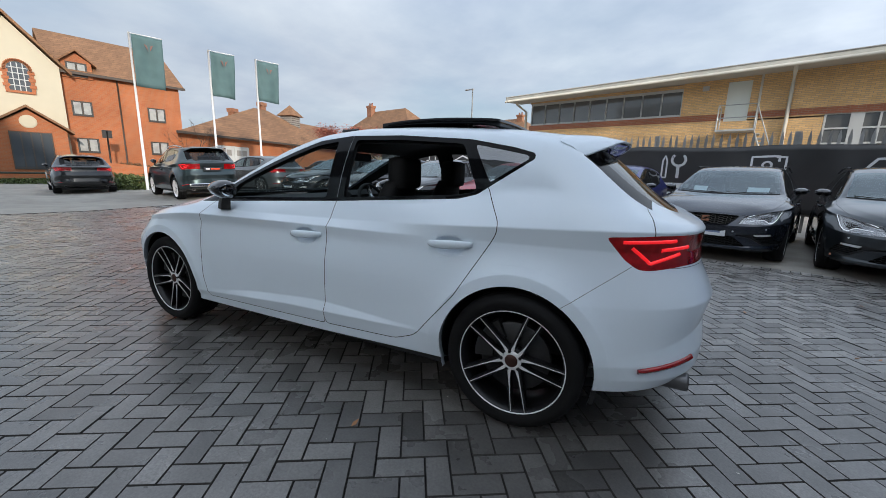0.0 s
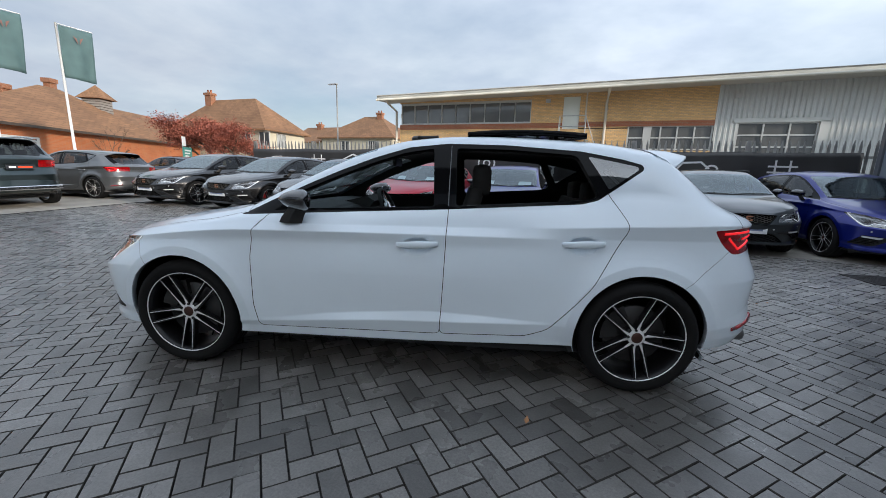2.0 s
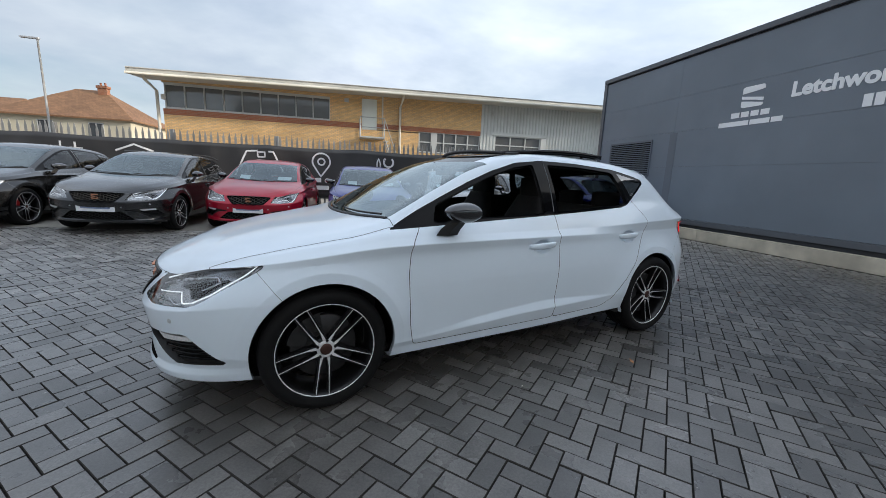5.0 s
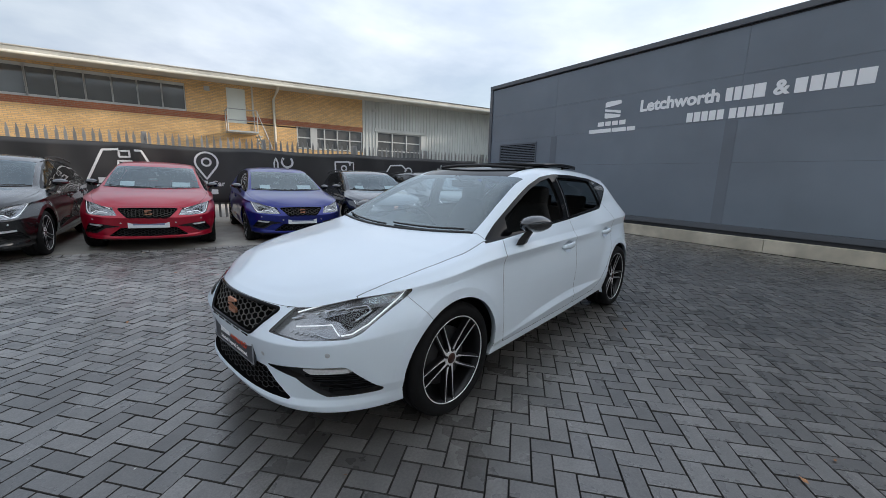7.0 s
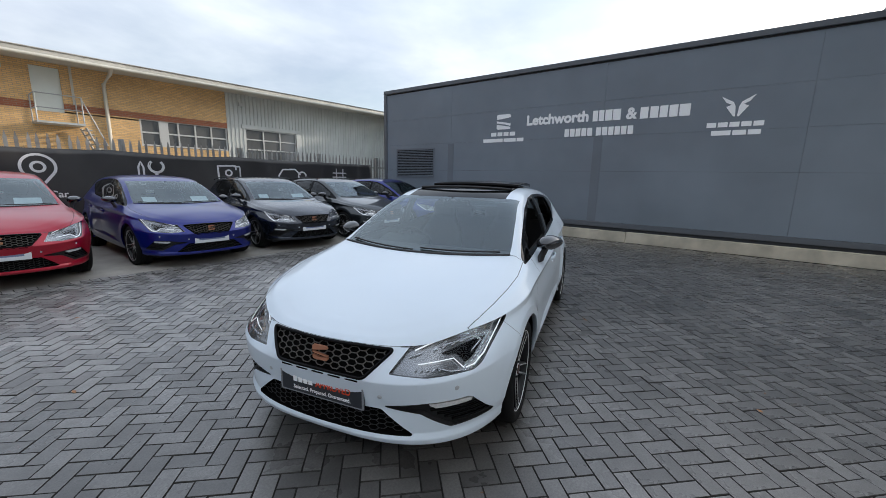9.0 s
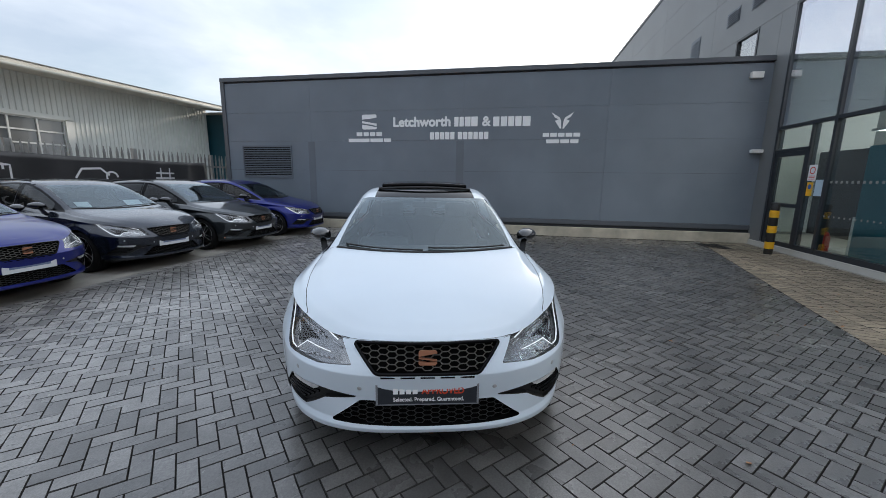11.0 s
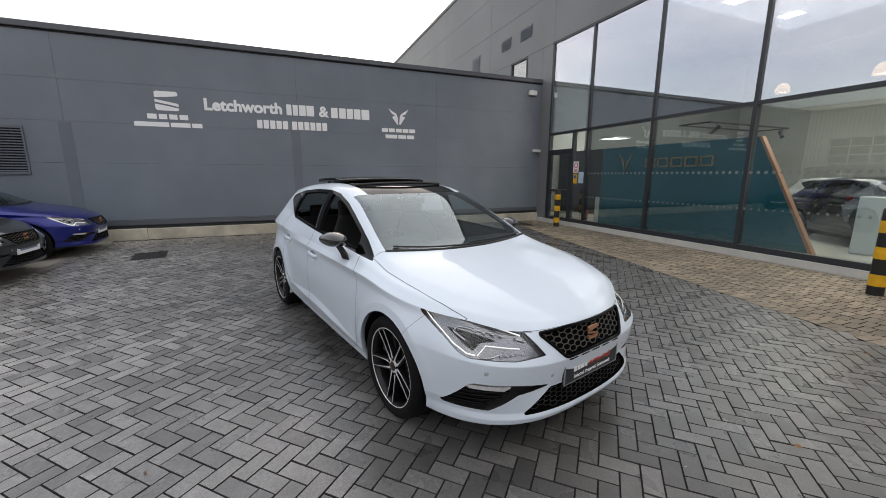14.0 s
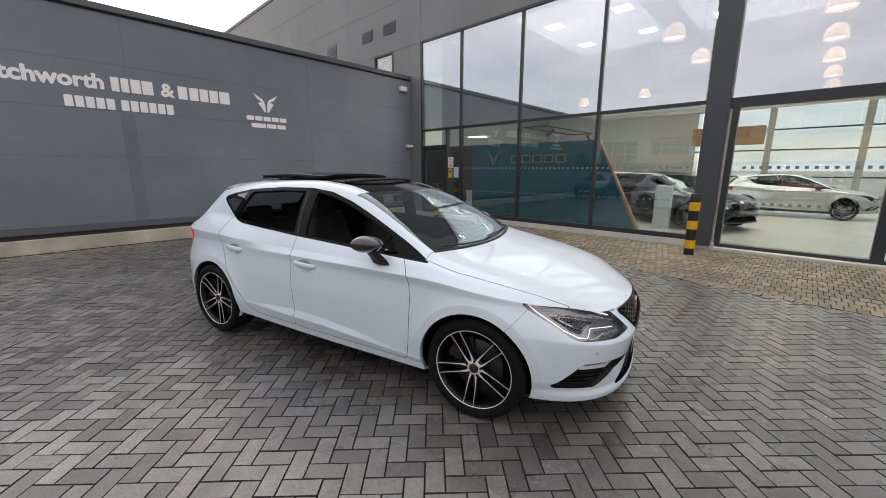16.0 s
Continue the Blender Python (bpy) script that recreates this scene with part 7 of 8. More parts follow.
        for x0, x1, y, z in ((0.735, 0.600, 0.862, 0.890), (0.715, 0.585, 0.870, 0.925), (0.675, 0.560, 0.885, 0.965), (0.650, 0.545, 0.905, 0.990)):
            secs.append([ab.verts.new((x, (y + dy) * s, z)) for x, dy in ((x0, 0.0), ((x0 + x1) / 2, 0.022), (x1, 0.004), ((x0 + x1) / 2, -0.03))])
        for p, q in zip(secs, secs[1:]):
            for j in range(4):
                ab.faces.new((p[j], p[(j + 1) % 4], q[(j + 1) % 4], q[j]))
        ab.faces.new(secs[0])
        ab.faces.new(secs[-1])
        bmesh.ops.recalc_face_normals(ab, faces=ab.faces[:])
        part("mirror_foot", ab, satin_black, mi)
        gb = bmesh.new()
        lathe(gb, [(0.0, 0.0), (0.9, 0.0005), (1.0, 0.003)], 28, "x")
        bmesh.ops.transform(gb, matrix=pose(0.536, 0.905 * s, 1.020, 0, 0, 24 * s) @ Matrix.Diagonal((1, 0.080, 0.040, 1)), verts=gb.verts[:])
        part("mirror_glass", gb, chrome, mi)
    # belt line strip, wipers, cowl
    for s in (1, -1):
        wb = bmesh.new()
        pts = []
        for y0, y1, xa, za in (((0.62, 0.02, 0, 0),) if s > 0 else ((-0.02, -0.62, 0, 0),)):
            for i in range(9):
                y = y0 + (y1 - y0) * i / 8
                ya = abs(y)
                xx = 1.080 - 0.145 * (ya / 0.72) ** 2 - 0.005 * i * (1 if s > 0 else 0.4)
                h = tree.ray_cast(Vector((xx, max(ya, 0.001), 2.0)), Vector((0, 0, -1)))
                pts.append((xx, y, (h[0].z if h[0] else 0.97) + 0.012))
        tube(wb, pts, 0.0065, 6)
        part("wiper", wb, satin_black, car)
    cb = bmesh.new()
    cp = []
    for i in range(21):
        y = -0.69 + 1.38 * i / 20
        xx = 1.098 - 0.140 * (abs(y) / 0.72) ** 2
        h = tree.ray_cast(Vector((xx, max(abs(y), 0.001), 2.0)), Vector((0, 0, -1)))
        cp.append((xx, y, (h[0].z if h[0] else 0.96) + 0.001))
    tube(cb, cp, 0.011, 6)
    part("cowl", cb, satin_black, car)
    # arch lips, liners, underbody, sills
    for s in (1, -1):
        for ax in (AXF, AXR):
            lb = bmesh.new()
            rings = []
            for a in range(-18, 199, 4):
                c, sn = math.cos(radians(a)), math.sin(radians(a))
                x, z = ax + ARCH_R * c, HUB_Z + 0.004 + ARCH_R * sn
                y = side_at(ax + (ARCH_R + 0.006) * c, max(0.2, HUB_Z + (ARCH_R + 0.006) * sn)) if z > 0.19 else 0.86
                rings.append([lb.verts.new((x, y * s, z)), lb.verts.new((x, (y - 0.03) * s, z)), lb.verts.new((ax + (ARCH_R + 0.02) * c, (y - 0.03) * s, HUB_Z + (ARCH_R + 0.02) * sn)), lb.verts.new((ax + (ARCH_R + 0.02) * c, 0.50 * s, HUB_Z + (ARCH_R + 0.02) * sn))])
            for p, q in zip(rings, rings[1:]):
                for j in range(3):
                    lb.faces.new((p[j], q[j], q[j + 1], p[j + 1])).material_index = 0 if j == 0 else 1
            bmesh.ops.recalc_face_normals(lb, faces=lb.faces[:])
            part("arch_liner", lb, [P, satin_black], car, smooth=True)
    ub = bmesh.new()
    box(ub, -0.90, 0.90, -0.74, 0.74, 0.155, 0.23)
    box(ub, -1.55, 1.62, -0.66, 0.66, 0.125, 0.20)
    box(ub, -1.86, -0.93, -0.52, 0.52, 0.24, 0.40)
    box(ub, 0.93, 1.90, -0.52, 0.52, 0.175, 0.40)
    prism(ub, [(1.64, 0.78), (1.80, 0.70), (1.98, 0.42), (2.03, 0.0), (1.98, -0.42), (1.80, -0.70), (1.64, -0.78)], 0.18, 0.20, "z")
    prism(ub, [(-1.64, 0.78), (-1.84, 0.68), (-1.92, 0.40), (-1.92, -0.40), (-1.84, -0.68), (-1.64, -0.78)], 0.28, 0.31, "z")
    part("underbody", ub, satin_black, car)
    # rear: reflectors and twin tail pipes
    for s in (1, -1):
        rb = bmesh.new()
        pts = []
        for i in range(7):
            x = -1.80 - 0.20 * i / 6
            y = side_at(x, 0.40 + 0.035 * i / 6)
            pts.append((x, (y + 0.001) * s, 0.385 + 0.035 * i / 6))
        tube(rb, pts, 0.011, 6, r1=0.014)
        part("reflector", rb, red_lens, car, "red bumper reflector")
        tb = bmesh.new()
        lathe(tb, [(0.034, -2.01), (0.039, -2.015), (0.041, -2.005), (0.040, -1.80)], 20, "x", at=(0, 0.57 * s, 0.275))
        part("tail_pipe", tb, mat("dull_steel", (0.16, 0.16, 0.165), 0.4, metal=0.7), car)
    lining = [f for f in bm.faces if TAGS[f[lay]] in ("body", "front_door", "rear_door", "roof", "pano", "trim", "pillar", "tailgate", "tail") and f.calc_center_median().z > 0.3 and -2.1 < f.calc_center_median().x < 1.0]
    cabin(car, mesh_from(lining, True, offset=0.028, flip=True))
    bm.free()
    return car


hero = build_car()
hero.matrix_basis = pose(-2.246, 2.0705, 0, 0, 0, 194.25)

# paints for the parked cars
red_paint = mat("red_car_paint", (0.36, 0.0015, 0.020), 0.28, metal=0.3, coat=0.45, vary=0.05, scale=3)
blue_paint = mat("blue_car_paint", (0.003, 0.010, 0.17), 0.28, coat=0.55, metal=0.4, vary=0.05, scale=3)
black_paint = mat("black_car_paint", (0.012, 0.0125, 0.014), 0.25, coat=1.0, metal=0.5, vary=0.1, scale=3)
navy_paint = mat("blue_black_car_paint", (0.010, 0.015, 0.028), 0.25, coat=1.0, metal=0.5, vary=0.1, scale=3)
grey_paint = mat("grey_car_paint", (0.030, 0.036, 0.041), 0.28, coat=1.0, metal=0.7, vary=0.1, scale=3)
petrol_paint = mat("grey_green_car_paint", (0.035, 0.052, 0.056), 0.28, coat=1.0, metal=0.8, vary=0.1, scale=3)
silver_paint = mat("pale_silver_car_paint", (0.55, 0.56, 0.56), 0.28, coat=0.7, metal=0.3, vary=0.03, scale=3)
PAINTED = {"white_car_paint", "shaded_paint"}


def repaint(car, paint, side_glass=None):
    for o in car.children_recursive:
        for slot in o.material_slots:
            if slot.material and slot.material.name in PAINTED:
                slot.link = "OBJECT"
                slot.material = paint
            elif side_glass and slot.material and slot.material.name == "door_window_glass":
                slot.link = "OBJECT"
                slot.material = side_glass


def plate_bars(car, front=True, white=True):
    """A showroom plate with a line of print too small to read."""
    x = 2.155 if front else -2.06
    z = 0.433 if front else 0.60
    s = 1 if front else -1
    bm = bmesh.new()
    box(bm, x - 0.006, x + 0.006, -0.262, 0.262, z - 0.057, z + 0.057, 0.004)
    pl = part("number_plate", bm, plate_white if white else plate_dark, car, "white showroom plate")
    bm = bmesh.new()
    xa, xb = (x + 0.006, x + 0.0075) if front else (x - 0.0075, x - 0.006)
    box(bm, xa, xb, -0.20, 0.20, z - 0.012, z + 0.014)
    part("print_bar", bm, blue_print, pl)


def roof_rails(car):
    for s in (1, -1):
        bm = bmesh.new()
        pts = [(0.0 - 1.5 * i / 12, 0.625 * s, 1.395 + 0.035 * math.sin(math.pi * min(1, i / 12 * 1.0)) - 0.05 * (i / 12) ** 2) for i in range(13)]
        tube(bm, pts, 0.014, 6)
        part("roof_rail", bm, satin_black, car, "black roof rail")


def cards(car):
    for y, w in ((0.40, 0.14), (-0.40, 0.10)):
        bm = bmesh.new()
        prism(bm, [(0.80, 0.975), (0.70, 1.055), (0.703, 1.057), (0.803, 0.977)], y - w, y + w, "y")
        part("price_card", bm, plate_white, car, "white price card behind the windscreen")


def standing(x, y, heading):
    """A pose on the sloping yard."""
    up = Vector((-(rise(x + 0.8, y) - rise(x - 0.8, y)) / 1.6, -(rise(x, y + 1.2) - rise(x, y - 1.2)) / 2.4, 1.0))
    return Matrix.Translation((x, y, rise(x, y))) @ Vector((0, 0, 1)).rotation_difference(up).to_matrix().to_4x4() @ pose(0, 0, 0, 0, 0, heading)


def parked(label, x, y, heading, paint, group="cars along the fence", rails=False, caliper=None, card=False, rear=False, name=None):
    car = copy_thing(hero, standing(x, y, heading))
    tagged(car, label, "car", group)
    repaint(car, paint, MATS["tinted_glass"])
    for o in car.children:
        if o.name.startswith("glass_roof"):
            o.name, o["label"] = "roof_panel", "painted roof panel"
            o.material_slots[0].link = "OBJECT"
            o.material_slots[0].material = paint
    add_wheels(car, caliper)
    plate_bars(car, True)
    if rear:
        plate_bars(car, False)
    if rails:
        roof_rails(car)
    if card:
        cards(car)
    return car


red_cal = mat("red_caliper", (0.5, 0.01, 0.01), 0.35, coat=0.5)
parked("bright red hatchback parked nose out by the banner", -4.945, 8.93, -92, red_paint, card=True)
parked("deep blue hatchback parked nose out by the banner", -2.705, 8.92, -89.6, blue_paint, card=True)
parked("blue-black estate car with roof rails parked by the fence", -0.505, 8.975, -94.5, navy_paint, rails=True, card=True)
grey2 = parked("dark grey hatchback with copper trim parked by the fence", 1.51, 8.85, -90.5, grey_paint, rails=True)
for s in (1, -1):
    bm = bmesh.new()
    tube(bm, [(2.02, 0.50 * s, 0.24), (1.95, 0.66 * s, 0.25), (1.80, 0.80 * s, 0.265)], 0.016, 6)
    part("copper_blade", bm, copper, grey2, "copper bumper blade")
parked("deep blue hatchback parked tight beside the grey wall", 3.50, 8.75, -84.5, blue_paint)
parked("glossy black estate car parked nose out by the fence", -7.05, 8.37, -91.5, black_paint, rails=True)
parked("glossy black estate car with red brake calipers", -9.40, 8.50, -91.8, black_paint, caliper=red_cal)
parked("glossy black hatchback with a worn number plate", -11.77, 8.36, -90.3, black_paint)
parked("mid grey hatchback seen from behind in the yard", -16.1, 7.25, 192, mat("silver_grey_car_paint", (0.13, 0.135, 0.14), 0.28, coat=1.0, metal=0.6, vary=0.08, scale=3), "cars by the flagpoles", rear=True)
parked("dark blue hatchback parked behind the grey one", -18.4, 11.9, 180, navy_paint, "cars by the flagpoles")
parked("black hatchback parked facing the flats", -21.2, 2.38, 178.5, black_paint, "cars by the flagpoles", rear=True)


def tall(car, lift=1.15, tail=0.16):
    """Turns the copied hatchback into a sport utility car: taller body, upright tail."""
    for o in car.children_recursive:
        if o.type != "MESH" or o.parent.name.startswith("wheel"):
            continue
        o.data = o.data.copy()
        for v in o.data.vertices:
            p = o.matrix_local @ v.co if o.parent == car else v.co
            x, y, z = v.co
            if z > 0.3:
                k = min(1.0, max(0.0, (-x - 0.9) / 0.9)) * min(1.0, max(0.0, (z - 0.8) / 0.4))
                v.co.x = x - 0.13 * k
                v.co.z = 0.36 + (z - 0.3) * lift + 0.05 * k
            else:
                v.co.z = z + 0.06
            v.co.y = y * 1.01
        o.data.update()
    return car


suv = copy_thing(hero, standing(-15.6, 4.70, 180))
suv.name = "sport_utility_car"
tall(suv)
tagged(suv, "grey-green sport utility car with silver wheels and roof rails", "car", "cars by the flagpoles")
repaint(suv, petrol_paint, MATS["tinted_glass"])
add_wheels(suv, None, machined, k=1.08)
for s in (1, -1):
    bm = bmesh.new()
    tube(bm, [(0.0 - 1.6 * i / 12, 0.61 * s, 1.63 + 0.05 * math.sin(math.pi * i / 12) - 0.03 * (i / 12) ** 2) for i in range(13)], 0.02, 6)
    part("roof_rail", bm, chrome, suv, "silver roof rail")
bm = bmesh.new()
box(bm, -2.10, -2.085, -0.26, 0.26, 0.90, 1.01, 0.003)
plate = part("number_plate", bm, plate_dark, suv, "dark showroom plate")
part("print_bar", box(bmesh.new(), -2.104, -2.10, -0.20, 0.06, 0.935, 0.975), orange_print, plate)
part("print_bar", box(bmesh.new(), -2.104, -2.10, 0.09, 0.21, 0.935, 0.975), plate_white, plate)
bm = bmesh.new()
box(bm, -2.14, -2.04, -0.70, 0.70, 0.42, 0.52, 0.02)
part("bumper_strip", bm, chrome, suv, "silver lower bumper strip")

# cars inside the showroom
inside_white = copy_thing(hero, pose(-4.75, -12.9, 0.045, 0, 0, 179) @ Matrix.Diagonal((0.9, 0.9, 0.9, 1)))
tall(inside_white, 1.04)
tagged(inside_white, "pale silver car on the pale showroom floor", "car", "cars in the showroom")
repaint(inside_white, silver_paint, MATS["tinted_glass"])
add_wheels(inside_white, k=1.05)
c = copy_thing(hero, pose(-2.2, -8.4, 0.045, 0, 0, 150))
tagged(c, "dark blue hatchback on the showroom floor", "car", "cars in the showroom")
repaint(c, navy_paint, MATS["tinted_glass"])
add_wheels(c)
c = copy_thing(hero, pose(-0.6, -11.6, 0.045, 0, 0, 160))
tagged(c, "silver hatchback on the showroom floor", "car", "cars in the showroom")
repaint(c, silver_paint, MATS["tinted_glass"])
add_wheels(c)

# ---- the white car's own extras ----
add_wheels(hero)
for o in [o for o in hero.children_recursive if o.name.startswith("door_window")]:
    bpy.data.objects.remove(o)
bm = bmesh.new()
box(bm, 2.150, 2.162, -0.262, 0.262, 0.366, 0.482, 0.004)
adv = part("number_plate", bm, plate_dark, hero, "dark dealer plate with white and orange print")
bm = bmesh.new()
for a in ((-0.262, -0.252, 0.366, 0.482), (0.252, 0.262, 0.366, 0.482), (-0.262, 0.262, 0.476, 0.482), (-0.262, 0.262, 0.366, 0.371)):
    box(bm, 2.160, 2.164, *a)
part("plate_edge", bm, mat("grey_plate_edge", (0.22, 0.23, 0.25), 0.4), adv)
FR = pose(2.164, 0, 0) @ Matrix(((0, 0, 1, 0), (1, 0, 0, 0), (0, 1, 0, 0), (0, 0, 0, 1)))
bm = bmesh.new()
for k in range(4):
    y = -0.175 + k * 0.033
    part("print_bar", box(bmesh.new(), 2.162, 2.1645, y, y + 0.025, 0.427, 0.462), white_vinyl, adv)
text_mesh("lettering", "APPROVED", 0.049, orange_print, pose(0, -0.030, 0.427) @ FR, adv, depth=0.0005, width=0.215)
text_mesh("lettering", "Selected. Prepared. Guaranteed.", 0.030, white_vinyl, pose(0, -0.175, 0.388) @ FR, adv, depth=0.0005, width=0.36)
# open sunroof: raised glass panel, wind deflector, dark opening
bm = bmesh.new()
nx, ny = 10, 12
top = []
for i in range(nx + 1):
    x = -0.30 - 0.72 * i / nx
    row = []
    for j in range(ny + 1):
        y = -0.46 + 0.92 * j / ny
        zr = z_mid(x) - 0.03 * (abs(y) / 0.62) ** 2.3
        row.append(bm.verts.new((x, y, zr + 0.024 + 0.016 * math.sin(math.pi * min(1.0, i / nx * 0.75)) + 0.004 * i / nx)))
    top.append(row)
for i in range(nx):
    for j in range(ny):
        bm.faces.new((top[i][j], top[i][j + 1], top[i + 1][j + 1], top[i + 1][j])).smooth = True
ret = bmesh.ops.extrude_face_region(bm, geom=bm.faces[:])
bmesh.ops.translate(bm, vec=(0, 0, -0.034), verts=[v for v in ret["geom"] if isinstance(v, bmesh.types.BMVert)])
bmesh.ops.recalc_face_normals(bm, faces=bm.faces[:])
part("sunroof_panel", bm, gloss_black, hero, "raised gloss black sunroof panel")
bm = bmesh.new()
pts = [(0.10 - 0.10 * (abs(-0.46 + 0.92 * j / 14) / 0.46) ** 2, -0.46 + 0.92 * j / 14, z_mid(0.10) + 0.028 - 0.03 * (abs(-0.46 + 0.92 * j / 14) / 0.6) ** 2) for j in range(15)]
tube(bm, pts, 0.014, 6)
for s in (1, -1):
    tube(bm, [pts[0 if s < 0 else -1], (-0.12, 0.47 * s, z_mid(-0.1) - 0.012)], 0.010, 5)
part("wind_deflector", bm, satin_black, hero, "black wind deflector")
for s in (1, -1):
    for ax in (-0.42, -0.85):
        bm = bmesh.new()
        tube(bm, [(ax, 0.40 * s, z_mid(ax) - 0.02), (ax, 0.40 * s, z_mid(ax) + 0.02)], 0.015, 5)
        part("panel_arm", bm, satin_black, hero)

# ---- bollards ----
bol_black = mat("bollard_black", (0.012, 0.012, 0.012), 0.5, vary=0.3, scale=12)
bol_yellow = mat("bollard_yellow", (0.85, 0.46, 0.015), 0.45, vary=0.15, scale=10, stain=0.15, stain_scale=6)
bollard = thing("bollard", "black bollard with yellow bands on the buff blocks", "bollard", group="bollards by the showroom")
z = 0.0
bands = [(0.0, 0.12, 0), (0.12, 0.27, 1), (0.27, 0.47, 0), (0.47, 0.62, 1), (0.62, 0.80, 0), (0.80, 0.95, 1), (0.95, 1.10, 0)]
for a, b, y in bands:
    bm = bmesh.new()
    r = 0.084
    prof = [(r, a), (r, b)] if y else [(r - 0.003, a), (r - 0.003, b)]
    if b > 1.0:
        prof = [(r - 0.003, a), (r - 0.003, b - 0.01), (r - 0.012, b), (0.0, b + 0.004)]
    lathe(bm, prof, 28, "z")
    part("band", bm, bol_yellow if y else bol_black, bollard, smooth=False)
    for p in bollard.children[-1].data.polygons:
        p.use_smooth = True
bollard.matrix_basis = pose(-3.66, -3.78, 0)
copy_thing(bollard, pose(3.30, -4.30, 0, 0, 0, 40))

# ---- flags ----
pole_m = mat("white_pole", (0.72, 0.73, 0.73), 0.35)
flag_m = mat("teal_flag_cloth", (0.085, 0.15, 0.155), 0.8, vary=0.2, scale=2.5)


def flag(x, y, top, w=1.0, h=1.95, ph=0.0):
    f = thing("flagpole", "white flagpole with a hanging grey-teal banner flag", "flag", pose(x, y, 0), "flags by the yard")
    bm = bmesh.new()
    tube(bm, [(0, 0, 0), (0, 0, top * 0.5), (0, 0, top)], 0.055, 12, r1=0.035)
    part("pole", bm, pole_m, f, smooth=True)
    bm = bmesh.new()
    tube(bm, [(0, 0, top - 0.02), (0.1, w + 0.08, top - 0.02)], 0.018, 6)
    part("arm", bm, pole_m, f)
    bm = bmesh.new()
    g = []
    for i in range(17):
        u = i / 16
        row = []
        for j in range(13):
            v = j / 12
            wave = 0.05 * math.sin(6 * u + 3 * v + ph) * (0.3 + v) + 0.02 * math.sin(13 * u - 4 * v + ph)
            row.append(bm.verts.new((0.1 * u + wave, 0.06 + w * u * (1 - 0.05 * v), top - 0.05 - h * v - 0.05 * u * v)))
        g.append(row)
    for i in range(16):
        for j in range(12):
            bm.faces.new((g[i][j], g[i + 1][j], g[i + 1][j + 1], g[i][j + 1])).smooth = True
    ret = bmesh.ops.extrude_face_region(bm, geom=bm.faces[:])
    bmesh.ops.translate(bm, vec=(0.004, 0, 0), verts=[v for v in ret["geom"] if isinstance(v, bmesh.types.BMVert)])
    bmesh.ops.recalc_face_normals(bm, faces=bm.faces[:])
    cl = part("cloth", bm, flag_m, f)
    bm = bmesh.new()
    for s in (1, -1):
        prism(bm, [(0.58 + s * 0.16, top - 0.35), (0.58 + s * 0.03, top - 0.62), (0.58 + s * 0.05, top - 0.42)], 0.16, 0.165, "x")
    part("mark", bm, mat("dull_copper_print", (0.22, 0.11, 0.09), 0.7), cl)
    return f


flag(-20.3, 4.35, 6.28, 1.02, 1.95, 0.0)
flag(-20.3, 7.19, 6.30, 1.0, 1.90, 1.7)
flag(-20.3, 9.29, 6.38, 1.05, 1.88, 3.1)

# ---- lamp post ----
lamp = thing("street_lamp", "slim grey street lamp beyond the fence", "lamp", pose(-19.5, 26.2, 0))
bm = bmesh.new()
tube(bm, [(0, 0, 0), (0, 0, 3), (0, 0, 7.75)], 0.075, 10, r1=0.045)
part("pole", bm, galv, lamp, smooth=True)
bm = bmesh.new()
box(bm, -0.75, 0.08, -0.10, 0.10, 7.74, 7.83, 0.02)
part("head", bm, mat("lamp_head", (0.35, 0.36, 0.37), 0.5), lamp)

# ---- sign board by the tree ----
board = thing("notice_board", "small teal and white notice board on posts", "sign", pose(-20.3, 14.0, 0, 0, 0, 35))
for y in (-0.5, 0.5):
    bm = bmesh.new()
    tube(bm, [(0, y, 0), (0, y, 2.2)], 0.035, 8)
    part("post", bm, galv, board)
bm = bmesh.new()
box(bm, 0.02, 0.06, -0.6, 0.6, 1.55, 2.15, 0.01)
part("panel", bm, mat("teal_board", (0.05, 0.25, 0.22), 0.5), board)
bm = bmesh.new()
box(bm, 0.02, 0.06, -0.62, -0.2, 2.2, 2.65, 0.01)
part("panel", bm, plate_white, board)
bm = bmesh.new()
for k in range(3):
    box(bm, 0.061, 0.065, -0.45, 0.4 - 0.15 * k, 1.95 - 0.14 * k, 2.02 - 0.14 * k)
part("print_bar", bm, plate_white, board)

# ---- trees and planting ----
bark = mat("bark", (0.10, 0.075, 0.055), 0.9, vary=0.4, scale=9, bump=0.6, bscale=40)
red_leaf = mat("russet_leaf", (0.40, 0.120, 0.075), 0.75, vary=0.35, scale=1.2, isle=0.5)
green_leaf = mat("hedge_leaf", (0.085, 0.12, 0.03), 0.7, isle=0.5, vary=0.3, scale=3)
brown_leaf = mat("brown_hedge_leaf", (0.14, 0.085, 0.035), 0.75, isle=0.5, vary=0.3, scale=3)


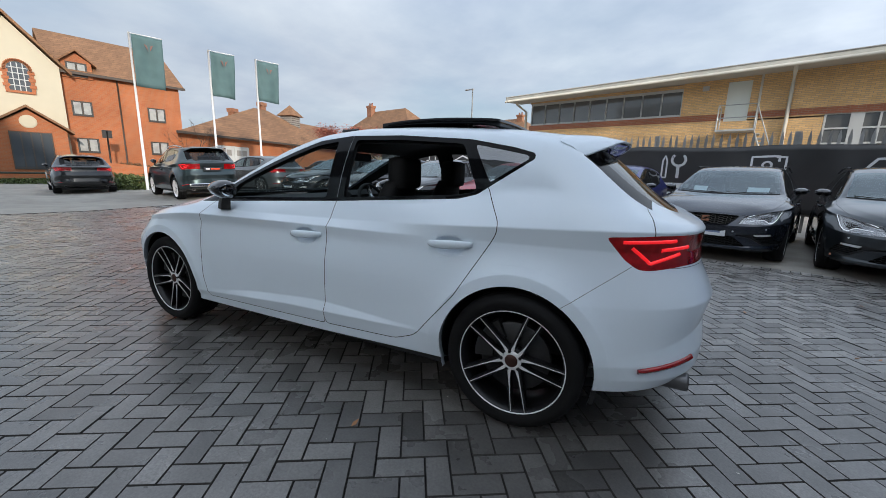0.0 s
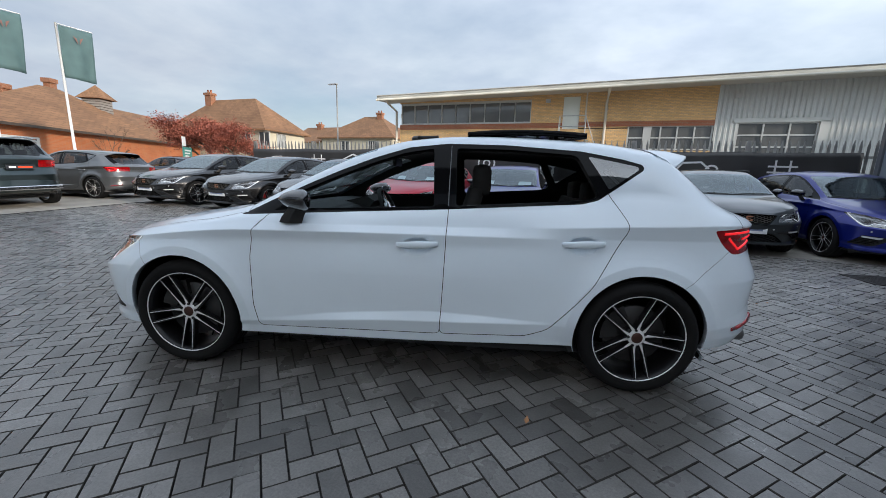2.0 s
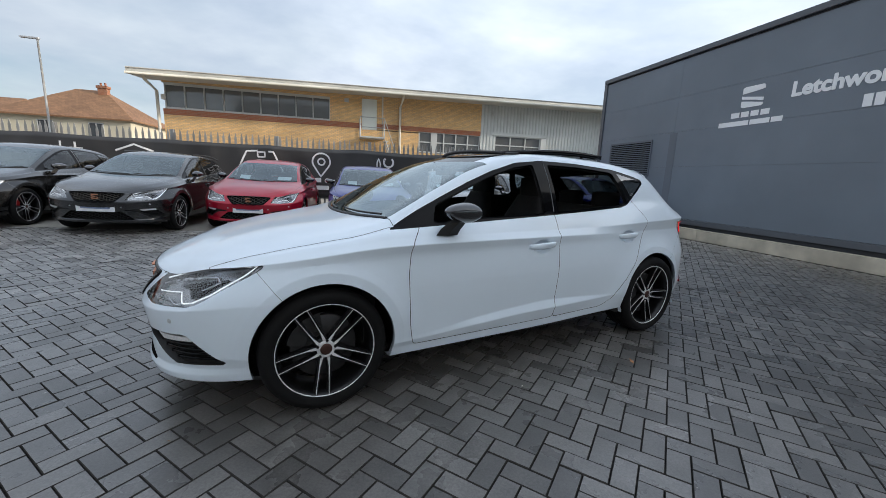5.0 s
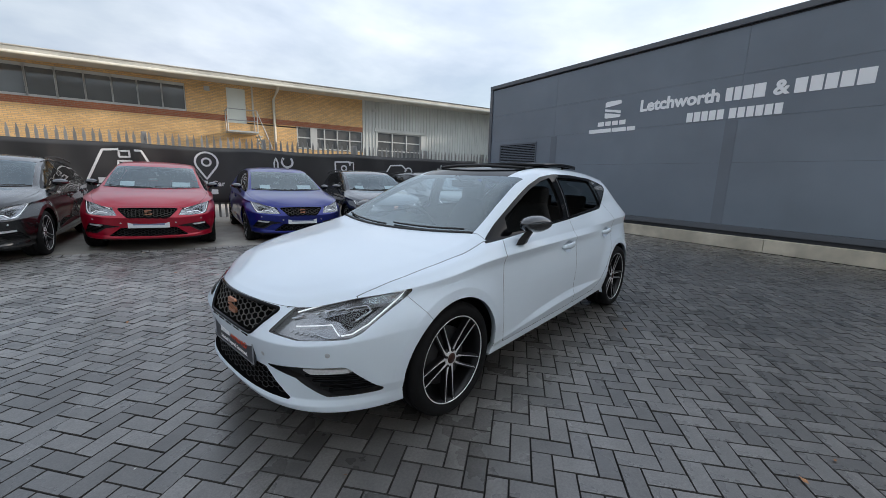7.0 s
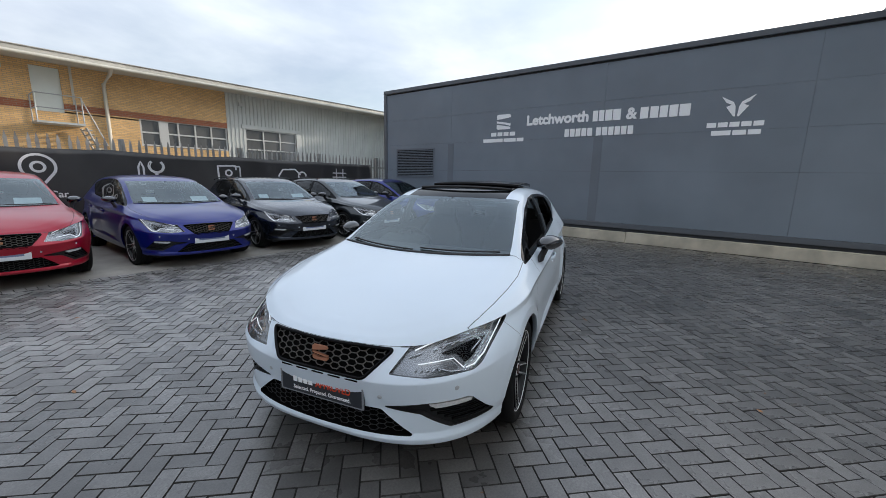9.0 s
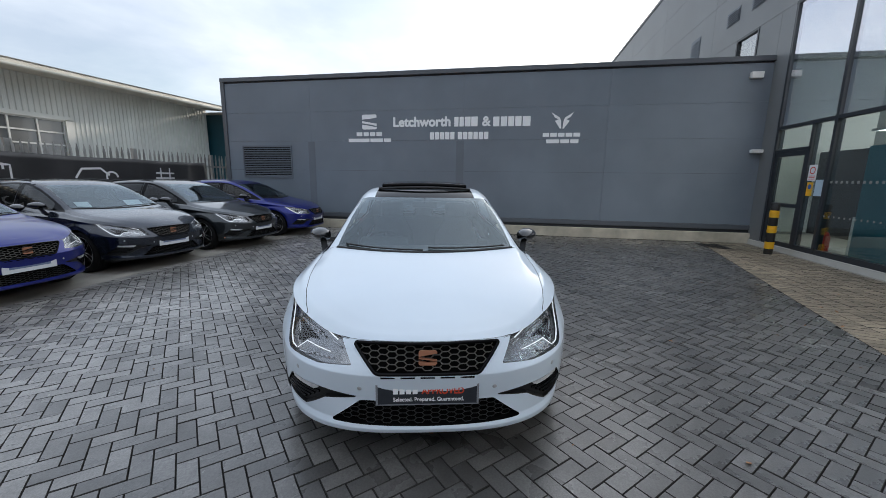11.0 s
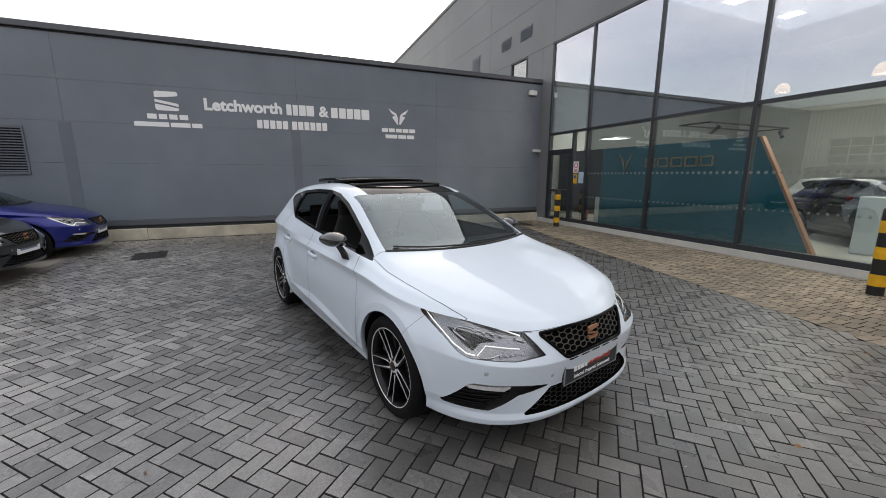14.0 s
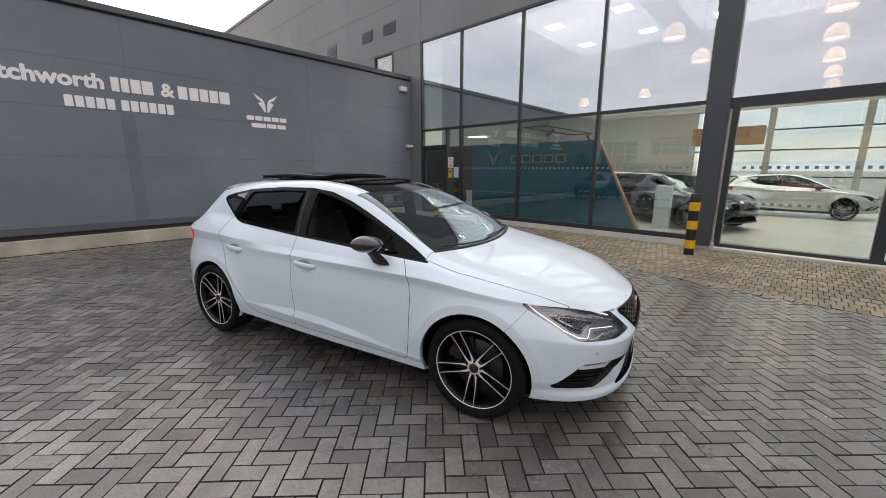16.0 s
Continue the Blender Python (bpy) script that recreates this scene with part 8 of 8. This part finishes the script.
def tree(label, x, y, h, spread, leaves, leaf_m, seed, leaf=0.10, flat=0.6):
    """Tapered trunk, forking limbs, and a crown of many small leaves round the twig ends."""
    rnd = random.Random(seed)
    t = thing("tree", label, "tree", pose(x, y, 0))
    bm = bmesh.new()
    ends = []

    def limb(p, d, ln, r, depth):
        pts = [p]
        for i in range(4):
            d = (d + Vector((rnd.uniform(-0.22, 0.22), rnd.uniform(-0.22, 0.22), rnd.uniform(-0.05, 0.12)))).normalized()
            pts.append(pts[-1] + d * ln / 4)
        tube(bm, pts, r, 6 if depth < 3 else 4, r1=r * 0.55)
        if depth >= 4:
            ends.extend(pts[2:])
            return
        for k in range(3 if depth < 3 else 2):
            a = rnd.uniform(0, 2 * math.pi)
            nd = (d * 0.8 + Vector((math.cos(a) * spread, math.sin(a) * spread, rnd.uniform(-0.05, 0.35)))).normalized()
            limb(pts[rnd.choice((2, 3, 4))], nd, ln * rnd.uniform(0.6, 0.8), r * 0.55, depth + 1)

    limb(Vector((0, 0, 0)), Vector((0, 0, 1)), h * 0.36, 0.045 + h * 0.018 if leaves else 0.055, 0)
    part("trunk", bm, bark, t, smooth=True)
    if leaves:
        verts, faces = [], []
        for _ in range(leaves):
            c = rnd.choice(ends) + Vector((rnd.gauss(0, 0.28), rnd.gauss(0, 0.28), rnd.gauss(0, 0.17)))
            e = Euler((rnd.uniform(-1, 1), rnd.uniform(-1, 1), rnd.uniform(0, 6.28)))
            u, v = Vector((leaf * rnd.uniform(0.6, 1.2), 0, 0)), Vector((0, leaf * 0.55 * rnd.uniform(0.6, 1.2), 0))
            u.rotate(e)
            v.rotate(e)
            k = len(verts)
            verts += [c - u, c - v, c + u, c + v]
            faces.append((k, k + 1, k + 2, k + 3))
        me = bpy.data.meshes.new("crown")
        me.from_pydata([tuple(v) for v in verts], [], faces)
        me.materials.append(leaf_m)
        o = new("crown", me)
        o.parent = t
        tagged(o, kind="stuff")
    return t


tree("small spreading tree with russet autumn leaves", -20.7, 15.3, 5.0, 0.95, 17000, red_leaf, 5, 0.055)
tree("small spreading tree with russet autumn leaves", -18.9, 15.9, 4.5, 0.95, 13000, red_leaf, 8, 0.055)
tree("bare young street tree with thin twigs", -26.7, 8.4, 4.4, 0.55, 0, red_leaf, 11)
tree("bare young street tree with thin twigs", -29.9, 16.0, 4.4, 0.45, 0, red_leaf, 17)


def hedge(label, pts, w, h, leaf_m, n, seed):
    rnd = random.Random(seed)
    verts, faces = [], []
    segs = list(zip(pts, pts[1:]))
    lens = [math.dist(a, b) for a, b in segs]
    for _ in range(n):
        r = rnd.uniform(0, sum(lens))
        for (a, b), ln in zip(segs, lens):
            if r <= ln:
                break
            r -= ln
        t = r / ln
        x, y = a[0] + (b[0] - a[0]) * t, a[1] + (b[1] - a[1]) * t
        ang = rnd.uniform(0, math.pi)
        top = h * (0.85 + 0.25 * noise.noise(Vector((x * 0.9, y * 0.9, seed))))
        k = rnd.uniform(0.75, 1.0)
        c = Vector((x + w / 2 * math.cos(ang) * k * rnd.choice((1, 1, -1)) + rnd.gauss(0, 0.05), y + rnd.gauss(0, w * 0.3), max(0.03, top * math.sin(ang) * k)))
        e = Euler((rnd.uniform(-1.2, 1.2), rnd.uniform(-1.2, 1.2), rnd.uniform(0, 6.28)))
        u, v = Vector((0.06 * rnd.uniform(0.7, 1.3), 0, 0)), Vector((0, 0.035, 0))
        u.rotate(e)
        v.rotate(e)
        q = len(verts)
        verts += [tuple(c - u), tuple(c - v), tuple(c + u), tuple(c + v)]
        faces.append((q, q + 1, q + 2, q + 3))
    me = bpy.data.meshes.new("hedge")
    me.from_pydata(verts, [], faces)
    me.materials.append(leaf_m)
    return tagged(new("hedge", me), label, "hedge", kind="stuff")


hedge("low green and brown planting along the yard edge", [(-24.5, 3.9), (-21.2, 4.2), (-20.6, 7.5), (-20.7, 10.5)], 1.1, 0.75, green_leaf, 7000, 3)
hedge("brown clipped hedge before the flats", [(-33.0, 3.9), (-31.5, 8.2)], 1.2, 1.25, brown_leaf, 5000, 4)
hedge("low flowering verge by the road", [(-30, -3.5), (-29, 3.0)], 1.2, 0.3, green_leaf, 3500, 6)
bm = bmesh.new()
box(bm, -60, -29.6, -25, 3.4, -0.01, 0.03)
tagged(part("verge", bm, mat("grass", (0.07, 0.10, 0.03), 0.9, vary=0.4, scale=6, bump=0.6, bscale=60)), "short green grass verge before the flats", "grass", kind="structure")
# low brick wall and hoop rail before the flats
bm = bmesh.new()
prism(bm, [(4.2, 0), (8.2, 0), (8.2, 0.9), (6.4, 1.0), (4.2, 1.25)], -31.0, -30.75, "x")
tagged(part("garden_wall", bm, orange_brick), "low orange brick garden wall", "wall", kind="structure")
bm = bmesh.new()
tube(bm, [(-29.0, -3.0, 0.55), (-29.0, 2.6, 0.55), (-29.0, 2.9, 0.45), (-29.0, 3.0, 0.0)], 0.05, 8)
tube(bm, [(-29.0, 0.0, 0.55), (-29.0, 0.0, 0.0)], 0.05, 8)
tagged(part("hoop_rail", bm, mat("dark_green_rail", (0.02, 0.03, 0.02), 0.5)), "dark green tubular hoop rail", "railing")
# tall dark post before the flats
post = thing("sign_post", "dark post with a small panel before the flats", "post", pose(-33.5, 5.3, 0))
bm = bmesh.new()
tube(bm, [(0, 0, 0), (0, 0, 3.2)], 0.05, 8)
part("pole", bm, satin_black, post)
bm = bmesh.new()
box(bm, -0.03, 0.03, -0.25, 0.25, 2.75, 3.25, 0.01)
part("panel", bm, satin_black, post)

# ---- showroom contents ----
pend_m = mat("pendant_shade", (0.60, 0.33, 0.18), 0.4, vary=0.1, scale=5, emit=0.9)
glow = mat("lamp_glow", (1.0, 0.80, 0.60), 0.5, emit=6.0)
panel_glow = mat("ceiling_panel_glow", (1.0, 0.97, 0.92), 0.5, emit=3.0)
pend = thing("pendant_lamp", "copper-toned dome pendant lamp lit over the showroom", "lamp", group="pendants in the showroom")
bm = bmesh.new()
lathe(bm, [(0.03, 0.34), (0.10, 0.32), (0.18, 0.24), (0.22, 0.10), (0.225, 0.0), (0.215, 0.0), (0.17, 0.22), (0.09, 0.30)], 24, "z")
part("shade", bm, pend_m, pend, smooth=True)
bm = bmesh.new()
lathe(bm, [(0.0, 0.02), (0.12, 0.03), (0.19, 0.05), (0.19, 0.06)], 20, "z")
part("bulb", bm, glow, pend)
bm = bmesh.new()
tube(bm, [(0, 0, 0.33), (0, 0, 2.3)], 0.008, 5)
part("cable", bm, satin_black, pend)
pend.matrix_basis = pose(-2.37, -6.3, 4.45)
for x, y, z in ((-2.43, -8.86, 4.45), (-5.06, -6.5, 4.45), (-5.06, -8.82, 4.45), (-5.1, -11.2, 4.45), (-5.15, -13.7, 4.45), (-5.2, -16.2, 4.45), (3.0, -13.8, 4.45), (0.3, -13.4, 4.45)):
    copy_thing(pend, pose(x, y, z))
lightp = thing("ceiling_light", "square white ceiling light panel", "lamp", group="ceiling panels in the showroom")
bm = bmesh.new()
box(bm, -0.3, 0.3, -0.3, 0.3, 0.0, 0.02)
part("diffuser", bm, panel_glow, lightp)
bm = bmesh.new()
for a in ((-0.33, 0.33, -0.33, -0.3), (-0.33, 0.33, 0.3, 0.33), (-0.33, -0.3, -0.3, 0.3), (0.3, 0.33, -0.3, 0.3)):
    box(bm, *a, -0.01, 0.04)
part("frame", bm, white_frame, lightp)
lightp.matrix_basis = pose(3.2, -8.0, 7.15)
for i in range(6):
    for j in range(3):
        if (i, j) != (0, 0):
            copy_thing(lightp, pose(3.2 - i * 2.6, -8.0 - j * 3.0, 7.15))
copy_thing(lightp, pose(3.35, -6.35, 2.62))
# hanging track with two dark spotlights
track = thing("track_light", "black hanging track with adjustable spotlights", "lamp")
bm = bmesh.new()
box(bm, 1.98, 2.02, -12.6, -8.6, 3.04, 3.08)
box(bm, 2.90, 2.94, -12.6, -8.6, 3.04, 3.08)
for y in (-12.6, -8.64):
    box(bm, 2.02, 2.90, y, y + 0.04, 3.04, 3.08)
part("track", bm, satin_black, track)
for x, y in ((2.0, -8.7), (2.92, -8.7), (2.0, -12.5), (2.92, -12.5)):
    bm = bmesh.new()
    tube(bm, [(x, y, 3.07), (x, y, 7.2)], 0.004, 4)
    part("cable", bm, satin_black, track)
for y, tx in ((-8.93, 0.10), (-12.25, -0.08)):
    bm = bmesh.new()
    tube(bm, [(2.0, y, 3.04), (2.0, y, 2.95)], 0.012, 6)
    tube(bm, [(2.0 - tx, y - 0.04, 2.95), (2.0 + tx, y + 0.10, 2.76)], 0.055, 12)
    part("spotlight", bm, satin_black, track)
# timber reception bulkhead, desk, round poster stand, extinguisher, notices
bm = bmesh.new()
box(bm, -3.55, -1.15, -16.2, -15.6, 2.55, 3.25, 0.01)
tagged(part("timber_bulkhead", bm, mat("oak_panel", (0.22, 0.12, 0.06), 0.5, vary=0.25, scale=2.5, stretch=(0.2, 1, 4))), "oak panelled bulkhead over the reception", "panel", kind="structure")
bm = bmesh.new()
box(bm, -2.60, -2.23, -6.95, -6.75, 0.045, 1.12, 0.02)
tagged(part("info_stand", bm, plate_white), "white information stand on the showroom floor", "stand")
bm = bmesh.new()
lathe(bm, [(0.0, 0.05), (0.07, 0.05), (0.075, 0.08), (0.075, 0.45), (0.05, 0.52), (0.02, 0.56), (0.0, 0.56)], 16, "z", at=(3.0, SY - 0.35, 0.0))
ext = tagged(part("fire_extinguisher", bm, mat("red_enamel", (0.45, 0.01, 0.01), 0.3), smooth=True), "red fire extinguisher standing inside the glass", "extinguisher")
for nm, x0, x1, z0, z1, m, lab in (("safety_notice", 3.02, 3.24, 1.58, 1.90, plate_white, "white safety notice with a red ring on the glass"), ("safety_notice", 3.06, 3.22, 1.27, 1.55, bol_yellow, "yellow safety notice on the glass"),
                                   ("paper_notice", 2.80, 3.00, 1.28, 1.60, mat("pale_blue_paper", (0.45, 0.58, 0.68), 0.7), "pale blue paper notice on the glass")):
    nt = thing(nm, lab, "notice")
    bm = bmesh.new()
    box(bm, x0, x1, SY + 0.002, SY + 0.005, z0, z1)
    part("sheet", bm, m, nt)
    if nm == "safety_notice" and z0 > 1.5:
        bm = bmesh.new()
        lathe(bm, [(0.055, SY + 0.006), (0.075, SY + 0.006)], 20, "y", at=((x0 + x1) / 2, 0, 1.79))
        part("ring", bm, mat("notice_red", (0.55, 0.02, 0.02), 0.6), nt)
        bm = bmesh.new()
        for k in range(3):
            box(bm, x0 + 0.03, x1 - 0.03, SY + 0.0055, SY + 0.007, 1.61 + k * 0.03, 1.622 + k * 0.03)
        part("print_bar", bm, MATS["notice_red"], nt)
    elif nm == "safety_notice":
        bm = bmesh.new()
        lathe(bm, [(0.0, SY + 0.006), (0.05, SY + 0.006)], 20, "y", at=((x0 + x1) / 2, 0, 1.46))
        part("disc", bm, mat("notice_blue", (0.02, 0.10, 0.4), 0.6), nt)
# row of white dots across the glazing as a warning strip
bm = bmesh.new()
x = -3.3
while x < 2.6:
    box(bm, x, x + 0.05, SY + 0.001, SY + 0.003, 1.53, 1.58)
    box(bm, x + 0.03, x + 0.065, SY + 0.001, SY + 0.003, 0.88, 0.915)
    x += 0.12
x = -8.4
while x < -4.1:
    for z in (0.88, 1.53):
        box(bm, x, x + 0.05, SY + 0.001, SY + 0.003, z, z + 0.05)
    x += 0.12
tagged(part("glass_manifestation", bm, mat("frosted_dots", (0.19, 0.21, 0.21), 0.6)), "row of small frosted squares across the glass", "glass film", kind="stuff")

# ---- drain covers and litter ----
iron = mat("cast_iron", (0.03, 0.028, 0.027), 0.6, metal=0.3, vary=0.4, scale=20, bump=0.4, bscale=80)
for x, y, a in ((2.65, 5.58, 10), (4.1, -3.6, 0)):
    dcv = thing("drain_cover", "worn cast iron cover set in the paving", "drain cover", pose(x, y, 0, 0, 0, a))
    bm = bmesh.new()
    for b in ((-0.34, 0.34, -0.26, -0.22), (-0.34, 0.34, 0.22, 0.26), (-0.34, -0.30, -0.22, 0.22), (0.30, 0.34, -0.22, 0.22)):
        box(bm, *b, -0.01, 0.008)
    part("frame", bm, iron, dcv)
    bm = bmesh.new()
    box(bm, -0.30, 0.30, -0.22, 0.22, -0.01, 0.004)
    for i in range(10):
        for j in range(7):
            box(bm, -0.27 + i * 0.056, -0.24 + i * 0.056, -0.19 + j * 0.056, -0.16 + j * 0.056, 0.004, 0.007)
    part("plate", bm, iron, dcv)
rnd = random.Random(4)
for nm, lab, n, m, size in (("fallen_leaves", "small brown leaves scattered on the paving", 130, mat("dry_leaf", (0.26, 0.13, 0.06), 0.8, isle=0.5), 0.018), ("paving_specks", "pale grit and petals scattered on the paving", 420, mat("pale_grit", (0.55, 0.55, 0.50), 0.8, isle=0.3), 0.006)):
    verts, faces = [], []
    for _ in range(n):
        x, y = rnd.uniform(-8.5, 4.7), rnd.uniform(-3.8, 6.2)
        if rnd.random() < 0.45:
            x, y = rnd.uniform(-4.5, 1.0), rnd.uniform(-3.4, -1.2)
        e = Euler((rnd.uniform(-0.3, 0.3), rnd.uniform(-0.3, 0.3), rnd.uniform(0, 6.28)))
        c = Vector((x, y, rise(x, y) + 0.006))
        k = len(verts)
        sz = size * rnd.uniform(0.5, 1.5)
        for px, py, pz in ((-1, 0, 0), (-0.2, -0.55, 0.15), (1.1, 0, 0.2), (-0.1, 0.5, 0.1)):
            v = Vector((px, py, pz)) * sz
            v.rotate(e)
            verts.append(tuple(c + v))
        faces.append((k, k + 1, k + 2, k + 3))
    me = bpy.data.meshes.new(nm)
    me.from_pydata(verts, [], faces)
    me.materials.append(m)
    tagged(new(nm, me), lab, "litter", kind="stuff")

# ---- block paving: 200 x 100 blocks in herringbone, laid at 45 degrees to the buildings ----
block_dark = mat("dark_paving_block", (0.121, 0.1165, 0.1115), 0.32, vary=0.28, scale=9, bump=0.22, bscale=160, isle=0.45, stain=0.25, stain_scale=0.7, rvary=0.14, spec=0.65)
block_dark_one = mat("dark_paving_block_single", (0.121, 0.1165, 0.1115), 0.32, vary=0.28, scale=9, bump=0.22, bscale=160, obj=0.45, stain=0.25, stain_scale=0.7, rvary=0.14, spec=0.65)
block_edge = mat("dirty_block_edge", (0.050, 0.048, 0.045), 0.9, vary=0.3, scale=20, spec=0.1)
block_buff = mat("buff_paving_block", (0.285, 0.232, 0.165), 0.7, vary=0.3, scale=9, bump=0.5, bscale=150, isle=0.3, stain=0.3, stain_scale=0.8)


def dust_and_light(m):
    """Dust, wear and sky light put into the colour, by the parked cars and towards the road."""
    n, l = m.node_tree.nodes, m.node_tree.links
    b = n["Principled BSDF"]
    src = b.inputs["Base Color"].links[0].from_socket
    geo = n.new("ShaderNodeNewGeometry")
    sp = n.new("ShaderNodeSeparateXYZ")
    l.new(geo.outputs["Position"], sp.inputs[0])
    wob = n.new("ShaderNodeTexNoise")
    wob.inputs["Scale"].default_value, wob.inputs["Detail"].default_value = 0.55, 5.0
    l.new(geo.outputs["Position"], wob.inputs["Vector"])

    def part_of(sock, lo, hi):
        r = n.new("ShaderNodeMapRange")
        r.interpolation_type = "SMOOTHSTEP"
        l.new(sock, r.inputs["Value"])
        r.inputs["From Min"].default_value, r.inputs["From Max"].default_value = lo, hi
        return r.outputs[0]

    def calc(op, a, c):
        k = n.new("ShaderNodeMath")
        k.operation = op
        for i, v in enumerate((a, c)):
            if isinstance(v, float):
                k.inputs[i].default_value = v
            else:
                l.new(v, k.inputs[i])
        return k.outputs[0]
    # brighter open aisle against the building's shade, and westward sky sheen, as colour
    dust_light = calc("MAXIMUM", part_of(sp.outputs["Y"], 2.0, 6.0), calc("MULTIPLY", part_of(sp.outputs["X"], -5.0, -9.5), 0.6))
    amount = calc("ADD", calc("MULTIPLY", dust_light, 1.7), calc("MULTIPLY", wob.outputs["Fac"], 0.5))
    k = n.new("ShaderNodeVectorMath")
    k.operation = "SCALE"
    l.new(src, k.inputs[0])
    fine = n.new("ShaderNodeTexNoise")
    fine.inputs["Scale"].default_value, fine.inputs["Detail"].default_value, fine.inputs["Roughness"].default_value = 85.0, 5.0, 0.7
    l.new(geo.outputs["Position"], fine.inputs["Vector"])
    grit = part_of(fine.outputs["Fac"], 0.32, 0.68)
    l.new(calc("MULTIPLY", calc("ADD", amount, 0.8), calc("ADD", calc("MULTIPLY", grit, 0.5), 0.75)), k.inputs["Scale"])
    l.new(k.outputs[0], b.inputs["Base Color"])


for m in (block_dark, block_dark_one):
    dust_and_light(m)
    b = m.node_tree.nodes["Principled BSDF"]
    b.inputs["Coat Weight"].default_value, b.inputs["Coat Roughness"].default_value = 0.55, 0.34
paving = tagged(new("pavement"), "dark grey herringbone block paving with a buff border", "paving", kind="structure")
PU, PV = 0.048, 0.056


def buff_edge(x):
    """The buff border widens to the west."""
    return min(-1.75, -2.85 - 0.2 * (x - 0.68))


R2 = math.sqrt(0.5)


def block_shape(L, W):
    """Chamfered block about its centre, top at z = 0."""
    v, c = [], 0.0028
    for z, d in ((-0.012, 0.0), (-0.0045, 0.0), (0.0, c)):
        for sx, sy in ((-1, -1), (1, -1), (1, 1), (-1, 1)):
            v.append((sx * (L / 2 - d), sy * (W / 2 - d), z))
    f = [(8, 9, 10, 11)]
    for k in (0, 4):
        f += [(k + i, k + (i + 1) % 4, k + 4 + (i + 1) % 4, k + 4 + i) for i in range(4)]
    return np.array(v), f


bv, bf = block_shape(0.1964, 0.0964)
single_me = bpy.data.meshes.new("paving_block")
single_me.from_pydata([tuple(p) for p in bv], [], bf)
single_me.materials.append(block_dark_one)
single_me.materials.append(block_edge)
single_me.polygons.foreach_set("material_index", [0] + [1] * (len(bf) - 1))
rnd = random.Random(9)
cells = []
for i in range(-240, 130):
    for j in range(-130, 220):
        k = (i - j) % 4
        if k == 2:
            u, v, a = i + 1.0, j + 0.5, 45.0
        elif k == 1:
            u, v, a = i + 0.5, j + 1.0, 135.0
        else:
            continue
        u, v = PU + u * 0.1, PV + v * 0.1
        x, y = (u - v) * R2, (u + v) * R2
        if PAVE_W + 0.06 < x < PAVE_E - 0.07 and buff_edge(x) + 0.07 < y < PAVE_N - 0.06:
            cells.append((x, y, a))


def lay(spots, shape, faces, material, name, label, lift=0.0):
    verts, polys = [], []
    for x, y, a in spots:
        c, s = math.cos(radians(a)), math.sin(radians(a))
        tx, ty, dz = rnd.gauss(0, 0.006), rnd.gauss(0, 0.006), lift + rnd.gauss(0, 0.0011)
        k = len(verts)
        for px, py, pz in shape:
            verts.append((x + px * c - py * s, y + px * s + py * c, rise(x + px * c - py * s, y + px * s + py * c) + pz + dz + (px * tx + py * ty if pz > -0.01 else 0)))
        polys += [tuple(k + q for q in f) for f in faces]
    me = bpy.data.meshes.new(name)
    me.from_pydata(verts, [], polys)
    me.materials.append(material)
    me.materials.append(block_edge)
    me.polygons.foreach_set("material_index", ([0] + [1] * (len(faces) - 1)) * len(spots))
    o = new(name, me)
    o.parent = paving
    return tagged(o, label, kind="stuff")


near = [c for c in cells if -4.6 < c[0] < -0.6 and -1.35 < c[1] < 0.12][:300]
keep = set(near)
for x, y, a in near:
    o = new("paving_block", single_me)
    o.parent = paving
    o.matrix_basis = pose(x, y, rnd.gauss(0, 0.0011), rnd.gauss(0, 0.35), rnd.gauss(0, 0.35), a)
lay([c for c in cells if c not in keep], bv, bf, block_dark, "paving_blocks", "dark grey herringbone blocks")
# buff border: rows of blocks end-on to the building
buff_spots = []
y = PAVE_S + 0.1
row = 0
while y < -1.75:
    x = PAVE_W + 0.1 + (0.05 if row % 2 else 0)
    while x < PAVE_E - 0.05:
        if y < buff_edge(x):
            buff_spots.append((x, y, 90.0))
        x += 0.1
    y += 0.2
    row += 1
lay(buff_spots, bv, bf, block_buff, "buff_blocks", "buff border blocks")
# edging courses that cover the cut ends along both borders
edge = []
x = PAVE_W + 0.1
while x < PAVE_E - 0.08:
    slope = -0.2 if buff_edge(x) < -1.75 else 0.0
    edge.append((x, buff_edge(x) + 0.015, 90.0 + math.degrees(math.atan(slope))))
    x += 0.1 * math.cos(math.atan(slope))
lay(edge, bv, bf, block_buff, "edging_blocks", "buff edging course", 0.0035)
edge = [(PAVE_W + 0.1 + 0.1 * i, PAVE_N - 0.075, 90.0) for i in range(int((PAVE_E - PAVE_W - 0.2) / 0.1))]
lay(edge, bv, bf, block_dark, "edging_blocks", "dark edging course", 0.0035)
